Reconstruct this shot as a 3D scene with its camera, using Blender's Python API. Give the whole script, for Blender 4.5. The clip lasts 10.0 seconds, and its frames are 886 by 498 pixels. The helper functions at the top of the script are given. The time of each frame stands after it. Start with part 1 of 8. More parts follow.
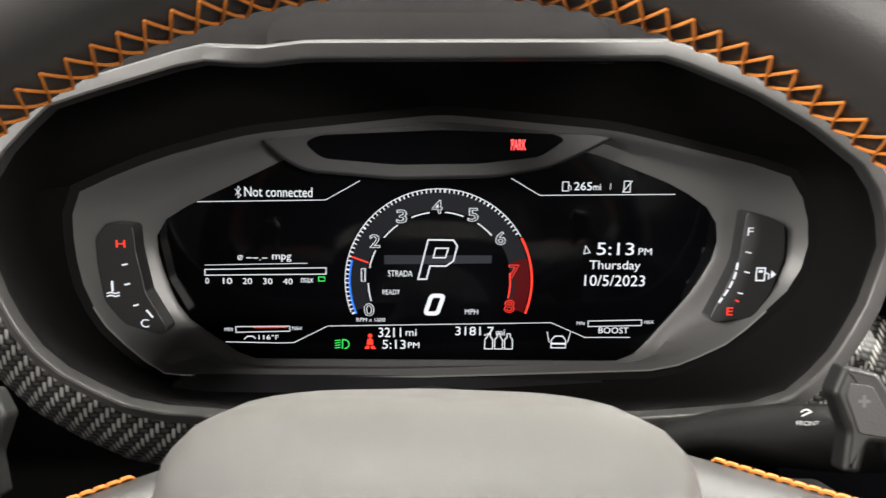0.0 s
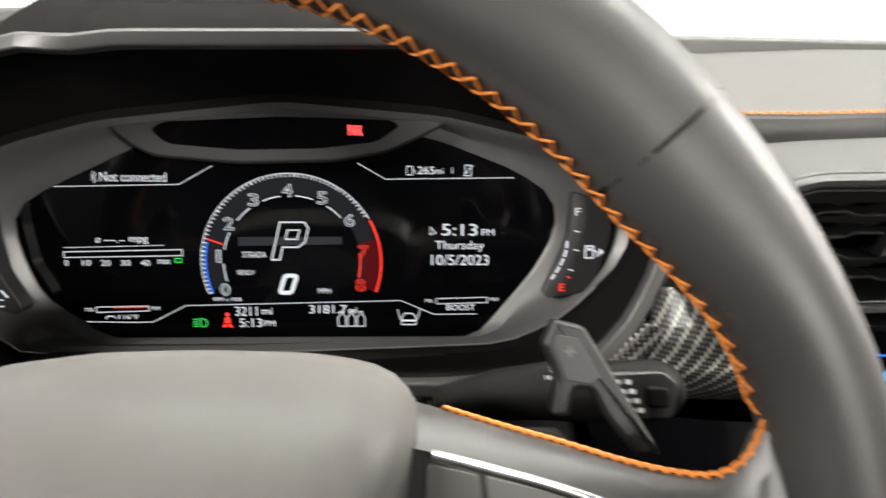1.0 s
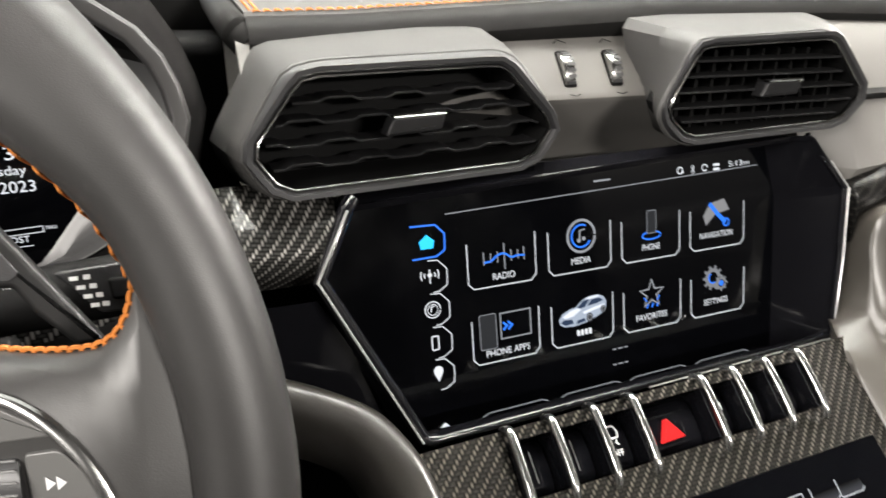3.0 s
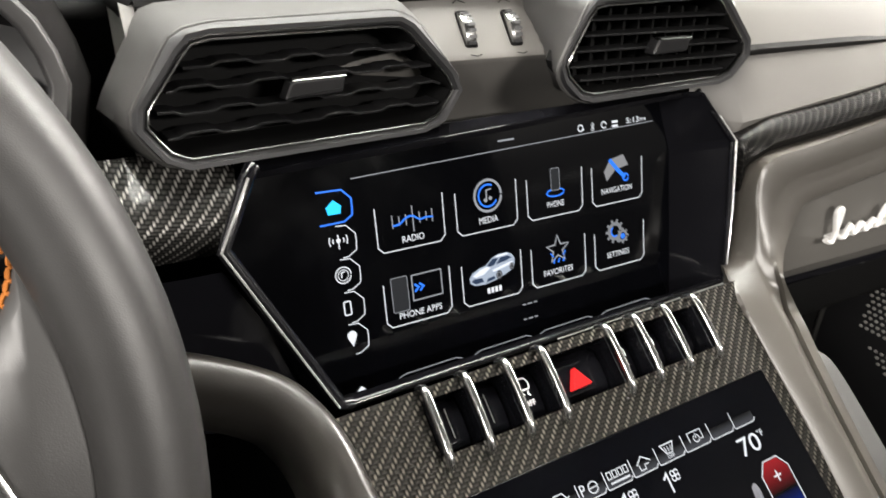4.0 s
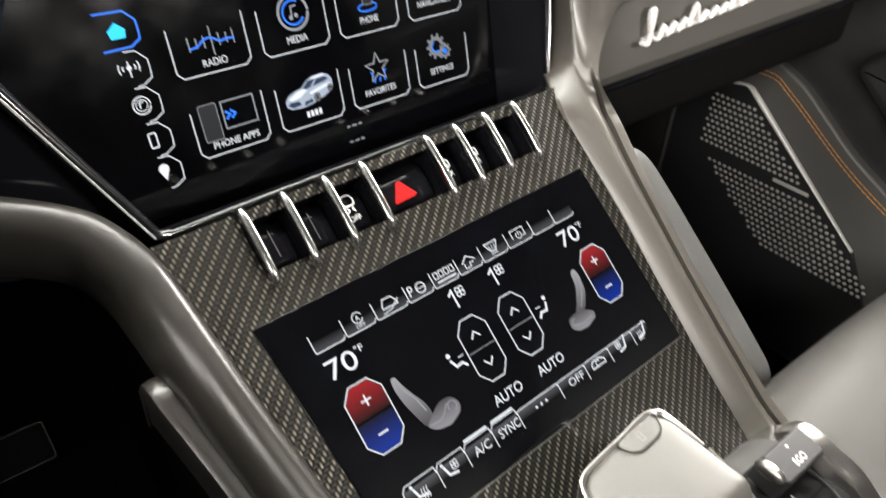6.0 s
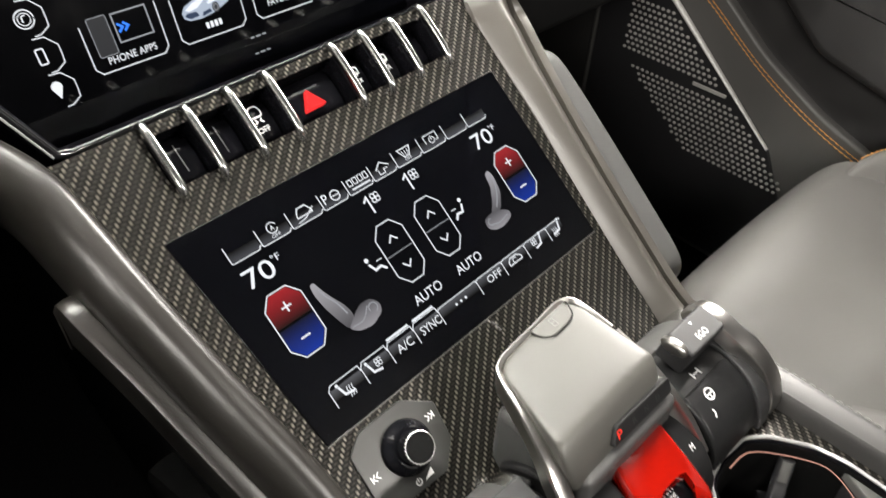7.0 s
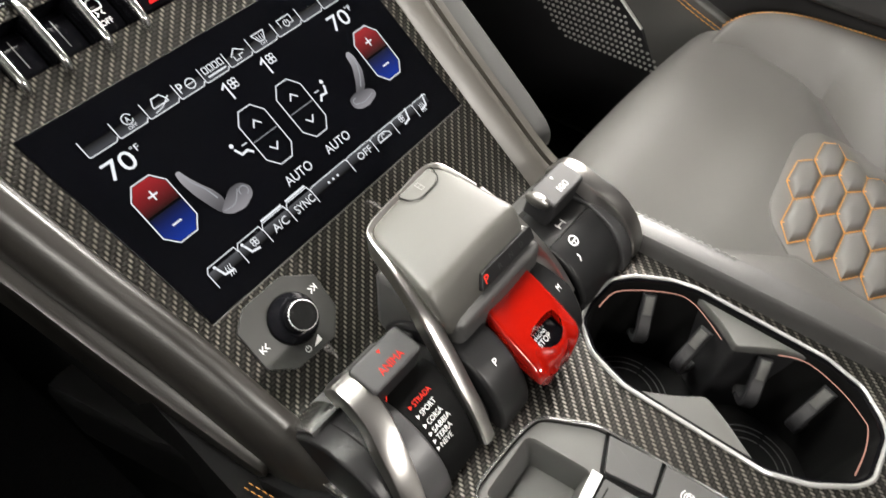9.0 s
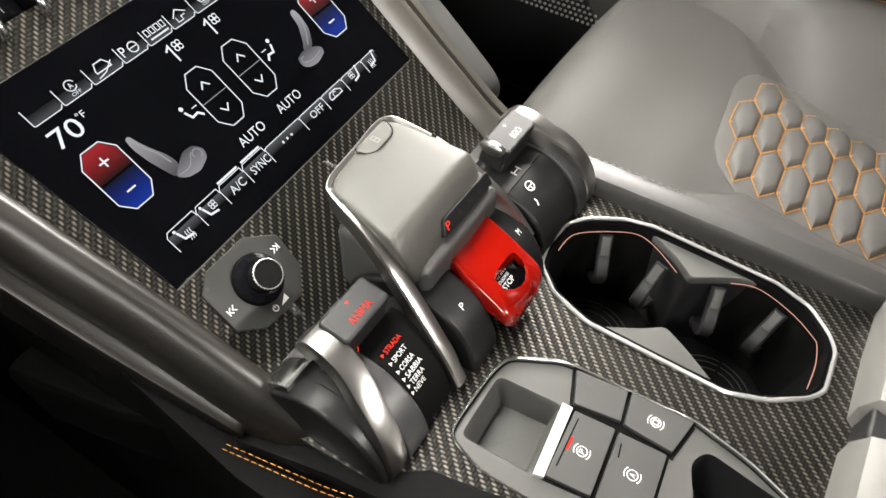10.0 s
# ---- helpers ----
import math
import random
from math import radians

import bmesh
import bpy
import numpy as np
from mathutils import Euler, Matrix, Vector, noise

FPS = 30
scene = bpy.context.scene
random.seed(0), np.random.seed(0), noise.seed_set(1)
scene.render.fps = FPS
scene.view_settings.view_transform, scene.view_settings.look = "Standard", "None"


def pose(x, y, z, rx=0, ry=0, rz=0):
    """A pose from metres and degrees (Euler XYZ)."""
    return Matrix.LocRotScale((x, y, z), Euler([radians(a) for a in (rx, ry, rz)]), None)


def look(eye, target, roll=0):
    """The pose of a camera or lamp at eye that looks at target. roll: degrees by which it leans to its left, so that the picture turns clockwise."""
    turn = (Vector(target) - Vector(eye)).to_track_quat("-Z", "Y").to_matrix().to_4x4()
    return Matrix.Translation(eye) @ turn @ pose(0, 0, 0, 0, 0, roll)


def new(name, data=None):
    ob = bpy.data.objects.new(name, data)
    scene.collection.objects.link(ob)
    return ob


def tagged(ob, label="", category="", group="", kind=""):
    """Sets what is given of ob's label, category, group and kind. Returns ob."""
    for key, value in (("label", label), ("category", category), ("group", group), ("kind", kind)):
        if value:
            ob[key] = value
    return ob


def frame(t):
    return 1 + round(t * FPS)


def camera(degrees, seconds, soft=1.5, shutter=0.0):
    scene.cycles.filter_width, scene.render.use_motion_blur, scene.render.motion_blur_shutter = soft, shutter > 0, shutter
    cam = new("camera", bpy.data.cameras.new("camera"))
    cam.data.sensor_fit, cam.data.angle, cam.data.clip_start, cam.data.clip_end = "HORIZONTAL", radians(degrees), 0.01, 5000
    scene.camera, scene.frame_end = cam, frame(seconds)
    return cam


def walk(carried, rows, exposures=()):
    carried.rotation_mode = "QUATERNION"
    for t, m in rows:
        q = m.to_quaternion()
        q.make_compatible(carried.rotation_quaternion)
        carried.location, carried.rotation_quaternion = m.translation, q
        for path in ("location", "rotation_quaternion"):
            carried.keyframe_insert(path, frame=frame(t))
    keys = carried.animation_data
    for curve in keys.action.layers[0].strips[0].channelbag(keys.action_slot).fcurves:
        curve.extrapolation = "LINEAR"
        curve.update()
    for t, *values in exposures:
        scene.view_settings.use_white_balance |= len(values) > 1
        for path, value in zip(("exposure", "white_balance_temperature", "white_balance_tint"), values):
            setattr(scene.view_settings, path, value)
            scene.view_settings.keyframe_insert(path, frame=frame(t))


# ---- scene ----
# ---- camera and its way ----
cam = camera(64.9, 10.0, soft=1.5, shutter=0.5)
PATH = [
    (0, (0.007, 0.032, 0.782), (-0.063, 1.912, 0.105), 1.1),
    (0.5, (0.032, 0.027, 0.784), (-0.038, 1.907, 0.106), 1.1),
    (1, (0.074, 0.014, 0.781), (0.063, 1.895, 0.101), 1.3),
    (1.5, (0.108, 0.007, 0.775), (0.227, 1.881, 0.085), 1.5),
    (2, (0.142, -0.002, 0.769), (0.481, 1.831, 0.044), 1.7),
    (2.5, (0.159, -0.006, 0.765), (0.685, 1.763, -0.006), 1.8),
    (3, (0.164, -0.01, 0.767), (0.835, 1.687, -0.051), 2.0),
    (4.3, (0.17, -0.018, 0.766), (1.065, 1.508, -0.166), 2.4),
    (4.5, (0.172, -0.023, 0.768), (1.077, 1.478, -0.194), 2.1),
    (5, (0.181, -0.03, 0.758), (1.134, 1.399, -0.265), 2.1),
    (5.5, (0.187, -0.041, 0.749), (1.182, 1.304, -0.347), 2.1),
    (6.8, (0.201, -0.066, 0.744), (1.227, 0.991, -0.609), 2.5),
    (7, (0.198, -0.072, 0.741), (1.244, 0.957, -0.618), 2.6),
    (7.5, (0.197, -0.086, 0.74), (1.247, 0.868, -0.67), 2.6),
    (8, (0.196, -0.098, 0.741), (1.249, 0.791, -0.708), 2.7),
    (8.5, (0.199, -0.11, 0.739), (1.262, 0.72, -0.738), 2.8),
    (9, (0.194, -0.117, 0.732), (1.274, 0.65, -0.767), 2.9),
    (9.5, (0.187, -0.123, 0.726), (1.285, 0.569, -0.796), 3.3),
    (10, (0.181, -0.122, 0.726), (1.291, 0.507, -0.814), 3.4),
]
EXPOSURES = [(0.0, 0.55), (1.0, 0.45), (2.0, 0.56), (3.2, 0.52), (4.5, 0.55), (10.0, 0.47)]
walk(cam, [(t, look(eye, target, roll)) for t, eye, target, roll in PATH], EXPOSURES)

# ---- light: a bright white hall outside the glass ----
world = bpy.data.worlds.new("hall")
scene.world = world
world.use_nodes = True
world.node_tree.nodes["Background"].inputs[0].default_value = (1.0, 0.958, 0.912, 1)
world.node_tree.nodes["Background"].inputs[1].default_value = 1.1


def area(name, m, sx, sy, watts, colour=(1, 0.945, 0.885)):
    data = bpy.data.lights.new(name, "AREA")
    data.shape, data.size, data.size_y, data.energy, data.color = "RECTANGLE", sx, sy, watts, colour
    ob = new(name, data)
    ob.matrix_world = m
    return ob


# added lamps, none in view, for hall light through windshield, side and rear windows
area("windshield_light", look((0.40, 0.66, 2.25), (0.38, 0.20, 0.60)), 2.2, 0.8, 75.0)
area("passenger_window_light", look((2.20, 0.55, 1.60), (0.60, 0.10, 0.55)), 1.0, 0.7, 115.0)
area("driver_window_light", look((-1.60, -0.95, 1.50), (0.10, 0.15, 0.70)), 1.2, 0.7, 90.0)
# added as fill from behind for the faces turned to the driver
area("rear_window_light", look((0.78, -1.24, 1.165), (0.55, 0.2, 0.60)), 0.4, 0.09, 18.0)

# ---- materials ----
def nodes_of(name):
    m = bpy.data.materials.new(name)
    m.use_nodes = True
    nt = m.node_tree
    return m, nt, nt.nodes["Principled BSDF"]


def put(nt, kind):
    return nt.nodes.new(kind)


def surface(name, colour, rough=0.5, metal=0.0, coat=0.0, vary=0.12, scale=40.0, grain=900.0, bump=0.15, depth=0.0002, spec=0.5, smudge=0.0):
    """A plain material with cloudy variation of tone and gloss and a fine relief."""
    m, nt, b = nodes_of(name)
    co = put(nt, "ShaderNodeTexCoord")
    big = put(nt, "ShaderNodeTexNoise")
    big.inputs["Scale"].default_value, big.inputs["Detail"].default_value = scale, 5
    nt.links.new(co.outputs["Object"], big.inputs["Vector"])
    ramp = put(nt, "ShaderNodeMixRGB")
    ramp.inputs[1].default_value = (*[c * (1 - vary) for c in colour], 1)
    ramp.inputs[2].default_value = (*[min(1, c * (1 + vary)) for c in colour], 1)
    nt.links.new(big.outputs["Fac"], ramp.inputs[0])
    nt.links.new(ramp.outputs[0], b.inputs["Base Color"])
    if smudge:
        mr = put(nt, "ShaderNodeMapRange")
        mr.inputs["From Min"].default_value, mr.inputs["From Max"].default_value = 0.35, 0.7
        mr.inputs["To Min"].default_value, mr.inputs["To Max"].default_value = rough, rough + smudge
        nt.links.new(big.outputs["Fac"], mr.inputs["Value"])
        nt.links.new(mr.outputs[0], b.inputs["Roughness"])
    else:
        b.inputs["Roughness"].default_value = rough
    b.inputs["Metallic"].default_value = metal
    b.inputs["Coat Weight"].default_value = coat
    b.inputs["Specular IOR Level"].default_value = spec
    if bump:
        vo = put(nt, "ShaderNodeTexVoronoi")
        vo.inputs["Scale"].default_value = grain
        nt.links.new(co.outputs["Object"], vo.inputs["Vector"])
        bp = put(nt, "ShaderNodeBump")
        bp.inputs["Strength"].default_value, bp.inputs["Distance"].default_value = bump, depth
        nt.links.new(vo.outputs["Distance"], bp.inputs["Height"])
        nt.links.new(bp.outputs[0], b.inputs["Normal"])
    return m


def lit(name, colour, strength):
    m, nt, b = nodes_of(name)
    b.inputs["Base Color"].default_value = (0, 0, 0, 1)
    b.inputs["Emission Color"].default_value = (*colour, 1)
    b.inputs["Emission Strength"].default_value = strength
    b.inputs["Roughness"].default_value, b.inputs["Specular IOR Level"].default_value = 0.4, 0.08
    return m


def fade(name, low, high, strength, axis="Y"):
    """Screen pixels that run from one colour to another across the patch."""
    m, nt, b = nodes_of(name)
    co, sep, mix = put(nt, "ShaderNodeTexCoord"), put(nt, "ShaderNodeSeparateXYZ"), put(nt, "ShaderNodeMixRGB")
    nt.links.new(co.outputs["Generated"], sep.inputs[0])
    nt.links.new(sep.outputs[axis], mix.inputs[0])
    mix.inputs[1].default_value, mix.inputs[2].default_value = (*low, 1), (*high, 1)
    b.inputs["Base Color"].default_value = (0, 0, 0, 1)
    b.inputs["Roughness"].default_value, b.inputs["Specular IOR Level"].default_value = 0.4, 0.08
    nt.links.new(mix.outputs[0], b.inputs["Emission Color"])
    b.inputs["Emission Strength"].default_value = strength
    return m


def weave(name, pitch, dark, light, axes=("X", "Y"), coat=0.4, dots=1.5):
    """Clear-coated carbon fibre: a two-over-two twill of flat tows, their sheen painted into the base colour."""
    m, nt, b = nodes_of(name)
    co = put(nt, "ShaderNodeTexCoord")
    sep = put(nt, "ShaderNodeSeparateXYZ")
    nt.links.new(co.outputs["Object"], sep.inputs[0])

    def calc(op, a, c=None):
        n = put(nt, "ShaderNodeMath")
        n.operation = op
        for i, v in enumerate((a, c)):
            if v is None:
                continue
            if isinstance(v, (int, float)):
                n.inputs[i].default_value = v
            else:
                nt.links.new(v, n.inputs[i])
        return n.outputs[0]

    x = calc("MULTIPLY", sep.outputs[axes[0]], 1 / pitch)
    y = calc("MULTIPLY", sep.outputs[axes[1]], 1 / pitch)
    step = calc("FLOORED_MODULO", calc("SUBTRACT", calc("FLOOR", x), calc("FLOOR", y)), 4.0)
    over = calc("LESS_THAN", step, 1.5)

    def crown(v):
        f = calc("SUBTRACT", calc("FRACT", v), 0.5)
        return calc("SUBTRACT", 1.0, calc("MULTIPLY", calc("MULTIPLY", f, f), 4.0))

    # each tow floats over two others, so its sheen is painted as a short dash
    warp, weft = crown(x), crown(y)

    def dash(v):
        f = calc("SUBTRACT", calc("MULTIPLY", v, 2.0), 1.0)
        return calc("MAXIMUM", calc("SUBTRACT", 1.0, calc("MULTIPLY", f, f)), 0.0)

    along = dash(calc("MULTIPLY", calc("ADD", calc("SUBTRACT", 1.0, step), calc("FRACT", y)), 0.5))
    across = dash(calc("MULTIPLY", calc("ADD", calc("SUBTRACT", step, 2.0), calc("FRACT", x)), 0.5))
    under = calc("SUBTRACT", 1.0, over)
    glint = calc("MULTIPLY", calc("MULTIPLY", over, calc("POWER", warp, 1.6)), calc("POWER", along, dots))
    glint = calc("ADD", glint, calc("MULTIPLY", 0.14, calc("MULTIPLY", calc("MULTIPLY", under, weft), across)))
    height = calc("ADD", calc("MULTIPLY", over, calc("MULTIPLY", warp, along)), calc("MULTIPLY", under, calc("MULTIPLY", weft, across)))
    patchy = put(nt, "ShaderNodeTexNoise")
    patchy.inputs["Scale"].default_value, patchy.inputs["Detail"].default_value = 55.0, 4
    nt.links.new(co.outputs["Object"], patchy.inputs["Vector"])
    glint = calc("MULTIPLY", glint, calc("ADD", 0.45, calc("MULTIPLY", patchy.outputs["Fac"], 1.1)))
    # the painted sheen lightens the base colour
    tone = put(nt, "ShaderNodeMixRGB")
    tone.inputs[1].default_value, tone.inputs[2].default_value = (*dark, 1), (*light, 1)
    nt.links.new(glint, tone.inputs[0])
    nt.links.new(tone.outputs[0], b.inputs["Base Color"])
    bp = put(nt, "ShaderNodeBump")
    bp.inputs["Strength"].default_value, bp.inputs["Distance"].default_value = 0.55, pitch * 0.2
    nt.links.new(height, bp.inputs["Height"])
    nt.links.new(bp.outputs[0], b.inputs["Normal"])
    b.inputs["Roughness"].default_value, b.inputs["Metallic"].default_value = 0.34, 0.5
    b.inputs["Specular IOR Level"].default_value = 0.15
    b.inputs["Coat Weight"].default_value, b.inputs["Coat Roughness"].default_value = coat, 0.06
    return m


LEATHER = surface("black leather", (0.021, 0.0203, 0.0198), 0.42, vary=0.14, scale=25, grain=2600, bump=0.12, smudge=0.10, spec=0.6)
LEATHER_SOFT = surface("dark grey nappa", (0.085, 0.083, 0.079), 0.42, vary=0.08, scale=18, grain=3000, bump=0.05, smudge=0.10)
DASH_SKIN = surface("grained dash skin", (0.095, 0.091, 0.085), 0.50, vary=0.06, scale=12, grain=1800, bump=0.2)
# darker than the bow skin: holds the shade on the driver's side
RAIL_SKIN = surface("satin rail skin with shade", (0.015, 0.0137, 0.0118), 0.29, vary=0.1, scale=14, grain=2400, bump=0.05, smudge=0.08, spec=0.75)
ROLL_SKIN = surface("black leather roll", (0.008, 0.0078, 0.0075), 0.6, vary=0.12, scale=25, grain=2000, bump=0.15, spec=0.12)
PAD_SKIN = surface("grained top pad skin", (0.034, 0.0326, 0.030), 0.55, vary=0.08, scale=12, grain=1800, bump=0.2)
SOFT_BLACK = surface("soft-touch black plastic", (0.014, 0.014, 0.015), 0.5, vary=0.15, grain=1800, bump=0.15)
GREY_PLASTIC = surface("grey satin plastic", (0.055, 0.055, 0.054), 0.42, vary=0.06, scale=20, grain=1800, bump=0.1)
BEZEL = surface("dark bezel plastic", (0.035, 0.035, 0.036), 0.4, vary=0.1, grain=2000, bump=0.1)
GLOSS = surface("piano black", (0.004, 0.004, 0.005), 0.06, vary=0.2, bump=0, smudge=0.04, spec=0.10)
GLOSS_RIM = surface("polished black rim", (0.004, 0.004, 0.005), 0.10, vary=0.2, bump=0, smudge=0.04, spec=0.9)
GLASS_BLACK = surface("black display glass", (0.0012, 0.0013, 0.0018), 0.05, vary=0.2, scale=30, bump=0, smudge=0.08, spec=0.35)
CLUSTER_GREY = surface("satin cluster grey", (0.095, 0.0945, 0.095), 0.34, vary=0.08, grain=2000, bump=0.08)
HOOD_BLACK = surface("matt black hood leather", (0.012, 0.0115, 0.0115), 0.8, vary=0.15, scale=25, grain=1500, bump=0.2, spec=0.0)
# near-black that also stands in for shade on console flanks and driver's ledge
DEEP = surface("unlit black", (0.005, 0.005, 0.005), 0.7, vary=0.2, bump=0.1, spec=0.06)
LEVER_BLACK = surface("matt black lever plastic", (0.004, 0.004, 0.004), 0.6, vary=0.2, grain=2000, bump=0.1, spec=0.08)
CHROME = surface("satin chrome", (0.50, 0.50, 0.49), 0.16, metal=1.0, vary=0.04, bump=0, smudge=0.1)
SILVER = surface("brushed silver", (0.50, 0.49, 0.47), 0.28, metal=1.0, vary=0.06, grain=2500, bump=0.05)
PALM = surface("warm grey palm leather", (0.060, 0.0585, 0.052), 0.42, vary=0.05, scale=20, grain=2400, bump=0.08)
RED = surface("red lacquer", (0.19, 0.0035, 0.0012), 0.12, coat=1.0, vary=0.08, bump=0)
GOLD_THREAD = surface("golden orange thread", (0.60, 0.27, 0.055), 0.65, vary=0.2, scale=300, grain=3000, bump=0.4)
THREAD = surface("orange thread", (0.46, 0.145, 0.017), 0.65, vary=0.2, scale=300, grain=3000, bump=0.4)
CARPET = surface("black carpet", (0.02, 0.02, 0.02), 0.95, vary=0.4, scale=200, grain=700, bump=1.0, depth=0.002)
GREY_PANEL = surface("light grey console plastic", (0.15, 0.15, 0.142), 0.45, vary=0.05, scale=20, grain=1900, bump=0.1)
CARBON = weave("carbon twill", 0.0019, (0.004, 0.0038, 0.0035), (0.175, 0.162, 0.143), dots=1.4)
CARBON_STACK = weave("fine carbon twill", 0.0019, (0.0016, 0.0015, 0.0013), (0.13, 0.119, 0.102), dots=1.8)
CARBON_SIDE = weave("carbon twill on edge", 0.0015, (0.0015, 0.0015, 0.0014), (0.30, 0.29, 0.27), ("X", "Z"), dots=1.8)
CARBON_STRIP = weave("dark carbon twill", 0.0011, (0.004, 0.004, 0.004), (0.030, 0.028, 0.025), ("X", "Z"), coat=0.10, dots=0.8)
# its much paler tows stand in for bright reflections on the hood skirts
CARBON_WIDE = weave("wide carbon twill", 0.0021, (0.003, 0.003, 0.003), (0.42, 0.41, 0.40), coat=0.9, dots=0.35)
KNOB_PLATE = surface("satin gloss grey", (0.022, 0.0225, 0.021), 0.30, vary=0.08, scale=30, bump=0, smudge=0.10, spec=0.35)
PADDLE = surface("dark paddle metal", (0.0075, 0.0075, 0.0075), 0.44, vary=0.08, grain=2000, bump=0.08, spec=0.3)
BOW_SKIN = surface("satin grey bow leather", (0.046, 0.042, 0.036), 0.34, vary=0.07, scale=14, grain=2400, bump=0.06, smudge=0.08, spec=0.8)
BADGE_SKIN = surface("dark grey badge panel leather", (0.085, 0.081, 0.074), 0.42, vary=0.07, scale=14, grain=2400, bump=0.06, spec=0.5)
BARREL = surface("satin black barrel", (0.010, 0.010, 0.0104), 0.36, vary=0.1, grain=2000, bump=0.06, spec=0.28)
TOGGLE = surface("polished toggle metal", (0.38, 0.38, 0.37), 0.24, metal=1.0, vary=0.03, bump=0)
SLAT = surface("satin black slat", (0.010, 0.010, 0.0105), 0.34, vary=0.1, grain=2000, bump=0.04, spec=0.3)
# mostly non-metal: the pale base stands in for white reflections on chrome
BRIGHT = surface("bright badge chrome", (0.85, 0.84, 0.82), 0.35, metal=0.3, vary=0.04, bump=0)
LIP = surface("satin hood lip", (0.042, 0.041, 0.0405), 0.34, vary=0.1, grain=2000, bump=0.06, spec=0.5)
PARK_UI = lit("bright red warning", (1.0, 0.06, 0.06), 3.5)
NAPPA = surface("grey seat nappa", (0.088, 0.085, 0.081), 0.50, vary=0.08, scale=18, grain=1500, bump=0.22, smudge=0.10, spec=0.32)
ARMREST_SKIN = surface("mid grey armrest leather", (0.20, 0.195, 0.184), 0.45, vary=0.08, scale=18, grain=2400, bump=0.10)
DARK_PANEL = surface("mid grey console plastic", (0.07, 0.07, 0.067), 0.45, vary=0.05, scale=20, grain=1900, bump=0.1)
HEADLINER = surface("black headliner", (0.03, 0.03, 0.03), 0.9, vary=0.05, grain=800, bump=0.3)
WHITE_UI = lit("white pixels", (0.92, 0.95, 1.0), 0.72)
GREY_UI = lit("grey pixels", (0.5, 0.52, 0.56), 0.5)
DIM_UI = lit("dim pixels", (0.045, 0.048, 0.058), 0.5)
RED_UI = lit("red pixels", (1.0, 0.05, 0.03), 1.1)
BLUE_UI = lit("blue pixels", (0.03, 0.2, 0.95), 0.9)
CYAN_UI = lit("cyan pixels", (0.02, 0.5, 1.0), 1.2)
GREEN_UI = lit("green pixels", (0.05, 0.75, 0.12), 0.9)
SALMON_UI = lit("warm light line", (1.0, 0.50, 0.38), 0.6)
HAZARD_UI = lit("hazard red", (0.9, 0.03, 0.03), 0.9)
VENT_SKIN = surface("charcoal vent skin", (0.034, 0.0333, 0.032), 0.50, vary=0.06, scale=12, grain=1800, bump=0.2)
# part non-metal, so a highlight in the base colour shows along the whole edge
EDGE = surface("polished edge metal", (0.55, 0.55, 0.54), 0.22, metal=0.6, vary=0.04, bump=0)
DOOR_SKIN = surface("grey door leather", (0.080, 0.078, 0.074), 0.48, vary=0.08, scale=18, grain=2200, bump=0.12)
# very pale base stands in for the light the grille edge reflects
PALE_EDGE = surface("satin edge with light in it", (0.68, 0.67, 0.64), 0.4, vary=0.05, bump=0)
# grey raised to make up for missing light low on the door
STUD = surface("grey grille stud", (0.40, 0.39, 0.37), 0.3, vary=0.05, bump=0)
PANEL_NAPPA = surface("pale grey quilted nappa", (0.118, 0.114, 0.108), 0.50, vary=0.08, scale=18, grain=1500, bump=0.2, smudge=0.10, spec=0.32)
BUTTON = surface("grey satin button plastic", (0.105, 0.104, 0.101), 0.36, vary=0.06, scale=20, grain=1800, bump=0.06)
GREY_LEATHER = surface("dark grey leather", (0.032, 0.031, 0.030), 0.38, vary=0.12, scale=25, grain=2600, bump=0.10, smudge=0.10, spec=0.7)
PRINT = surface("white print", (0.7, 0.7, 0.7), 0.5, vary=0.03, bump=0)

# ---- building tools: outlines in millimetres, meshes in metres ----
MM = 0.001


def basis(o, u, v):
    u = Vector(u).normalized()
    v = Vector(v)
    v = (v - v.dot(u) * u).normalized()
    n = u.cross(v)
    m = Matrix((u, v, n)).transposed().to_4x4()
    m.translation = o
    return m


CLUSTER_AT = basis((-0.041, 0.348, 0.635), (1, 0.064, 0), (0, 0.013, 0.076))
SCREEN_AT = basis((0.294, 0.282, 0.601), (1, 0.04, 0.003), (0, 0.011, 0.04))
STACK_AT = basis((0.293, 0.091, 0.440), (1, 0.035, 0.027), (0, 0.094, 0.078))
DECK_AT = basis((0.452, -0.043, 0.386), (1, 0, 0), (0, 1, 0.035))
WHEEL_AT = basis((0, 0.164, 0.742), (1, 0.05, 0), (0, math.sin(radians(20)), math.cos(radians(20))))
VENT_L_AT = basis((0.192, 0.277, 0.682), (0.151, 0.018, 0), (0, 0.05, 1))
VENT_R_AT = basis((0.403, 0.283, 0.688), (1, 0, 0), (0, 0.05, 1))
WORLD_AT = Matrix.Identity(4)


def thing(name, at, label, category, group="", kind=""):
    ob = new(name)
    ob.empty_display_size = 0.01
    ob.matrix_world = at
    return tagged(ob, label, category, group, kind)


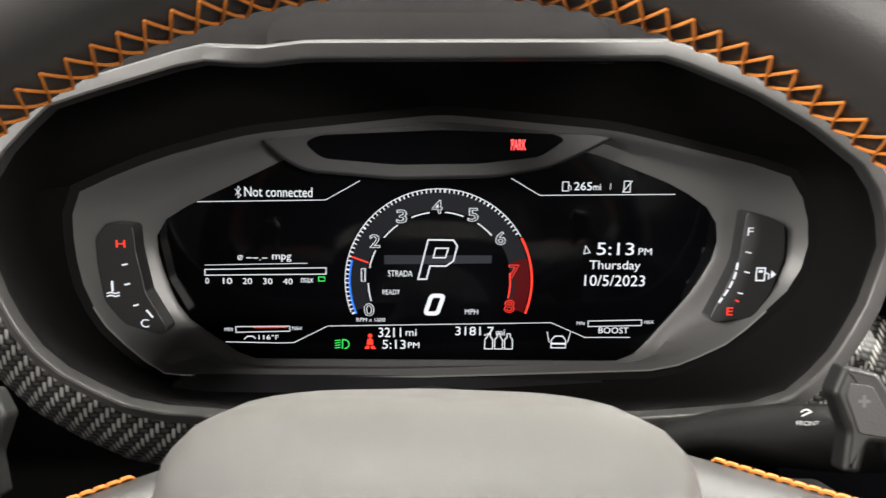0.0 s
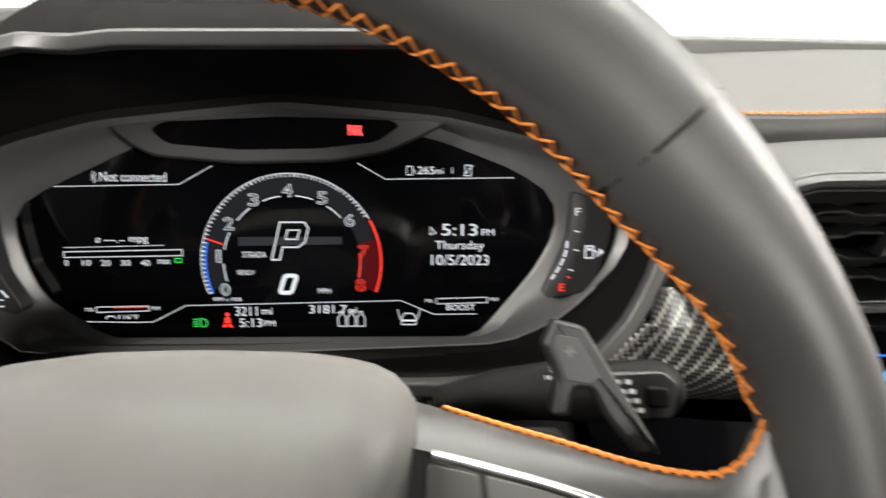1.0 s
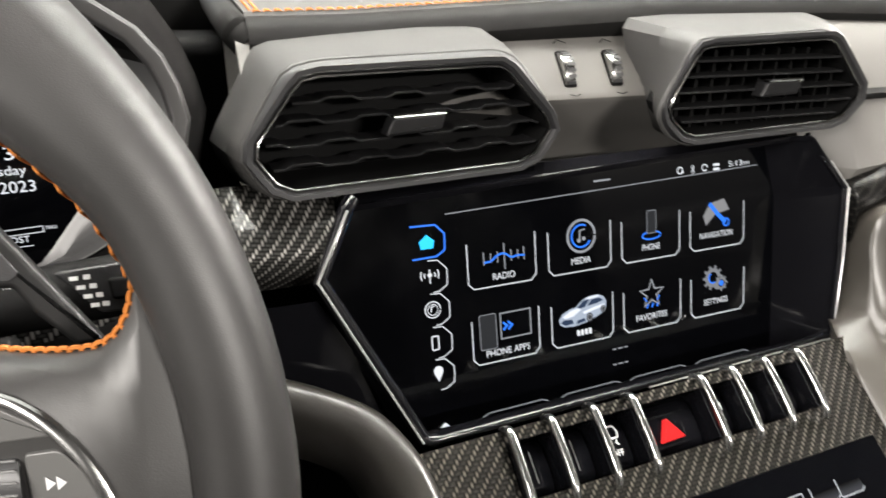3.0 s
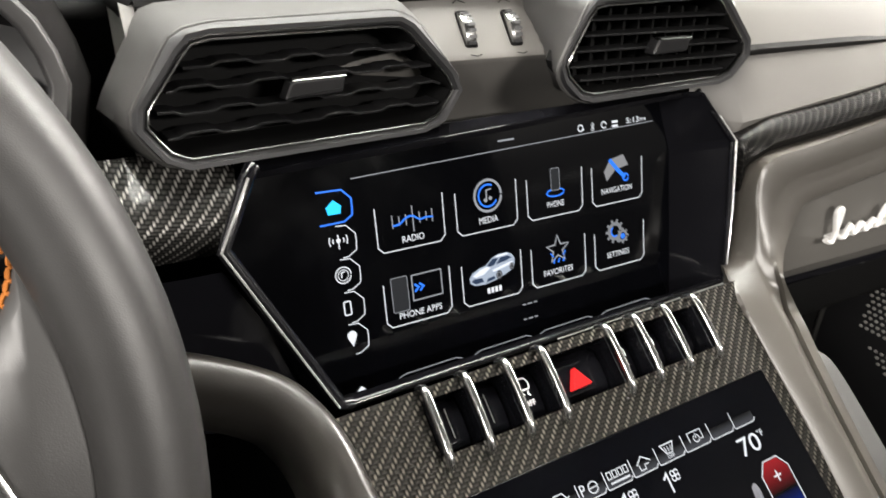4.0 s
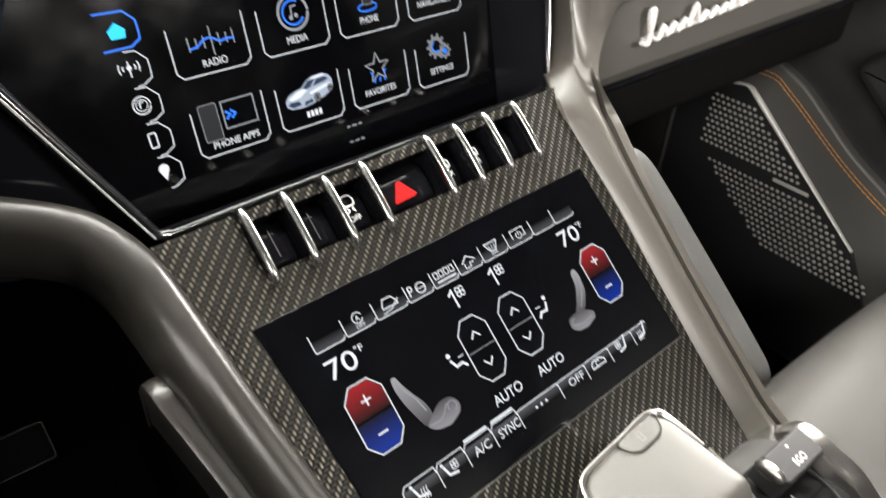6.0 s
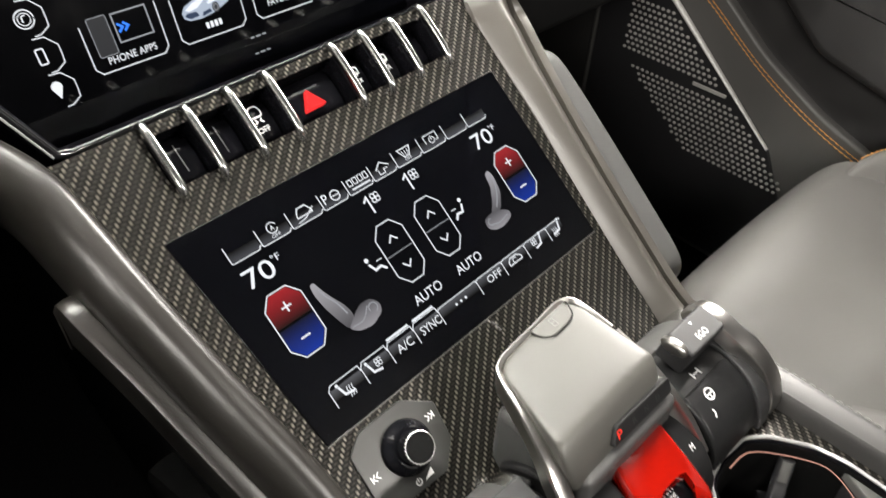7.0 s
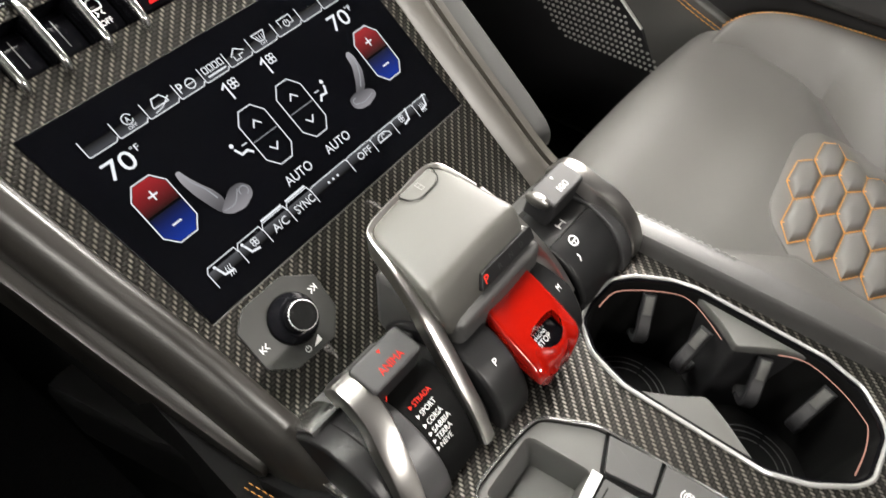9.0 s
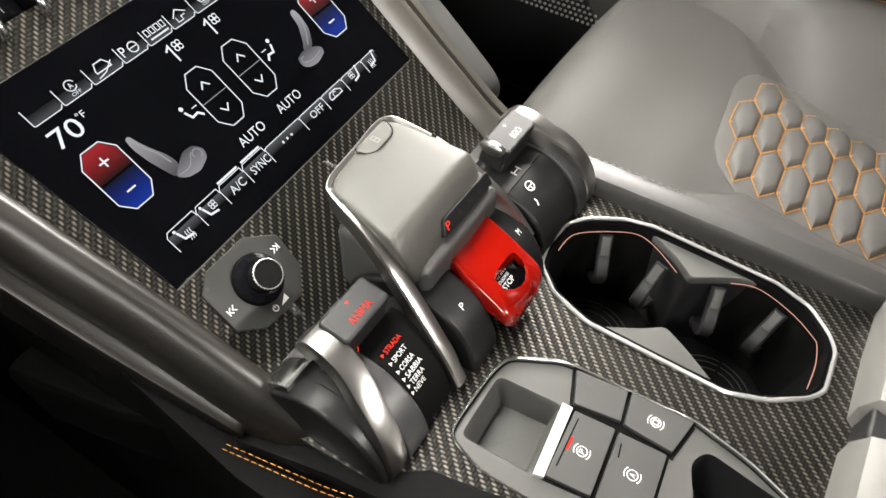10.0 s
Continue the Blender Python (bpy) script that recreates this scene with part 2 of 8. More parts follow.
def weigh_normals(me, limit=math.cos(radians(38))):
    """Let large flat faces keep their flatness beside narrow rounded edges."""
    faces = [(p.normal.copy(), p.area) for p in me.polygons]
    round_vertex = [[] for _ in me.vertices]
    for p in me.polygons:
        for v in p.vertices:
            round_vertex[v].append(p.index)
    out = [None] * len(me.loops)
    for p in me.polygons:
        n = faces[p.index][0]
        for k in p.loop_indices:
            acc = Vector((0, 0, 0))
            for q in round_vertex[me.loops[k].vertex_index]:
                if q == p.index or n.dot(faces[q][0]) > limit:
                    acc += faces[q][0] * faces[q][1]
            out[k] = tuple(acc.normalized()) if acc.length > 1e-20 else tuple(n)
    me.normals_split_custom_set(out)


def part(name, bm, material, parent, label="", smooth=True, kind=""):
    """Link a bmesh as one mesh under a thing or a part."""
    CALLS.pop(id(bm), None)
    bmesh.ops.remove_doubles(bm, verts=bm.verts, dist=1e-6)
    bmesh.ops.recalc_face_normals(bm, faces=bm.faces)
    me = bpy.data.meshes.new(name)
    bm.to_mesh(me)
    bm.free()
    me.materials.append(material)
    if smooth:
        me.shade_smooth()
        me.set_sharp_from_angle(angle=radians(38))
        if len(me.polygons) < 4000:
            weigh_normals(me)
    ob = new(name, me)
    ob.parent = parent
    return tagged(ob, label, kind=kind)


def solid(name, bm, material, label, category, at=None, group="", kind="", smooth=True):
    """A thing of one mesh."""
    ob = part(name, bm, material, None, label, smooth)
    if at is not None:
        ob.matrix_world = at
    return tagged(ob, label, category, group, kind)


def ccw(pts):
    a = sum(p[0] * q[1] - q[0] * p[1] for p, q in zip(pts, pts[1:] + pts[:1]))
    return list(pts) if a > 0 else list(pts)[::-1]


def rounded(pts, r, k=4):
    """An outline with its corners rounded."""
    out, n = [], len(pts)
    for i in range(n):
        a, p, c = Vector(pts[i - 1][:2]), Vector(pts[i][:2]), Vector(pts[(i + 1) % n][:2])
        u, v = a - p, c - p
        d = min(r, 0.45 * u.length, 0.45 * v.length)
        s, e = p + u.normalized() * d, p + v.normalized() * d
        for j in range(k + 1):
            t = j / k
            q = s * (1 - t) ** 2 + p * 2 * t * (1 - t) + e * t * t
            out.append((q.x, q.y))
    return out


def offset(pts, d):
    """An outline grown by d (shrunk where d is negative)."""
    pts = ccw(pts)
    n, out = len(pts), []
    for i in range(n):
        a, p, c = Vector(pts[i - 1]), Vector(pts[i]), Vector(pts[(i + 1) % n])
        e, f = (p - a), (c - p)
        e = e.normalized() if e.length > 1e-9 else f.normalized()
        f = f.normalized() if f.length > 1e-9 else e
        m = Vector((e.y + f.y, -e.x - f.x))
        m = m / max(0.35, m.length * m.length / 2) if m.length > 1e-6 else Vector((e.y, -e.x))
        q = p + m * d
        out.append((q.x, q.y))
    return out


def radial(pts, n, c):
    """The outline at n even angles round c."""
    out = []
    for i in range(n):
        a = 2 * math.pi * i / n
        d = Vector((math.cos(a), math.sin(a)))
        best = 0
        for p, q in zip(pts, pts[1:] + pts[:1]):
            px, py, ex, ey = p[0] - c[0], p[1] - c[1], q[0] - p[0], q[1] - p[1]
            den = d.x * ey - d.y * ex
            if abs(den) < 1e-12:
                continue
            t = (px * ey - py * ex) / den
            s = (px * d.y - py * d.x) / den
            if t > best and -1e-6 <= s <= 1 + 1e-6:
                best = t
        out.append((c[0] + d.x * best, c[1] + d.y * best))
    return out


def loop(pts, h):
    return [(x * MM, y * MM, h * MM) for x, y in pts]


def loft(bm, loops, caps=(True, True), closed=True):
    """Skin through loops of equally many points (metres)."""
    rows = [[bm.verts.new(p) for p in lp] for lp in loops]
    n = len(rows[0])
    for a, c in zip(rows, rows[1:]):
        for i in range(n if closed else n - 1):
            j = (i + 1) % n
            bm.faces.new((a[i], a[j], c[j], c[i]))
    if caps[0]:
        bm.faces.new(rows[0][::-1])
    if caps[1]:
        bm.faces.new(rows[-1])
    return bm


def prism(bm, pts, h0, h1, bev=0.0, k=3):
    """A plate of that outline from h0 to h1 with a rounded upper edge (mm)."""
    pts = ccw(pts)
    loops = [loop(pts, h0)]
    if bev:
        for j in range(k + 1):
            a = math.pi / 2 * j / k
            loops.append(loop(offset(pts, -bev * (1 - math.cos(a))), h1 - bev + bev * math.sin(a)))
    else:
        loops.append(loop(pts, h1))
    return loft(bm, loops)


def ring(bm, outer, inner, h0, h1, bev=0.4):
    """A frame between two outlines of equally many points (mm)."""
    loops = [loop(outer, h0), loop(outer, h1 - bev), loop(offset(outer, -bev), h1), loop(offset(inner, bev), h1), loop(inner, h1 - bev), loop(inner, h0)]
    loops.append(loops[0])
    return loft(bm, loops, (False, False))


def box(bm, x0, x1, y0, y1, z0, z1, bev=0.0):
    """A box in metres with chamfered edges."""
    m = Matrix.Translation(((x0 + x1) / 2, (y0 + y1) / 2, (z0 + z1) / 2)) @ Matrix.Diagonal((x1 - x0, y1 - y0, z1 - z0, 1))
    made = bmesh.ops.create_cube(bm, size=1.0, matrix=m)
    if bev:
        edges = list({e for v in made["verts"] for e in v.link_edges})
        bmesh.ops.bevel(bm, geom=edges, offset=bev, segments=3, profile=0.5, affect="EDGES")
    return bm


def sweep(bm, path, section, up=(0, 0, 1), closed=False, caps=True):
    """Carry a section (side, up) along a path, all in metres. section may be a function of the step."""
    path = [Vector(p) for p in path]
    n, loops = len(path), []
    for i, p in enumerate(path):
        a = path[i - 1] if i or closed else p
        c = path[(i + 1) % n] if i < n - 1 or closed else p
        t = (c - a).normalized()
        w = up(i) if callable(up) else up
        side = t.cross(Vector(w)).normalized()
        top = side.cross(t)
        sec = section(i) if callable(section) else section
        loops.append([tuple(p + side * s + top * h) for s, h in sec])
    if closed:
        loops.append(loops[0])
    return loft(bm, loops, (caps and not closed, caps and not closed))


def circle(r, n=10, ry=None):
    return [(r * math.cos(2 * math.pi * i / n), (ry or r) * math.sin(2 * math.pi * i / n)) for i in range(n)]


def curve(pts, k=6, closed=False):
    """A smooth line through the points."""
    v = [Vector(p) for p in pts]
    n, out = len(v), []
    for i in range(n if closed else n - 1):
        if closed:
            p0, p1, p2, p3 = v[i - 1], v[i], v[(i + 1) % n], v[(i + 2) % n]
        else:
            p0, p1, p2, p3 = v[max(i - 1, 0)], v[i], v[i + 1], v[min(i + 2, n - 1)]
        for j in range(k):
            t = j / k
            out.append(0.5 * (2 * p1 + (p2 - p0) * t + (2 * p0 - 5 * p1 + 4 * p2 - p3) * t * t + (3 * p1 - p0 - 3 * p2 + p3) * t ** 3))
    if not closed:
        out.append(v[-1])
    return [tuple(q) for q in out]


CALLS = {}


def note(bm, verts):
    CALLS.setdefault(id(bm), []).append(verts)


def part_each(name, bm, material, parent, label=""):
    """Each line, patch or word drawn into bm becomes a part of its own."""
    groups = CALLS.pop(id(bm), [])
    for verts in groups:
        b = bmesh.new()
        at = {v: b.verts.new(v.co) for v in verts}
        for f in {f for v in verts for f in v.link_faces}:
            b.faces.new([at[v] for v in f.verts])
        part(name, b, material, parent, label)
    bm.free()


def ribbon(bm, pts, w, h, closed=False):
    """A flat line of width w at height h (mm)."""
    v = [Vector(p[:2]) for p in pts]
    n, left, right = len(v), [], []
    for i, p in enumerate(v):
        a = v[i - 1] if i or closed else p
        c = v[(i + 1) % n] if i < n - 1 or closed else p
        e, f = (p - a), (c - p)
        e = e.normalized() if e.length > 1e-9 else f.normalized()
        f = f.normalized() if f.length > 1e-9 else e
        m = Vector((-e.y - f.y, e.x + f.x))
        m = m / max(0.4, m.length_squared / 2) if m.length > 1e-6 else Vector((-e.y, e.x))
        left.append(bm.verts.new(((p + m * w / 2) * MM).to_3d() + Vector((0, 0, h * MM))))
        right.append(bm.verts.new(((p - m * w / 2) * MM).to_3d() + Vector((0, 0, h * MM))))
    for i in range(n if closed else n - 1):
        j = (i + 1) % n
        bm.faces.new((left[i], right[i], right[j], left[j]))
    note(bm, left + right)
    return bm


def patch(bm, pts, h):
    vs = [bm.verts.new(p) for p in loop(ccw(pts), h)]
    bm.faces.new(vs)
    note(bm, vs)
    return bm


def arc(c, r, a0, a1, k=24):
    return [(c[0] + r * math.cos(radians(a0 + (a1 - a0) * i / k)), c[1] + r * math.sin(radians(a0 + (a1 - a0) * i / k))) for i in range(k + 1)]


def words(bm, body, x0, x1, y0, y1, h, shear=0.0, turn=0.0, grow=0.0):
    """Writing in the built-in font, fitted into a rectangle (mm)."""
    cu = bpy.data.curves.new("writing", "FONT")
    cu.body, cu.shear, cu.resolution_u = body, shear, 3
    ob = bpy.data.objects.new("writing", cu)
    me = ob.to_mesh()
    co = np.array([v.co[:2] for v in me.vertices])
    lo, hi = co.min(0), co.max(0)
    span = np.maximum(hi - lo, 1e-6)
    if grow:
        ob.to_mesh_clear()
        cu.offset = grow
        me = ob.to_mesh()
        co = np.array([v.co[:2] for v in me.vertices])
    q = (co - lo) / span * np.array([x1 - x0, y1 - y0]) + np.array([x0, y0])
    if turn:
        c = np.array([(x0 + x1) / 2, (y0 + y1) / 2])
        a = radians(turn)
        q = (q - c) @ np.array([[math.cos(a), math.sin(a)], [-math.sin(a), math.cos(a)]]) + c
    vs = [bm.verts.new((x * MM, y * MM, h * MM)) for x, y in q]
    for p in me.polygons:
        try:
            bm.faces.new([vs[i] for i in p.vertices])
        except ValueError:
            pass
    note(bm, vs)
    ob.to_mesh_clear()
    bpy.data.objects.remove(ob)
    bpy.data.curves.remove(cu)
    return bm


def filled(bm, outer, holes, h):
    """A flat sheet with holes (mm)."""
    edges = []
    for pts in (outer, *holes):
        vs = [bm.verts.new(p) for p in loop(pts, h)]
        edges += [bm.edges.new((a, c)) for a, c in zip(vs, vs[1:] + vs[:1])]
    bmesh.ops.triangle_fill(bm, use_beauty=True, use_dissolve=False, edges=edges)
    return bm


def wall(bm, pts, h0, h1):
    return loft(bm, [loop(pts, h0), loop(pts, h1)], (False, False))


def stitches(bm, path, length=0.004, gap=0.0012, r=0.00055, up=(0, 0, 1), slant=0.0, inward=None):
    """Single thread stitches along a path in metres."""
    path = [Vector(p) for p in path]
    d = [0.0]
    for a, c in zip(path, path[1:]):
        d.append(d[-1] + (c - a).length)

    def point(s):
        s = min(max(s, 0), d[-1])
        for i in range(len(path) - 1):
            if s <= d[i + 1] or i == len(path) - 2:
                return path[i].lerp(path[i + 1], (s - d[i]) / max(1e-9, d[i + 1] - d[i]))

    s = 0.0
    while s + length < d[-1]:
        a, c = point(s), point(s + length)
        t = (c - a).normalized()
        side = t.cross(Vector(up) if inward is None else Vector(inward) - (a + c) / 2).normalized()
        a, c = a - side * slant, c + side * slant
        top = side.cross(t)
        mid = (a + c) / 2 + top * r * 1.1
        loops = []
        for p, q in ((a - top * r, 0.5), (a.lerp(mid, 0.5) + top * r * 0.4, 1.0), (mid, 1.1), (c.lerp(mid, 0.5) + top * r * 0.4, 1.0), (c - top * r, 0.5)):
            loops.append([tuple(p + side * x * q + top * y * q) for x, y in circle(r, 5)])
        loft(bm, loops)
        s += length + gap
    return bm


def B():
    return bmesh.new()

# ---- the shell of the cabin ----
def cabin():
    b = B()
    box(b, -0.42, 1.20, -1.30, 0.98, -0.04, 0.0)
    solid("floor", b, CARPET, "black carpeted cabin floor", "floor", kind="structure")
    b = B()
    box(b, -0.42, 1.20, -1.34, 0.18, 1.22, 1.25)
    solid("ceiling", b, HEADLINER, "black cloth headliner over the cabin", "ceiling", kind="structure")
    b = B()
    box(b, -0.42, 1.20, -1.34, -1.30, 0, 1.08)
    box(b, -0.42, 0.56, -1.34, -1.30, 1.08, 1.22)
    box(b, 0.98, 1.20, -1.34, -1.30, 1.08, 1.22)
    solid("wall_rear", b, LEATHER, "plain dark rear wall of the cabin", "wall", kind="structure")
    b = B()
    box(b, -0.42, 1.20, 0.94, 0.98, 0, 0.72)
    solid("wall_front", b, DEEP, "dark firewall behind the pedals", "wall", kind="structure")
    b = B()
    box(b, -0.42, -0.36, -1.30, 0.94, 0, 0.76, 0.01)
    box(b, -0.42, -0.36, -1.30, -0.90, 0.76, 1.22)
    box(b, -0.42, -0.36, -0.90, -0.12, 0.76, 0.93)
    box(b, -0.42, -0.36, -0.12, 0.20, 0.76, 0.78)
    box(b, -0.42, -0.36, -0.90, 0.20, 1.16, 1.22)
    solid("wall_left", b, LEATHER, "dark driver's side door panel", "wall", kind="structure")
    b = B()
    box(b, 1.14, 1.20, -1.30, 0.94, 0, 0.70, 0.01)
    box(b, 1.14, 1.20, -1.30, 0.02, 0.70, 1.22)
    box(b, 1.14, 1.20, 0.02, 0.94, 1.06, 1.22)
    solid("wall_right", b, LEATHER, "dark passenger side body panel", "wall", kind="structure")


cabin()


# ---- dashboard ----
def dashboard():
    d = thing("dashboard", WORLD_AT, "leather-covered dashboard with grey top pad and orange seam", "dashboard")
    # top pad, with a rolled edge towards the cabin
    b = B()
    sec = [(0.349, 0.7345), (0.352, 0.738), (0.45, 0.741), (0.60, 0.740), (0.74, 0.735), (0.80, 0.733), (0.80, 0.70), (0.40, 0.70), (0.349, 0.705)]
    roll = [(0.354, 0.7125), (0.344, 0.7145), (0.3375, 0.719), (0.3355, 0.725), (0.338, 0.7315), (0.344, 0.7355), (0.3505, 0.7362), (0.358, 0.72)]
    rows, front = [], []
    for x in (0.200, 0.22, 0.25, 0.30, 0.37, 0.45, 0.55, 0.62, 0.75, 1.0, 1.14):
        back = max(0, x - 0.55) * 0.22
        up = 0.006 * min(1, max(0, (x - 0.2) / 0.35)) - 0.007 * min(1, max(0, (0.45 - x) / 0.2))
        rows.append([(x, y - back * (1 if y < 0.6 else 0.2), z + up) for y, z in sec])
        front.append([(x, y - back, z + up) for y, z in roll])
    # behind the instrument hood the pad starts further forward
    loft(b, rows)
    part("top_pad", b, PAD_SKIN, d, "pale grey grained top pad")
    b = B()
    loft(b, [[(x, max(y, 0.46), z - 0.012) for y, z in sec] for x in (-0.36, -0.22, 0.0, 0.190)])
    part("hood_shelf", b, ROLL_SKIN, d, "black leather shelf behind the instrument hood")
    b = B()
    loft(b, front)
    part("pad_roll", b, ROLL_SKIN, d, "rolled black leather edge of the top pad")
    b = B()
    sweep(b, curve([(0.201, 0.345, 0.7165), (0.197, 0.349, 0.721), (0.194, 0.36, 0.7245), (0.193, 0.45, 0.727), (0.193, 0.60, 0.726), (0.193, 0.76, 0.722)], 4), [(0.0075 * math.cos(2 * math.pi * i / 12), 0.0085 * math.sin(2 * math.pi * i / 12)) for i in range(12)])
    part("pad_roll", b, ROLL_SKIN, d, "rolled black leather edge beside the instrument hood")
    b = B()
    for dy in (0.0, 0.0035):
        stitches(b, [(0.204, 0.352 + dy, 0.7312), (0.25, 0.352 + dy, 0.7322), (0.30, 0.352 + dy, 0.7349), (0.37, 0.352 + dy, 0.7386), (0.45, 0.352 + dy, 0.7431), (0.55, 0.352 + dy, 0.7448), (0.75, 0.308 + dy, 0.7448), (1.0, 0.253 + dy, 0.7448)], 0.0042, 0.001, 0.00045)
        stitches(b, [(0.203 + dy, 0.354, 0.7318), (0.203 + dy, 0.45, 0.7348), (0.203 + dy, 0.60, 0.7338), (0.203 + dy, 0.74, 0.7288)], 0.0042, 0.001, 0.00045)
    part("seam", b, THREAD, d, "double orange seam")
    # strip along the foot of the windshield
    b = B()
    box(b, -0.36, 1.14, 0.765, 0.80, 0.72, 0.748, 0.004)
    part("defroster_strip", b, GREY_PLASTIC, d, "grey defroster strip below the windshield")
    # face between and behind the vents
    b = B()
    sec = [(0.343, 0.7205), (0.338, 0.7175), (0.3260, 0.7045), (0.3150, 0.6925), (0.3135, 0.6895), (0.3145, 0.6865), (0.3270, 0.669), (0.337, 0.655), (0.343, 0.636), (0.40, 0.634), (0.42, 0.715)]
    loft(b, [[(x, y + 0.002 * (x > 0.3), z) for y, z in sec] for x in (0.194, 0.24, 0.30, 0.40, 0.50, 0.60)])
    part("face", b, DASH_SKIN, d, "grey dash face round the vents")
    # passenger side: leather shelf above the carbon strip
    b = B()
    rows = []
    for x in (0.56, 0.62, 0.70, 0.85, 1.0, 1.14):
        k = max(0, x - 0.55) * 0.22
        y, z = 0.273 - 0.195 * (x - 0.56), 0.6505 + 0.22 * min(x - 0.56, 0.30) + 0.06 * max(0, x - 0.86)
        rows.append([(x, 0.34 - k, 0.728), (x, 0.327 - k, 0.722 + max(0, z - 0.70)), (x, 0.313 - k, 0.708 + max(0, z - 0.685)), (x, y * 0.5 + (0.313 - k) * 0.5 - 0.002, z * 0.5 + 0.354 + max(0, z - 0.685) * 0.5), (x, y, z), (x, y + 0.008, z - 0.016), (x, 0.36 - k, 0.60), (x, 0.40, 0.72)])
    for x, ys in ((0.542, (0.34, 0.327, 0.314, 0.295, 0.2755, 0.284)), (0.518, (0.34, 0.329, 0.320, 0.308, 0.297, 0.302))):
        rows.insert(0, [(x, y, z) for y, z in zip(ys, (0.728, 0.722, 0.708, 0.680, 0.6475, 0.628))] + [(x, 0.36, 0.60), (x, 0.40, 0.72)])
    loft(b, rows)
    part("passenger_shelf", b, DASH_SKIN, d, "pale grey leather shelf on the passenger side")
    b = B()
    sweep(b, [(0.5315, 0.310, 0.6825), (0.545, 0.3005, 0.6865), (0.563, 0.2965, 0.6889), (0.629, 0.282, 0.693), (0.7112, 0.265, 0.697), (0.8663, 0.232, 0.705), (1.0757, 0.188, 0.715)], [(-0.003, -0.006), (-0.003, 0.0005), (-0.0015, 0.0018), (0.0035, 0.0018), (0.0045, 0.0005), (0.0045, -0.006)], up=(0, -0.5, 1))
    part("shelf_roll", b, ROLL_SKIN, d, "dark rolled edge along the passenger shelf")
    # black filler, run on to the firewall to keep lamp light off the floor
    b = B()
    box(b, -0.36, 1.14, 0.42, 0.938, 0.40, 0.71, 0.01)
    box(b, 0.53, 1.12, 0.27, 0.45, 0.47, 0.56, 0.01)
    part("under_dash", b, DEEP, d, "underside of the dash, a black filler that blocks light")
    return d


DASH = dashboard()


def windshield():
    b = B()
    loft(b, [[(-0.36, 0.79, 0.748), (1.14, 0.79, 0.748), (1.14, 0.794, 0.751), (-0.36, 0.794, 0.751)],
             [(-0.30, 0.18, 1.222), (1.08, 0.18, 1.222), (1.08, 0.184, 1.226), (-0.30, 0.184, 1.226)]])
    m, nt, p = nodes_of("clear glass")
    p.inputs["Base Color"].default_value = (0.95, 1, 0.98, 1)
    p.inputs["Roughness"].default_value, p.inputs["Transmission Weight"].default_value, p.inputs["IOR"].default_value = 0.0, 1.0, 1.1
    ob = solid("window_1", b, m, "clear raked windshield over the dashboard", "window", kind="structure")
    ob.visible_shadow = False


windshield()


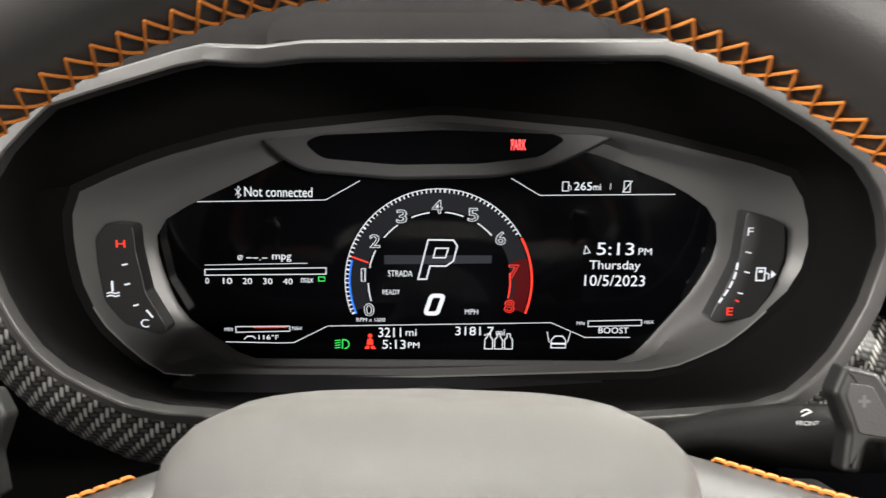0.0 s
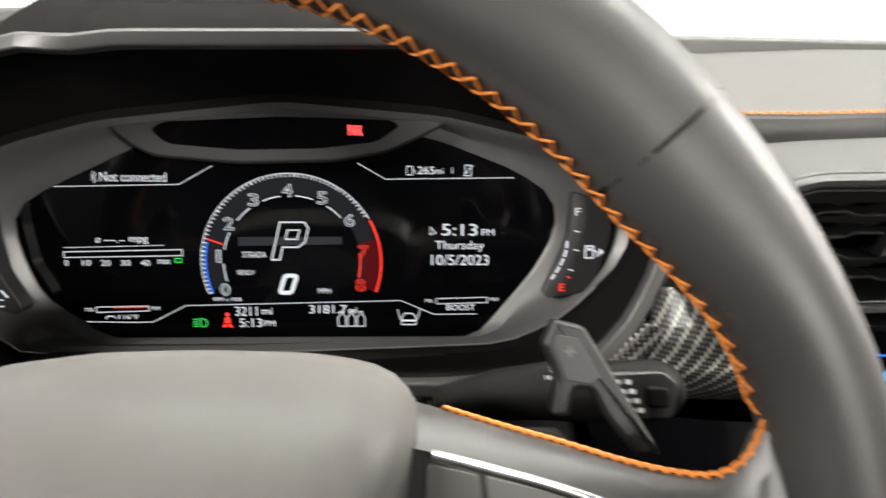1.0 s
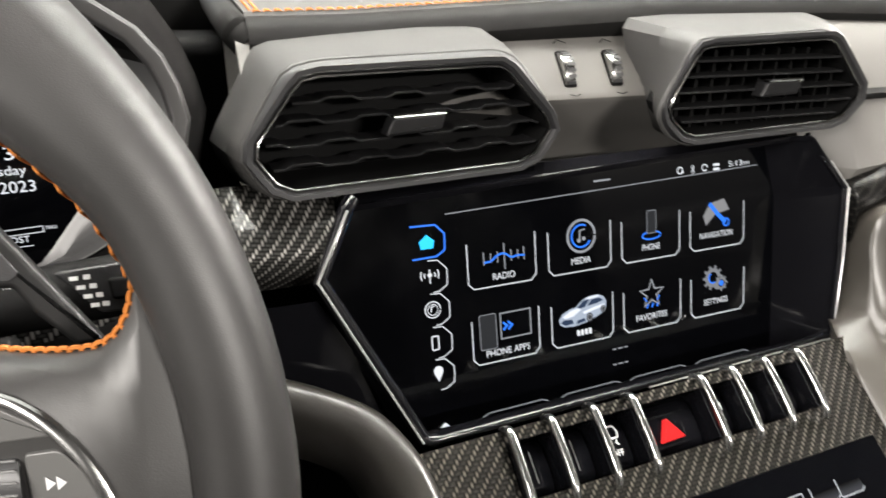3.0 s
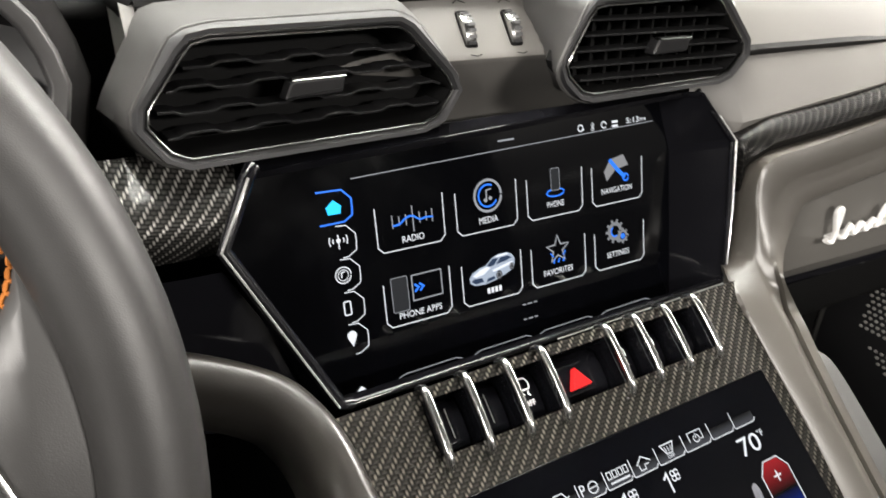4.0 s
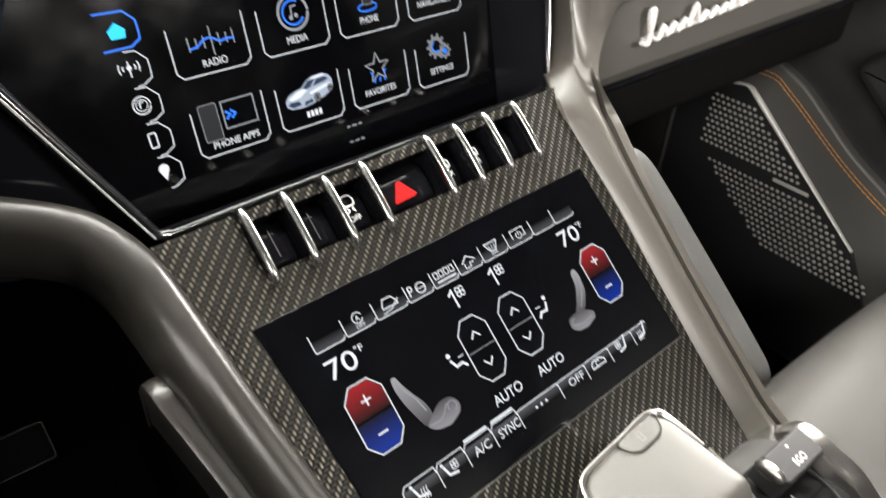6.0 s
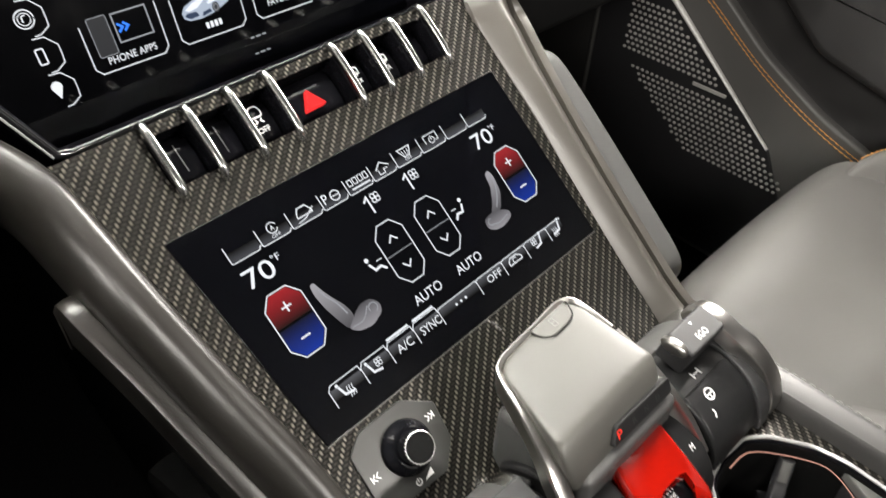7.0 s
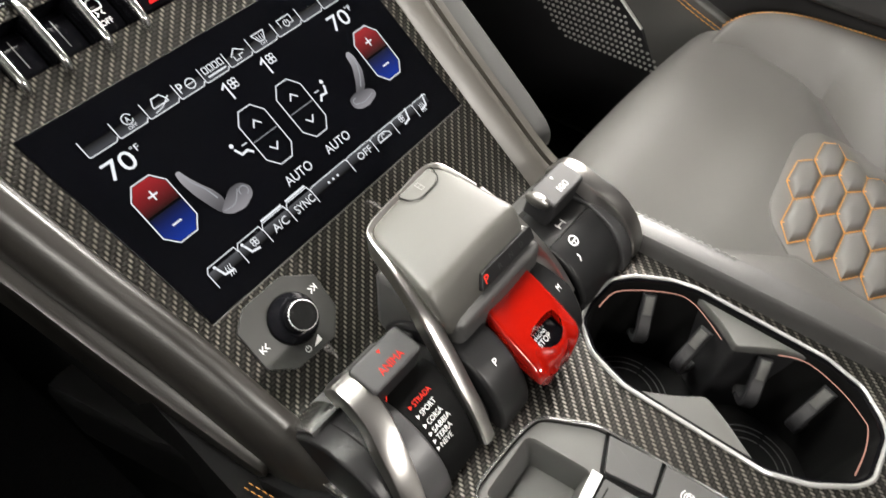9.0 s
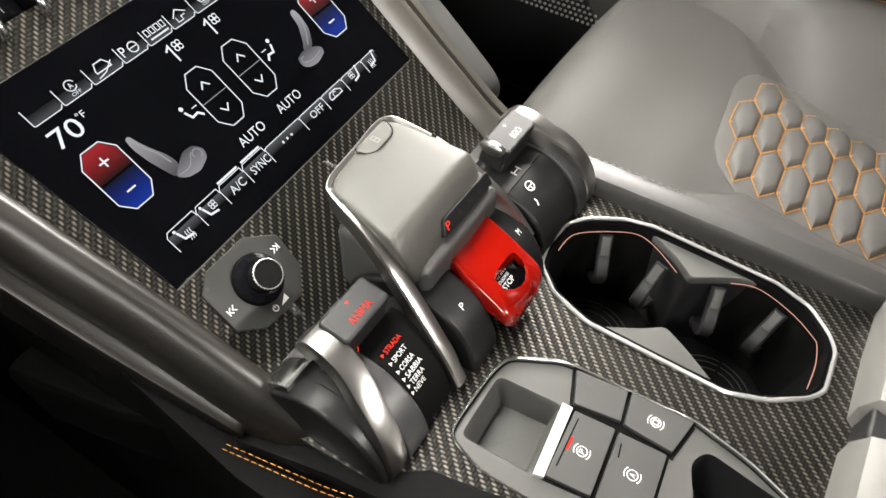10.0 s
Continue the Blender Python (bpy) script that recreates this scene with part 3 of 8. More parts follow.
def passenger_fascia():
    """The badge panel framed by the leather bow, with the carbon strip over it."""
    d = thing("passenger_fascia", WORLD_AT, "grey passenger dash fascia with carbon strip and chrome badge", "dash trim")

    def y_at(x):
        return 0.249 - max(0, x - 0.57) * 0.13
    b = B()
    # upper and lower edge of the strip, which curls down behind the bow at its inner end
    upper = curve([(0.5395, 0.272, 0.612), (0.5375, 0.272, 0.628), (0.5372, 0.272, 0.6375), (0.5422, 0.272, 0.6412), (0.5528, 0.271, 0.6457), (0.565, 0.269, 0.6504), (0.6094, 0.262, 0.6591), (0.6534, 0.254, 0.6705), (0.6761, 0.2485, 0.6775), (0.80, 0.2245, 0.705), (1.05, 0.177, 0.733)], 6)
    lower = curve([(0.546, 0.270, 0.594), (0.544, 0.269, 0.606), (0.543, 0.268, 0.6165), (0.5462, 0.264, 0.624), (0.5505, 0.262, 0.628), (0.5553, 0.260, 0.6314), (0.5815, 0.256, 0.6367), (0.6252, 0.248, 0.6463), (0.6763, 0.240, 0.659), (0.80, 0.218, 0.684), (1.05, 0.173, 0.712)], 6)
    rows = []
    for u, v in zip(upper, lower):
        u, v = Vector(u), Vector(v)
        back = Vector((0.004, 0.03, 0.0))
        rows.append([tuple(p) for p in (u + back, u + back * 0.1, u.lerp(v, 0.10) - back * 0.06, u.lerp(v, 0.35) - back * 0.16, u.lerp(v, 0.65) - back * 0.16, u.lerp(v, 0.93) - back * 0.02, v + back * 0.1, v + back)])
    loft(b, rows)
    part("carbon_strip", b, CARBON_STRIP, d, "glossy carbon-fibre strip")
    b = B()
    rows = []
    for x, z0, z1 in ((0.546, 0.541, 0.578), (0.562, 0.541, 0.600), (0.60, 0.545, 0.612), (0.68, 0.553, 0.630), (0.80, 0.565, 0.648), (1.05, 0.59, 0.675)):
        y = y_at(x)
        rows.append([(x, y + 0.04, z0 - 0.016), (x, y + 0.009, z0 - 0.013), (x, y + 0.001, z0), (x, y - 0.0005, z0 + 0.003), (x, y, (z0 + z1) / 2), (x, y + 0.001, z1), (x, y + 0.03, z1)])
    loft(b, rows)
    part("badge_panel", b, BADGE_SKIN, d, "grey panel behind the badge")
    b = B()
    sweep(b, [(x, y_at(x) + 0.008, z) for x, z in ((0.556, 0.5285), (0.62, 0.534), (0.80, 0.552), (1.05, 0.577))], circle(0.0035, 8), up=(0, -1, 0))
    part("lower_lip", b, GLOSS, d, "gloss black lower lip")
    # chrome badge: one wavy stroke on short feet, its lettering not spelled out
    b = B()
    p = basis((0.607, y_at(0.607) - 0.006, 0.5665), (1, -0.13, 0.13), (0, 0.05, 1))
    wave = [(-2, 3), (4, 1), (7, 12), (9, 24), (5, 22), (7, 6), (14, 2)]
    for i in range(9):
        tall = (10, 9, 9, 17, 9, 9, 9, 16, 10)[i]
        wave += [(19 + 10.4 * i, tall), (22 + 10.4 * i, 2.5 + 0.3 * i)]
    sweep(b, curve([(x * MM, y * MM, 0.001) for x, y in wave], 4), circle(0.0017, 8, 0.0022), up=(0, 0, 1))
    prism(b, rounded([(4, 0.6), (112, 3.0), (112, 5.4), (4, 3.2)], 0.8), -7, 0.6, 0.4)
    ob = part("badge", b, BRIGHT, d, "chrome badge, a plain wavy stroke on a bar")
    ob.matrix_local = p


passenger_fascia()


# ---- instrument cluster ----
HOOD_LIP = []


def cluster():
    c = thing("instrument_cluster", CLUSTER_AT, "digital instrument cluster lit up in a black hooded binnacle", "instrument cluster")
    mid, n = (34, 27), 96
    glass = [(-103, 28), (-103, 41), (-88, 51), (-50, 69), (-20, 84), (34, 90), (80, 84), (111, 78), (151, 63), (171, 50), (173, 32), (162, 11), (135, -22), (128, -26), (-61, -26), (-72, -18), (-92, -4), (-99, 13)]
    silver = [(-131, 59), (-133, 44), (-131, 17), (-121, -4), (-100, -23), (-92, -28), (14, -27.5), (144, -23), (173, -10), (203, 20), (208, 42), (198, 71), (113, 90), (34, 96), (-52, 86), (-92, 75)]
    lip = [(-132, 50), (-125, 74), (-104, 95), (-52, 111), (-32, 110), (-14, 112.5), (92, 114.5), (113, 115), (145, 103), (167, 91.5), (190, 75), (199, 52), (193, 26), (184.6, 8), (171, -8.5), (155, -14.5), (111, -18), (-40, -18.5), (-80, -15.5), (-105, -3), (-119, 10), (-129, 32)]
    g, s, l = (radial(rounded(p, r), n, mid) for p, r in ((glass, 8), (silver, 10), (lip, 4)))
    HOOD_LIP.extend(l)
    b = B()
    prism(b, offset(g, 6), -3, 0)
    part("screen", b, GLASS_BLACK, c, "black display glass", smooth=False)
    b = B()
    mix = [((x * 0.45 + u * 0.55), (y * 0.45 + v * 0.55)) for (x, y), (u, v) in zip(g, s)]
    loft(b, [loop(offset(g, 0.5), -1), loop(g, 1), loop(offset(g, 2), 2.4), loop(offset(g, 6), 4), loop(mix, 9.0), loop(offset(s, -3), 18.8), loop(s, 21.5)], (False, False))
    part("bezel", b, CLUSTER_GREY, c, "dark stepped bezel")
    b = B()
    # upper run left out to stand in for its dark reflection
    low = [p for p in s if p[1] < 12]
    start = max(range(len(low)), key=lambda i: math.dist(low[i], low[i - 1]))
    sweep(b, [(x * MM, y * MM, 0.0222) for x, y in low[start:] + low[:start]], circle(0.0005, 6), up=(0, 0, 1))
    part("bezel_line", b, EDGE, c, "thin silver line along the lower bezel")
    b = B()
    loft(b, [loop(s, 21.5), loop(offset(s, 4), 22.5), loop([(x * 0.5 + u * 0.5, y * 0.5 + v * 0.5) for (x, y), (u, v) in zip(offset(s, 6), offset(l, 3))], 50), loop(l, 80), loop(offset(l, 0.6), 84)], (False, False))
    part("hood_lining", b, HOOD_BLACK, c, "soft black lining of the hood")
    b = B()
    def leaning(d, h, drop):
        """The lip faces the driver over the middle and leans outwards on its outer facets."""
        return [(x * MM, y * MM, (h - drop * min(1, max(0, (30 - x - 74) / 12))) * MM) for x, y in offset(l, d)]
    loft(b, [loop(l, 83), loop(offset(l, 0.4), 87.0), loop(offset(l, 1.0), 88.0), leaning(1.8, 88.4, 0.2), leaning(6.0, 88.6, 3.6), leaning(7.2, 87.0, 4.0), leaning(7.9, 82, 4), loop(offset(l, 8.5), 70)], (False, False))
    part("hood_lip", b, LIP, c, "satin grey faceted hood lip")
    b = B()
    def crest(pts, rise):
        """The hood climbs towards the windshield over its middle."""
        return [(x, y + rise * min(1, max(0, (y - 70) / 40)) * min(1, max(0.35, (115 - abs(x - 30)) / 30))) for x, y in pts]
    loft(b, [loop(offset(l, 8), 72), loop(crest(offset(l, 12), 4), 66), loop(crest(offset(l, 15), 9), 56), loop(crest(offset(l, 20), 20), 26), loop(crest(offset(l, 24), 34), -30), loop(crest(offset(l, 22), 38), -90)], (False, False))
    part("hood", b, HOOD_BLACK, c, "matt black leather hood")
    b = B()
    loft(b, [[(x * MM, y * MM, h * MM) for x, y in ((-31, low), (-30, top - 2), (-26, top), (90, top + 2), (94, top), (95, low + 2))] for h, low, top in ((80, 112, 120), (74, 114, 127), (50, 116, 137), (0, 118, 150), (-80, 118, 156))])
    part("hood_crown", b, HOOD_BLACK, c, "grey leather crown over the middle of the hood")
    # warning light pod
    b = B()
    pod = [(-50, 84.5), (-30, 93), (0, 96.5), (39, 98.5), (84, 97), (104, 93.5), (117, 88), (100, 79), (84, 72), (60, 67.5), (13, 66), (-27, 69), (-37, 74)]
    prism(b, rounded(pod, 5), 4, 18.4, 2.0)
    pd = part("warning_pod", b, SOFT_BLACK, c, "dark warning light pod")
    b = B()
    prism(b, rounded([(-28, 82.5), (-21, 86), (34, 89), (86, 88), (91, 85.5), (80, 77.5), (52, 74), (14, 73), (-20, 75.5)], 4), 16, 18.8, 0.4)
    part("warning_window", b, GLASS_BLACK, pd, "smoked window")
    b = B()
    words(b, "PARK", 66.2, 72.9, 80.5, 85.3, 19.3)
    part("park_light", b, PARK_UI, pd, "lit red parking brake word")
    # side gauges
    for nm, pts, lab in (("fuel_gauge", [(177, 54), (189, 51), (196, 47), (197, 32), (192, 15), (185, 3), (166, 0), (163.5, 2), (172.5, 22.6), (175.3, 31)], "fuel gauge with white marks"),
                         ("temperature_gauge", [(-118, 45), (-106, 44), (-105.5, 32), (-102, 12), (-92.5, -5.5), (-96, -8.5), (-113, -3), (-121.5, 8), (-123.6, 25), (-123.7, 38)], "coolant gauge with white marks")):
        b = B()
        prism(b, rounded(pts, 2.5), 10, 20, 0.6)
        gp = part(nm, b, BEZEL, c, lab)
        b = B()
        if nm == "fuel_gauge":
            words(b, "F", 178, 180.8, 42.4, 46.2, 20.4)
            for x, y in ((179.5, 34.4), (179.6, 24.9), (177.3, 14.7)):
                ribbon(b, [(x - 1.6, y + 0.3), (x + 1.2, y - 0.3)], 0.6, 20.4)
            for x0, y0, x1, y1 in ((174.6, 29.5, 174.4, 26), (174.2, 25, 173.4, 21.5), (173, 20.6, 171.6, 17.2), (171.2, 16.4, 169.4, 13.4), (168.8, 12.4, 167.2, 10)):
                ribbon(b, [(x0, y0), (x1, y1)], 1.2, 20.4)
            ribbon(b, [(184, 21), (184, 27), (188, 27), (188, 21)], 0.7, 20.4, True)
            ribbon(b, [(185, 25.4), (187, 25.4)], 1.2, 20.4)
            ribbon(b, [(188, 25), (190, 24), (190, 21.6)], 0.6, 20.4)
            patch(b, [(191, 26), (193.4, 24), (191, 22)], 20.4)
        else:
            words(b, "C", -105.2, -101.4, -4.2, -0.2, 20.4)
            for x, y in ((-110.9, 25.8), (-110.4, 16.5), (-107.0, 6.5)):
                ribbon(b, [(x - 1.2, y - 0.3), (x + 1.4, y + 0.3)], 0.7, 20.4)
            ribbon(b, [(-102.2, 4.2), (-99.4, 0.6)], 0.9, 20.4)
            ribbon(b, [(-117.2, 18), (-117.2, 13)], 1.0, 20.4)
            ribbon(b, [(-120, 12), (-118, 12.6), (-116, 12), (-114, 12.6)], 0.6, 20.4)
            ribbon(b, [(-120, 10.6), (-118, 11.2), (-116, 10.6), (-114, 11.2)], 0.6, 20.4)
        part("gauge_marks", b, WHITE_UI, gp, "lit white marks")
        b = B()
        if nm == "fuel_gauge":
            words(b, "E", 171.4, 174.4, 3.9, 7.7, 20.4)
            ribbon(b, [(175, 11.4), (177, 10.6)], 0.6, 20.4)
        else:
            words(b, "H", -114.2, -110, 33.7, 37.2, 20.4)
        part("red_marks", b, RED_UI, gp, "lit red letter")
    return c


CL = cluster()


DIAL_CORE = lit("dial core pixels", (0.004, 0.0043, 0.0055), 0.5)
CORE_RED = lit("red core pixels", (0.07, 0.003, 0.004), 0.5)


def cluster_picture(c):
    h = 0.4
    o = (34.5, 14.3)
    b = B()
    ribbon(b, [(-83, 53), (-21, 54.6), (-4.3, 64.1)], 0.34, h)
    ribbon(b, [(69.1, 66.2), (83.2, 58.1), (150, 59.4)], 0.34, h)
    ribbon(b, [(-72, -17.4), (-46.5, -17.8), (-38, -17.6), (-20.9, -8.8), (91.4, -6.2), (109, -13.8), (132, -13.6)], 0.34, h)
    ribbon(b, [(-80.6, 21.8), (-30.2, 23.2)], 0.26, h)
    ribbon(b, [(117.7, 61.3), (117.7, 64.6)], 0.30, h)
    ribbon(b, [(-80.7, 16.7), (-80.7, 19.6), (-21.3, 21), (-21.3, 17.8)], 0.41, h, True)
    ribbon(b, [(-66.6, -12.4), (-66.6, -9.5), (-39.8, -9), (-39.8, -11.6)], 0.38, h, True)
    ribbon(b, [(110.3, -8.1), (110.3, -5.2), (137.3, -4.4), (137.5, -7.3)], 0.38, h, True)
    part_each("ruled_line", b, WHITE_UI, c, "thin white line")
    b = B()
    for body, x0, x1, y0, y1 in (("Not connected", -60, -27.3, 55.8, 60.6), ("265", 99.9, 108.6, 60.8, 64.8), ("mi", 109.2, 113, 61, 64), ("5:13", 112.7, 131.3, 28.8, 35.1), ("PM", 133.6, 140.2, 29, 32.4),
                                 ("Thursday", 109.4, 135, 20.2, 26), ("10/5/2023", 107.3, 137.7, 13, 18.6), ("0", -80.7, -78.9, 12.4, 15.4), ("10", -72, -67.6, 12.4, 15.4), ("20", -62.4, -57.8, 12.4, 15.4), ("30", -52.4, -47.8, 12.4, 15.4),
                                 ("40", -42.5, -37.9, 12.4, 15.4), ("max", -33.7, -27.6, 13.4, 15.7), ("mpg", -47.5, -38.2, 23.8, 27.4), ("MIN", -72.2, -68.3, -11.8, -10), ("MAX", -38.7, -33.7, -11, -9.2), ("116°F", -55.5, -45.5, -16.0, -13.6),
                                 ("3211", 4.5, 15.9, -14.4, -9.4), ("mi", 18.2, 23.6, -13.6, -10.1), ("5:13", 6.5, 18.2, -20.5, -15.8), ("PM", 19.4, 25.1, -20, -17), ("3181.7", 43.2, 62.7, -13.2, -8.6), ("mi", 63.8, 68.1, -13, -10),
                                 ("MIN", 104.5, 108.4, -7.3, -5.5), ("MAX", 138.8, 143.6, -6.4, -4.6), ("BOOST", 115.8, 131, -11.6, -8.4), ("STRADA", 9.3, 21.4, 16.9, 20), ("READY", 6.5, 15.3, 7.7, 10.2), ("MPH", 47.9, 54.4, -2.2, 0.5), ("RPM x 1000", -6.5, 7.9, -6.4, -4.4)):
        words(b, body, x0, x1, y0, y1, h)
    ribbon(b, rounded([(27.9, -1.9), (34.0, -1.9), (37.0, 7.3), (30.9, 7.3)], 1.6, 3), 2.1, h, True)
    ribbon(b, arc((-63.2, 25.7), 1.1, 0, 345, 12), 0.34, h)
    ribbon(b, [(-64.4, 24.6), (-62.0, 26.8)], 0.30, h)
    for x0, x1, y in ((-60.2, -57.6, 25.6), (-57.0, -54.4, 25.6), (-53.8, -53.3, 24.6), (-52.6, -50.0, 25.6)):
        ribbon(b, [(x0, y), (x1, y)], 0.41, h)
    part_each("readout", b, WHITE_UI, c)
    # numbers round the dial, drawn as outlines
    for i in range(9):
        a = radians(202.7 - 27.7 * i)
        x, y = o[0] + 37.6 * math.cos(a), o[1] + 37.6 * math.sin(a)
        for name, grow, up, ink, lab in (("dial_number", 0.026, 0.0, WHITE_UI if i < 7 else RED_UI, "outlined dial number"), ("number_core", -0.006, 0.15, DIAL_CORE if i < 7 else CORE_RED, "dark core of the number")):
            b = B()
            words(b, str(i), x - (2.3 if i != 1 else 0.75), x + (2.3 if i != 1 else 0.75), y - 3.1, y + 3.1, h + up, grow=grow)
            part(name, b, ink, c, lab)
    # engine speed dial
    b = B()
    for i in range(8):
        a0, a1 = 202.7 - 27.7 * i - 6.2, 202.7 - 27.7 * (i + 1) + 6.2
        if i < 6:
            ribbon(b, arc(o, 35.0, a0, a1, 8), 0.56, h)
    ribbon(b, arc(o, 46.4, 200, 30, 60), 0.38, h)
    for i in range(60):
        a = radians(201 - 2.85 * i)
        ribbon(b, [(o[0] + r * math.cos(a), o[1] + r * math.sin(a)) for r in (44.6, 46.2)], 0.55 if i % 10 else 0.9, h)
    ribbon(b, [(24.2, 15.7), (28.4, 15.7), (30, 22.4), (38, 22.4), (41.6, 25), (43.4, 32.6), (41.4, 35.5), (29, 35.5)], 0.68, h, True)
    ribbon(b, [(31.6, 26.6), (37.6, 26.6), (39, 31.4), (32.8, 31.4)], 0.60, h, True)
    part("speed_dial", b, WHITE_UI, c, "white engine speed dial and gear letter")
    b = B()
    ribbon(b, arc(o, 46.4, 29, -20, 18), 1.0, h)
    ribbon(b, arc(o, 35.6, 8, -13, 8), 0.68, h)
    ribbon(b, [(-8.8, 26.8), (-0.4, 23.8)], 0.68, h + 0.2)
    patch(b, [(-1.3, -18.4), (1.9, -18.4), (1.7, -15.6), (0.3, -14.9), (-1.1, -15.6)], h)
    patch(b, [(-2.6, -20.6), (-0.2, -20.6), (0.0, -18.9), (-1.6, -18.9)], h)
    patch(b, [(0.8, -20.6), (3.2, -20.6), (2.2, -18.9), (0.6, -18.9)], h)
    patch(b, arc((0.3, -13.7), 1.1, 0, 340, 10), h)
    ribbon(b, [(-58, -9.9), (-41, -9.6)], 0.38, h)
    part_each("red_mark", b, RED_UI, c, "lit red mark")
    b = B()
    ribbon(b, arc(o, 41.5, 16, -20, 14), 7.6, h - 0.15)
    part("red_shade", b, lit("deep red pixels", (0.13, 0.004, 0.006), 0.5), c, "dim red band")
    b = B()
    ribbon(b, arc(o, 44.2, 202, 166, 14), 0.9, h)
    part("blue_zone", b, BLUE_UI, c, "lit blue band")
    b = B()
    ribbon(b, arc((-12.6, -18.2), 2.3, -90, 90, 8) + [(-13.6, -15.9), (-13.6, -20.5)], 0.52, h)
    for i in range(4):
        ribbon(b, [(-17.4, -20 + 1.25 * i - 0.2), (-14.6, -19.6 + 1.25 * i - 0.2)], 0.45, h)
    ribbon(b, [(-25, 14.3), (-25, 16.3), (-22, 16.3), (-22, 14.3)], 0.45, h, True)
    part_each("green_lamp", b, GREEN_UI, c, "lit green sign")
    b = B()
    for i in range(3):
        x = 60.2 + 5.0 * i
        ribbon(b, [(x - 2, -20.2), (x - 2, -15.4), (x - 0.8, -13.8), (x - 0.8, -12.2), (x + 0.8, -12.2), (x + 0.8, -13.8), (x + 2, -15.4), (x + 2, -20.2)], 0.45, h, True)
    ribbon(b, [(92, -17.4), (92, -15.4), (93.6, -13.2), (97.6, -13.2), (99.2, -15.4), (99.2, -17.4)], 0.52, h, True)
    ribbon(b, [(91, -16.6), (89.6, -11)], 0.38, h)
    ribbon(b, [(92.0, -19.4), (99.2, -19.4), (99.4, -17.0), (91.8, -17.0)], 0.52, h, True)
    ribbon(b, [(100.2, -16.6), (101.6, -11)], 0.38, h)
    ribbon(b, [(94.2, 60.4), (94.2, 64.8), (97.2, 64.8), (97.2, 60.4)], 0.38, h, True)
    ribbon(b, [(97.2, 63.6), (98.4, 62.6), (98.4, 60.8)], 0.30, h)
    ribbon(b, [(124.4, 60.2), (124.4, 65.6), (127.4, 65.6), (127.4, 60.2)], 0.38, h, True)
    ribbon(b, [(123.6, 60), (128.4, 65.8)], 0.38, h)
    ribbon(b, [(-64.4, 56.4), (-61.8, 59.4), (-63.1, 60.8), (-63.1, 55), (-61.8, 56.4), (-64.4, 59.4)], 0.30, h)
    ribbon(b, [(107, 33.4), (109.4, 30), (106.4, 29.2), (107, 33.4)], 0.38, h)
    ribbon(b, [(-62.6, -16), (-61, -14.4), (-58.4, -14.4), (-57, -15.6)], 0.45, h)
    part_each("white_lamp", b, WHITE_UI, c, "lit white sign")
    b = B()
    patch(b, [(7.4, 23), (60.6, 24), (60.6, 28), (7.4, 27.6)], h - 0.2)
    part("band", b, DIM_UI, c, "dim grey band behind the gear letter")
    b = B()
    ribbon(b, arc(o, 40.5, 200, -18, 60), 9.0, h - 0.25)
    part("dial_band", b, lit("faint dial pixels", (0.02, 0.021, 0.026), 0.5), c, "faint textured dial band")


cluster_picture(CL)


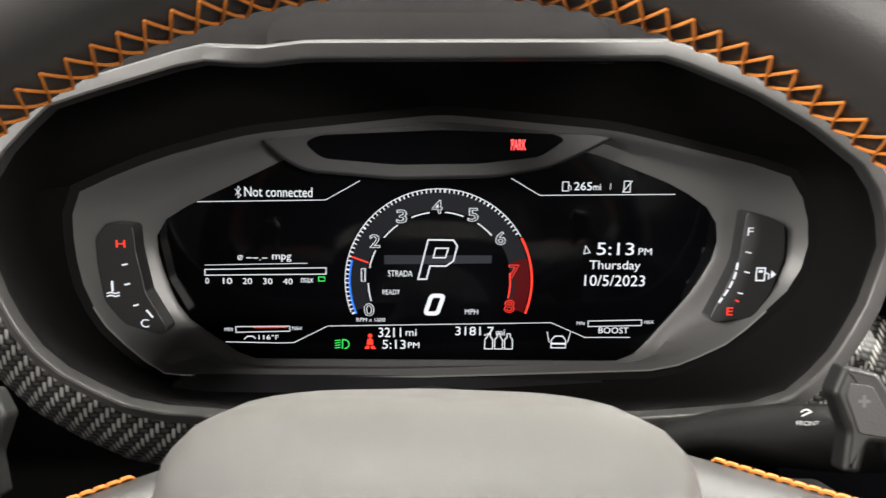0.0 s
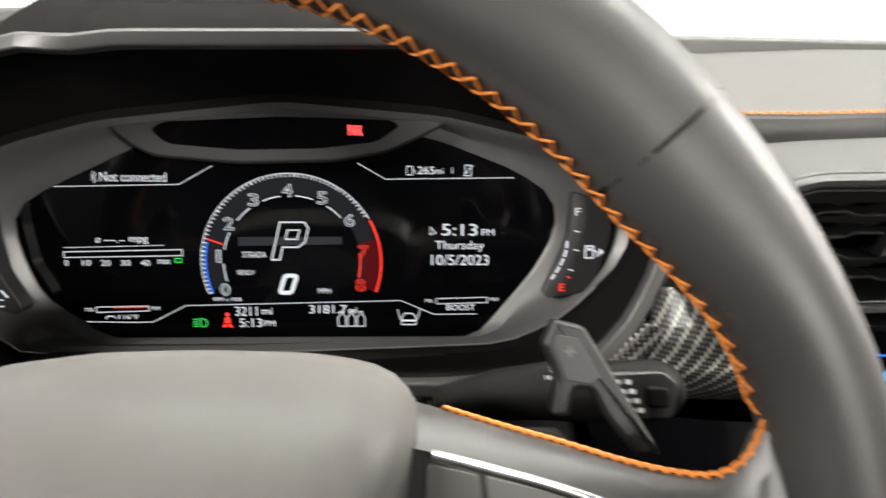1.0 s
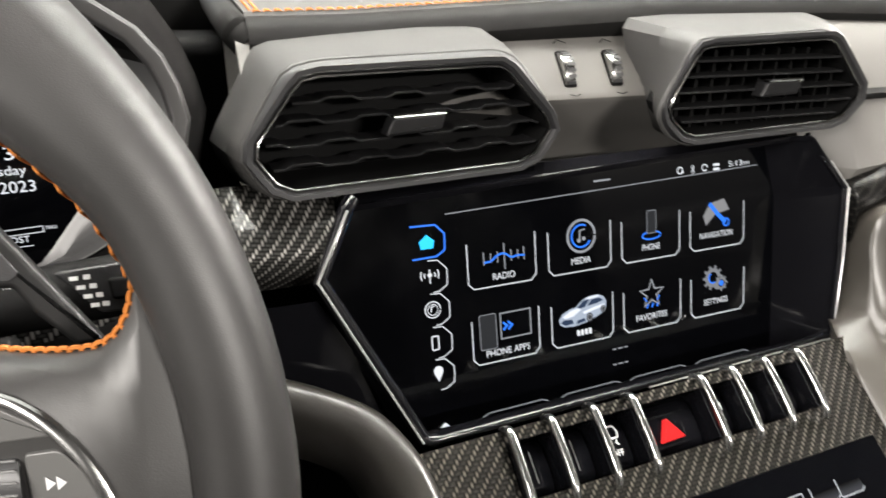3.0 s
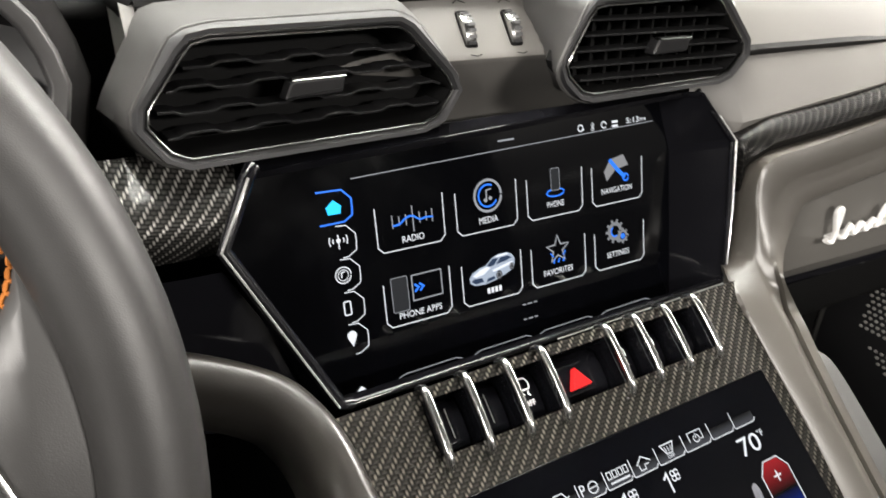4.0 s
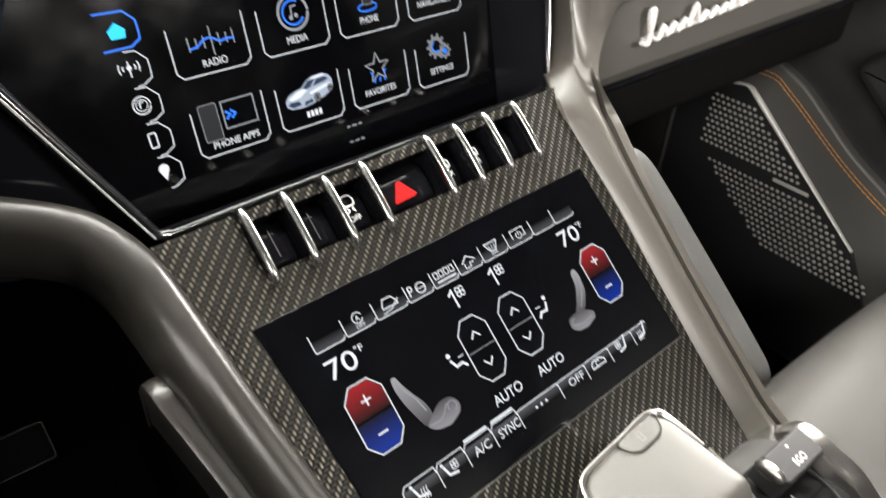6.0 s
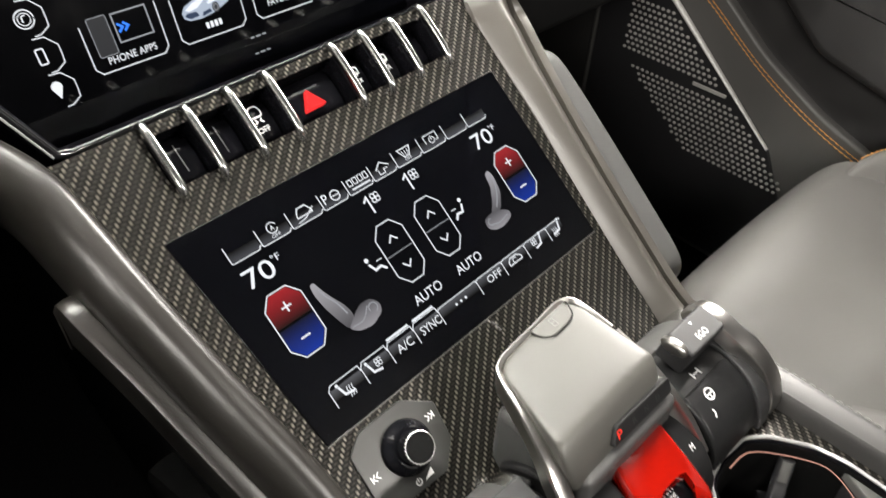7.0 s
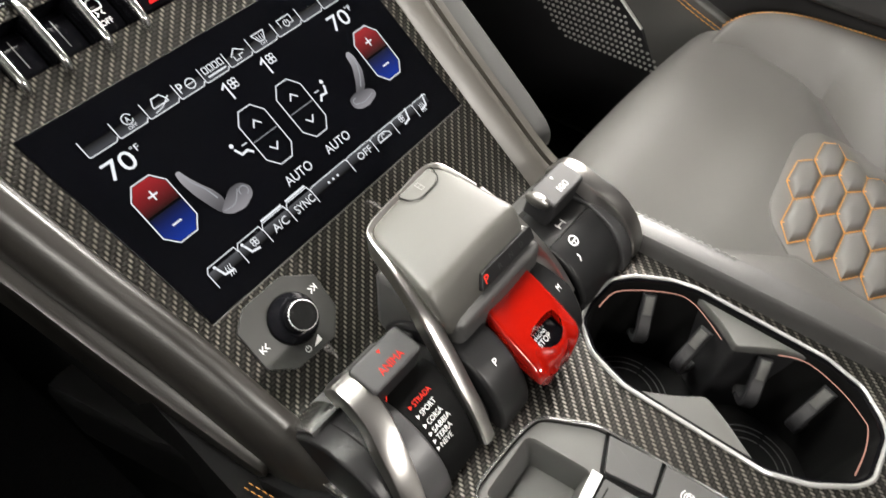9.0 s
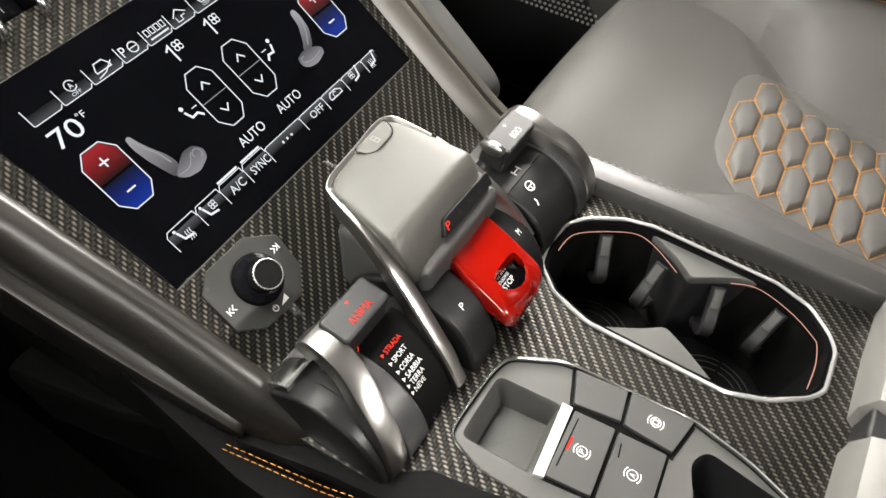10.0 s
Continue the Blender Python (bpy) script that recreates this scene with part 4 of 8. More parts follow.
# ---- steering wheel ----
def steering_wheel():
    w = thing("steering_wheel", WHEEL_AT, "black leather steering wheel with orange cross stitching", "steering wheel")
    c = (0.0, -0.100)

    def inner(a):
        """Radius of the inner edge at angle a (degrees), with grips above the spokes."""
        d = a if a <= 180 else 360 - a
        d = min(d, 180 - d)
        t = min(1, max(0, (42 - d) / 22))
        return 0.146 + 0.009 * t * t * (3 - 2 * t)
    b = B()
    n, rows = 120, []
    for i in range(n):
        a = 360 * i / n
        ca, sa = math.cos(radians(a)), math.sin(radians(a))
        r0, r1 = inner(a), 0.182
        m, hw = (r0 + r1) / 2, (r1 - r0) / 2
        sec = []
        for j in range(16):
            t = 2 * math.pi * j / 16
            x = m + hw * math.copysign(abs(math.cos(t)) ** 0.85, math.cos(t))
            z = -0.002 + 0.0165 * math.copysign(abs(math.sin(t)) ** 0.85, math.sin(t))
            sec.append((c[0] + x * ca, c[1] + x * sa, z))
        rows.append(sec)
    loft(b, rows + [rows[0]], (False, False))
    part("rim", b, LEATHER, w, "black leather rim")
    # seams across the rim
    for a in (42, 138):
        b = B()
        ca, sa = math.cos(radians(a)), math.sin(radians(a))
        pts = []
        for j in range(17):
            t = math.pi * j / 16 * 1.1 - 0.1
            x, z = 0.164 + 0.0182 * math.cos(t), -0.002 + 0.0166 * math.sin(t)
            pts.append((c[0] + x * ca, c[1] + x * sa, z))
        sweep(b, pts, circle(0.0005, 6), up=(-sa, ca, 0))
        part("rim_seam", b, DEEP, w, "dark seam across the rim")
    # the wheel stands turned a little, so the left spoke hangs lower
    left = Matrix.Translation((0, -0.1, 0)) @ Matrix.Rotation(radians(4.7), 4, "Z") @ Matrix.Translation((0, 0.1, 0))
    hole = [(0, 47), (31, 43.5), (60, 34.5), (77, 27), (90, 18), (101, 8), (112, -4), (127, -22), (139, -35), (146, -46), (148.5, -55)]
    seam = [(60, -60, -55), (74, -62.3, -47.4), (91, -65.3, -37), (107, -67.8, -27.7), (121, -70.2, -19), (131, -71, -13), (139, -70.6, -8.5), (144, -67.5, -5.5), (147.3, -62, -3.6), (149.5, -54, -2), (161, -45, -2)]
    edge = [(60, -69, -36), (72, -70, -30), (87, -71.9, -23), (102, -74, -15.5), (115, -77, -9), (123, -81.5, -5.3), (130, -89, -2), (135, -97.6, 0.4), (139, -110, 2), (146, -120, 3), (158, -122, 2)]

    def ramp(x):
        return min(2.0, -31 + 0.48 * (abs(x) - 70))

    def tilted(b):
        """Lean a flat-built piece to the dished spoke."""
        for v in b.verts:
            v.co.z += ramp(v.co.x / MM) * MM
        return b
    for s in (1, -1):
        put_at = WORLD_AT if s > 0 else left
        b = B()
        # a lattice of crossed threads over the inner face of the rim
        def on_rim(deg, t):
            r0, r1 = inner(deg), 0.182
            m, hw = (r0 + r1) / 2, (r1 - r0) / 2
            q = radians(180 + t)
            x = m + (hw + 0.0005) * math.copysign(abs(math.cos(q)) ** 0.85, math.cos(q))
            return (s * x * math.cos(radians(deg)), c[1] + x * math.sin(radians(deg)), -0.002 + 0.017 * math.copysign(abs(math.sin(q)) ** 0.85, math.sin(q)))
        for i in range(33):
            for t0, t1 in ((-22, 13), (13, -22)):
                run = [on_rim(90 - 2.2 * (i + k / 6), t0 + (t1 - t0) * k / 6 + 24 * (i / 33) ** 1.5) for k in range(7)]
                sweep(b, run, circle(0.00038, 6), up=(0, 0, 1))
        line = curve([(s * x * MM, (y + 0.4) * MM, h * MM) for x, y, h in seam[1:10]][::-1], 6)
        for k in (1, -1):
            stitches(b, line, 0.0046, -0.0014, 0.00055, slant=0.0003 * k, up=(0, 1, 0.2))
        ob = part("cross_stitching", b, THREAD, w, "orange cross stitching")
        ob.matrix_local = put_at
        b = B()
        rows = []
        for p, q in zip(seam, edge):
            p, q = Vector(p), Vector(q)
            low = Vector((q.x, -142, q.z - 3))
            sec = [p + Vector((0, -6, -9)), p + Vector((0, -0.8, -1.2)), p, p.lerp(q, 0.2) + Vector((0, 1.3, 1.6)), p.lerp(q, 0.45) + Vector((0, 1.8, 2.6)), p.lerp(q, 0.75) + Vector((0, 0.9, 2.2)), q + Vector((0, 0, 1.2)), q + Vector((0, -2, 0)), q.lerp(low, 0.5), low, Vector((q.x, -142, p.z - 14))]
            rows.append([(s * v.x * MM, v.y * MM, v.z * MM) for v in sec])
        loft(b, rows)
        sp = part("spoke", b, GREY_LEATHER, w, "dark grey leather spoke")
        sp.matrix_local = put_at
        b = B()
        line = [(s * x * MM, (y - 0.6) * MM, (h + 1.6) * MM) for x, y, h in edge[1:9]]
        sweep(b, curve(line, 5), circle(0.0016, 8, 0.0012), up=(0, 0, 1))
        part("spoke_trim", b, CHROME, sp, "bright chrome line")
        for pts in (((70, -73), (84, -74), (86, -90.6), (70, -91.8)), ((85.3, -74.1), (104, -76), (114, -79), (121, -83.5), (127, -87.8), (126, -88.6), (87.3, -90.6)), ((69, -93.5), (106, -92.8), (106, -113), (69, -113)), ((120, -92.2), (128, -91.7), (133, -98), (136, -106), (137.5, -113), (120, -113))):
            b = B()
            prism(b, rounded([(s * x, y) for x, y in pts], 1.5), -5, 0.8, 0.7)
            part("button", tilted(b), BUTTON, sp, "grey satin button")
        b = B()
        loft(b, [[(s * (x + 106.8) * MM, (-101 + yy * 1000) * MM, zz - 0.0025) for yy, zz in circle(0.0085 - (0.0006 if x in (0, 12) else 0), 20, 0.006)] for x in (0, 0.6, 11.4, 12)])
        rl = part("scroll_roller", tilted(b), BEZEL, sp, "black scroll roller")
        for i in range(7):
            a = radians(30 + 20 * i)
            b = B()
            sweep(b, [(s * (x + 106.8) * MM, (-101 + 8.5 * math.cos(a)) * MM, (-2.5 + 6 * math.sin(a)) * MM) for x in (0.8, 11.2)], circle(0.0004, 5))
            part("rib", tilted(b), GREY_PLASTIC, rl)
        b = B()
        x0 = s * 95.8
        ribbon(b, [(x0 - 2.4, -86.6), (x0 - 1.6, -87.2), (x0 - 0.8, -85.8), (x0 + 0.6, -83.8), (x0 + 1.8, -83.2), (x0 + 1.4, -82)], 0.8, 1.1)
        x0 = s * 111.0
        for i in range(3):
            ribbon(b, [(x0 - 2 + 1.4 * i, -87), (x0 - 1 + 1.4 * i, -84.4), (x0 - 2 + 1.4 * i, -82)], 0.5, 1.1)
        ribbon(b, [(s * 102 - 1.4, -97.5), (s * 102 + 1.4, -97.5)], 0.6, 1.1)
        ribbon(b, [(s * 102, -96.1), (s * 102, -98.9)], 0.6, 1.1)
        for i in (0, 2.4):
            patch(b, [(s * 125 + i - 1, -98), (s * 125 + i - 1, -101.4), (s * 125 + i + 1.2, -99.7)], 1.1)
        part_each("printed_sign", tilted(b), PRINT, sp)
    # airbag cover: a cushion that swells out of the hub
    b = B()
    rows = []
    base = [(0, -46.5), (36, -47.5), (55, -50.5), (65, -56), (69, -63), (67, -78), (64, -100), (60, -140), (0, -150)]
    base = base + [(-x, y) for x, y in base[::-1][1:-1]]
    base = radial(rounded(base, 9, 5), 72, (0, -98))
    for h, d, drop in ((-70, 2, 2), (-52, 0.5, 0.5), (-47, 0, 0), (-42, 0.2, 0.2), (-34, 1.2, 1.5), (-26, 3.2, 4), (-18, 6.2, 7.5), (-10, 10, 12.5), (-3, 15, 19), (3, 22, 28), (7, 31, 38), (9, 42, 46)):
        rows.append([((0 + x * (69 - d) / 69) * MM, (-98 + (y + 98) * (51.5 - drop) / 51.5) * MM, h * MM) for x, y in base])
    loft(b, rows)
    ob = part("airbag_cover", b, LEATHER_SOFT, w, "smooth grey leather airbag cover")
    b = B()
    loft(b, [[(x, y - 0.115, z) for x, y in circle(0.05, 24)] for z in (-0.16, -0.03)])
    part("column", b, SOFT_BLACK, w, "black steering column shroud")
    return w


steering_wheel()


def paddle(s, lab):
    p = thing("shift_paddle", WHEEL_AT if s > 0 else WHEEL_AT @ Matrix.Translation((0, -0.1, 0)) @ Matrix.Rotation(radians(4.7), 4, "Z") @ Matrix.Translation((0, 0.1, 0)), lab, "shift paddle", "shift paddles")
    out = [(106.6, -35.4), (115.5, -37.5), (138.3, -74.4), (131.2, -74.6), (122, -63.7), (117.7, -55.8), (112.9, -55.5), (110.9, -63.5), (106.3, -63), (107.6, -52.6), (103.5, -42.5)]
    b = B()
    prism(b, rounded([(s * x, y) for x, y in out], 1.2), -46, -40, 1.8)
    pl = part("blade", b, PADDLE, p, "dark grey metal blade")
    b = B()
    prism(b, rounded([(s * x, y) for x, y in ((107.6, -39.8), (113.4, -40.6), (120, -52), (117.5, -54), (110, -52.8), (106.5, -43))], 1), -41, -39.6, 0.3)
    part("inlay", b, SOFT_BLACK, pl, "black inlay")
    b = B()
    ribbon(b, [(s * 111 - 1.6, -44.4), (s * 111 + 1.6, -44.4)], 0.9, -39.3)
    if s > 0:
        ribbon(b, [(111, -42.8), (111, -46)], 0.9, -39.3)
    part_each("sign", b, GREY_PLASTIC, pl, "engraved sign")
    b = B()
    box(b, s * 0.102 - 0.010, s * 0.102 + 0.012, -0.100, -0.072, -0.066, -0.052, 0.003)
    part("arm", b, DEEP, p, "black arm to the column")


paddle(1, "dark metal shift paddle marked plus behind the wheel")
paddle(-1, "dark metal shift paddle marked minus behind the wheel")


def stalk(s, lab):
    p = thing("column_stalk", WHEEL_AT, lab, "column stalk")
    b = B()
    rows = []
    for x, top, low, h in ((74, -66, -78, -88), (96, -58, -76, -80), (112, -54, -74, -72), (124, -52.5, -73, -64), (146, -51.5, -72, -62), (154, -54, -71, -66), (158, -58, -68, -72)):
        m, r = (top + low) / 2, (top - low) / 2
        rows.append([(s * x * MM, (m + r * math.cos(a)) * MM, (h - 9 + 9 * math.sin(a)) * MM) for a in [2 * math.pi * i / 20 for i in range(20)]])
    loft(b, rows)
    lv = part("lever", b, LEVER_BLACK, p, "black plastic lever")
    b = B()
    prism(b, rounded([(s * x, y) for x, y in ((125, -54.6), (146, -54), (151, -58), (149, -69), (137, -69), (131, -61))], 2), -63, -60.6, 0.8)
    part("face", b, SOFT_BLACK, lv, "dark grey face with printed marks")
    b = B()
    for i in range(4):
        ribbon(b, [(s * (129.5 + 1.6 * i), -57 - 3.0 * i), (s * (132 + 1.6 * i), -57.1 - 3.0 * i)], 1.3, -60.2)
        ribbon(b, [(s * (133.4 + 1.4 * i), -57 - 3.0 * i), (s * (135.4 + 1.4 * i), -57.1 - 3.0 * i)], 1.5, -60.2)
    words(b, "FRONT", 110, 117, -58.4, -57.0, -70.6)
    ribbon(b, arc((113, -55.4), 1.8, 30, 150, 8), 0.5, -70.6)
    ribbon(b, [(111.6, -55.6), (114.4, -54.2)], 0.5, -70.6)
    part_each("printed_mark", b, PRINT, lv, "white printed mark")
    b = B()
    prism(b, rounded([(s * 140, -58.3), (s * 147, -58.8), (s * 147.4, -65.2), (s * 140.6, -65.2)], 1.5), -62, -58.8, 1.0)
    part("switch", b, DEEP, lv, "black sliding switch")


stalk(1, "black wiper stalk with white printed marks behind the wheel")


# ---- carbon wings either side of the steering column ----
def wings():
    b = B()
    rows = []
    for k in range(9):
        t = k / 8
        x0, x1 = 0.168 - 0.012 * t, 0.229 - 0.014 * t
        z = 0.662 - 0.045 * t
        y = 0.300 - 0.018 * t - 0.022 * math.sin(t * math.pi)
        rows.append([(x0 + (x1 - x0) * j / 8, y + 0.012 - 0.012 * (j / 8) ** 0.7, z - 0.006 * (1 - j / 8)) for j in range(9)])
    loft(b, rows, (False, False), closed=False)
    loft(b, [[(x, y + 0.004, z) for x, y, z in r] for r in rows], (False, False), closed=False)
    part("carbon_panel", b, CARBON_SIDE, DASH, "glossy carbon-fibre panel under the air vent")
    # carbon skirts that follow the lower corners of the instrument hood
    for a0, a1, deep, lab in ((182, 250, 7, "glossy carbon-fibre skirt at the outer corner of the hood"), (-6, -38, 5, "glossy carbon-fibre skirt between hood and stalk")):
        b = B()
        rows = []
        for d, h in ((7.2, 72), (7.6, 77.5), (9, 79.5), (15, 80), (22, 78.5), (30, 73), (38, 62))[:deep]:
            out = offset(HOOD_LIP, d)
            rows.append([])
            for i in range(17):
                k = (a0 + (a1 - a0) * i / 16) % 360 / 360 * len(out)
                p, q = Vector(out[int(k) % len(out)]), Vector(out[(int(k) + 1) % len(out)])
                v = p.lerp(q, k % 1)
                rows[-1].append((v.x * MM, v.y * MM, h * MM))
        loft(b, rows, (False, False), closed=False)
        bmesh.ops.solidify(b, geom=b.faces[:], thickness=0.003)
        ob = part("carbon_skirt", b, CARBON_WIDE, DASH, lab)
        ob.matrix_local = CLUSTER_AT
    b = B()
    # swelling gloss black panel that runs down beside the screen to the console rail
    rows = []
    for k in range(11):
        t = k / 10
        x1, y1, z1 = 0.2135 + 0.042 * t, 0.266 - 0.010 * t, 0.616 - 0.076 * t
        x0 = 0.135 + 0.030 * t
        rows.append([])
        for j in range(11):
            q = j / 10
            rows[-1].append((x0 + (x1 - x0) * q, y1 + 0.020 * (1 - q) - 0.013 * math.sin(math.pi * q) * (0.35 + 0.65 * t), z1 - 0.004 * (1 - q)))
    loft(b, rows, (False, False), closed=False)
    bmesh.ops.solidify(b, geom=b.faces[:], thickness=0.004)
    part("gloss_facet", b, GLOSS, DASH, "swelling gloss black panel below the carbon panel")
    b = B()
    box(b, -0.13, 0.14, 0.30, 0.33, 0.50, 0.612, 0.005)
    part("knee_panel", b, SOFT_BLACK, DASH, "black panel below the instrument hood")


wings()


# ---- air vents ----
def vent(at, inn, out, behind, slats, knob, lab, wavy, back):
    v = thing("air_vent", at, lab, "air vent", "dash air vents")
    n, c = 72, (sum(p[0] for p in inn) / len(inn), sum(p[1] for p in inn) / len(inn))
    i0 = radial(rounded(inn, 5), n, c)
    o0 = radial(rounded(out, 6), n, c)
    b = B()
    far = radial(rounded(behind, 5), n, c)
    half = [(x * 0.5 + u * 0.5, y * 0.5 + v * 0.5) for (x, y), (u, v) in zip(o0, far)]
    loft(b, [loop(far, -back), loop(half, -back * 0.45), loop(o0, -4), loop(offset(o0, -0.8), -2.6), loop(offset(o0, -1.8), -2.2)], (False, False))
    part("housing", b, VENT_SKIN, v, "charcoal satin housing")
    b = B()
    loft(b, [loop(offset(o0, -1.3), -3.2), loop(offset(o0, -1.6), -1.9), loop(offset(i0, 5), 0.5), loop(offset(i0, 3), 0.3), loop(offset(i0, 1.5), -1.5)], (False, False))
    part("front_ring", b, SOFT_BLACK, v, "dark ring round the opening")
    b = B()
    ring(b, offset(i0, 1.1), offset(i0, 0.1), -3, -0.4, 0.4)
    part("chrome_frame", b, CHROME, v, "thin chrome frame")
    b = B()
    loft(b, [loop(offset(i0, 0.4), -1), loop(offset(i0, -2), -25)], (False, True))
    part("duct", b, DEEP, v, "unlit black duct")
    for y in slats:
        row = [x for x, yy in i0 if abs(yy - y) < 3.0]
        lo, hi = min(row) + 3, max(row) - 3
        b = B()
        pts = []
        m = 110
        for j in range(m + 1):
            x = lo + (hi - lo) * j / m
            ph = (x - 10 + y * 1.7) / 32.0 % 1.0
            wave = 0.0
            if wavy:
                wave = 1.7 * min(1, max(0, (0.5 - abs(ph - 0.5)) * 9 - 1.6))
            pts.append((x, y - wave * 0.9 + 1.0))
        up = loop(pts, -3)
        loft(b, [[(x, yy, z) for x, yy, z in up], [(x, yy - 0.0004, z + 0.0004) for x, yy, z in up], [(x, yy - 0.0011, z + 0.0002) for x, yy, z in up], [(x, yy - 0.0014, z - 0.012) for x, yy, z in up], [(x, yy + 0.0004, z - 0.012) for x, yy, z in up], up], (False, False), closed=False)
        part("slat", b, SLAT, v)
    if not wavy:
        for k in range(11):
            x = inn[0][0] + 14 + k * (inn[3][0] - inn[0][0] - 28) / 10
            b = B()
            box(b, (x - 0.7) * MM, (x + 0.7) * MM, -0.012, 0.029, -0.022, -0.012)
            part("fin", b, DEEP, v)
    x, y, wd = knob
    b = B()
    prism(b, rounded([(x - wd * 0.5, y + 1), (x + wd * 0.5, y + 1), (x + wd * 0.45, y - 6.5), (x - wd * 0.65, y - 7.5)], 2), -4, 3.4, 1.2)
    kb = part("tab", b, SLAT, v, "black direction tab")
    b = B()
    loft(b, [[((x + wd * k) * MM, (y + 1.2 + yy * 1000) * MM, 0.0016 + zz) for yy, zz in circle(0.0009, 8, 0.0026)] for k in (-0.5, -0.48, 0.48, 0.5)])
    part("tab_trim", b, CHROME, kb, "bright chrome strip")
    return v


vent(VENT_L_AT, [(0, 0), (23, 29.5), (121, 30), (152, -1), (139, -17), (12, -17)], [(-8, 0), (15, 35), (30, 38), (118, 39), (129, 35), (160, 0), (144.5, -23), (10, -23), (3, -17)], [(-10, -4), (16, 40), (100, 46), (134, 46.5), (161, 26), (180, 0), (166, -30), (10, -30), (0, -22)], (20.5, 11.5, 2.0, -7.5), (75, 10.2, 26),
     "hexagonal black air vent with wavy slats and chrome rim", True, 52)
vent(VENT_R_AT, [(0, 0), (17, 31), (106, 34), (136.5, 4), (122, -10.5), (15.5, -14)], [(-6, -2), (13, 37), (101, 40.5), (112, 36), (144.5, 5), (127, -16), (16, -21), (2, -14)], [(-1, 43), (8, 15), (30, -22), (130, -22), (165, 5), (164, 38), (134, 46), (26, 45)], (24, 16, 8, 0, -7.5), (72, 12.4, 24),
     "hexagonal black air vent with straight slats and chrome rim", False, 50)


def thumbwheel(x):
    at = basis((x, 0.3262, 0.7035), (1, 0.0, 0), (0, 0.85, 1))
    t = thing("thumbwheel", at, "ribbed chrome air thumbwheel set in the grey dash", "thumbwheel", "air thumbwheels")
    b = B()
    m = 40
    loft(b, [[(z, y, w - 0.0078) for y, w in circle(0.0125 + (0.0004 if z in (0.0022, -0.0022) else 0), m)] for z in (-0.0030, -0.0022, 0.0022, 0.0030)])
    wh = part("wheel", b, CHROME, t, "bright chrome wheel")
    b = B()
    for i in range(24):
        a = 2 * math.pi * i / 24
        m4 = Matrix.Rotation(a, 4, "X") @ Matrix.Translation((0.0005, 0, 0.0126))
        bmesh.ops.create_cube(b, size=1.0, matrix=Matrix.Translation((0.0008, 0, -0.0078)) @ m4 @ Matrix.Diagonal((0.0046, 0.0019, 0.0012, 1)))
    part("ribs", b, BEZEL, wh, "dark ribs")
    b = B()
    prism(b, rounded([(-3.6, -11.5), (4.6, -11.5), (4.6, 11), (-3.6, 11)], 2), -4, 0.5, 0.3)
    part("slot", b, DEEP, t, "dark slot")
    b = B()
    ribbon(b, [(-4, 15), (-1, 17.4), (4, 15.4)], 0.6, 1.0)
    ribbon(b, [(-2, -16), (2, -17), (5, -16)], 0.6, 1.0)
    part_each("mark", b, DEEP, t, "small printed mark")


thumbwheel(0.3645)
thumbwheel(0.394)


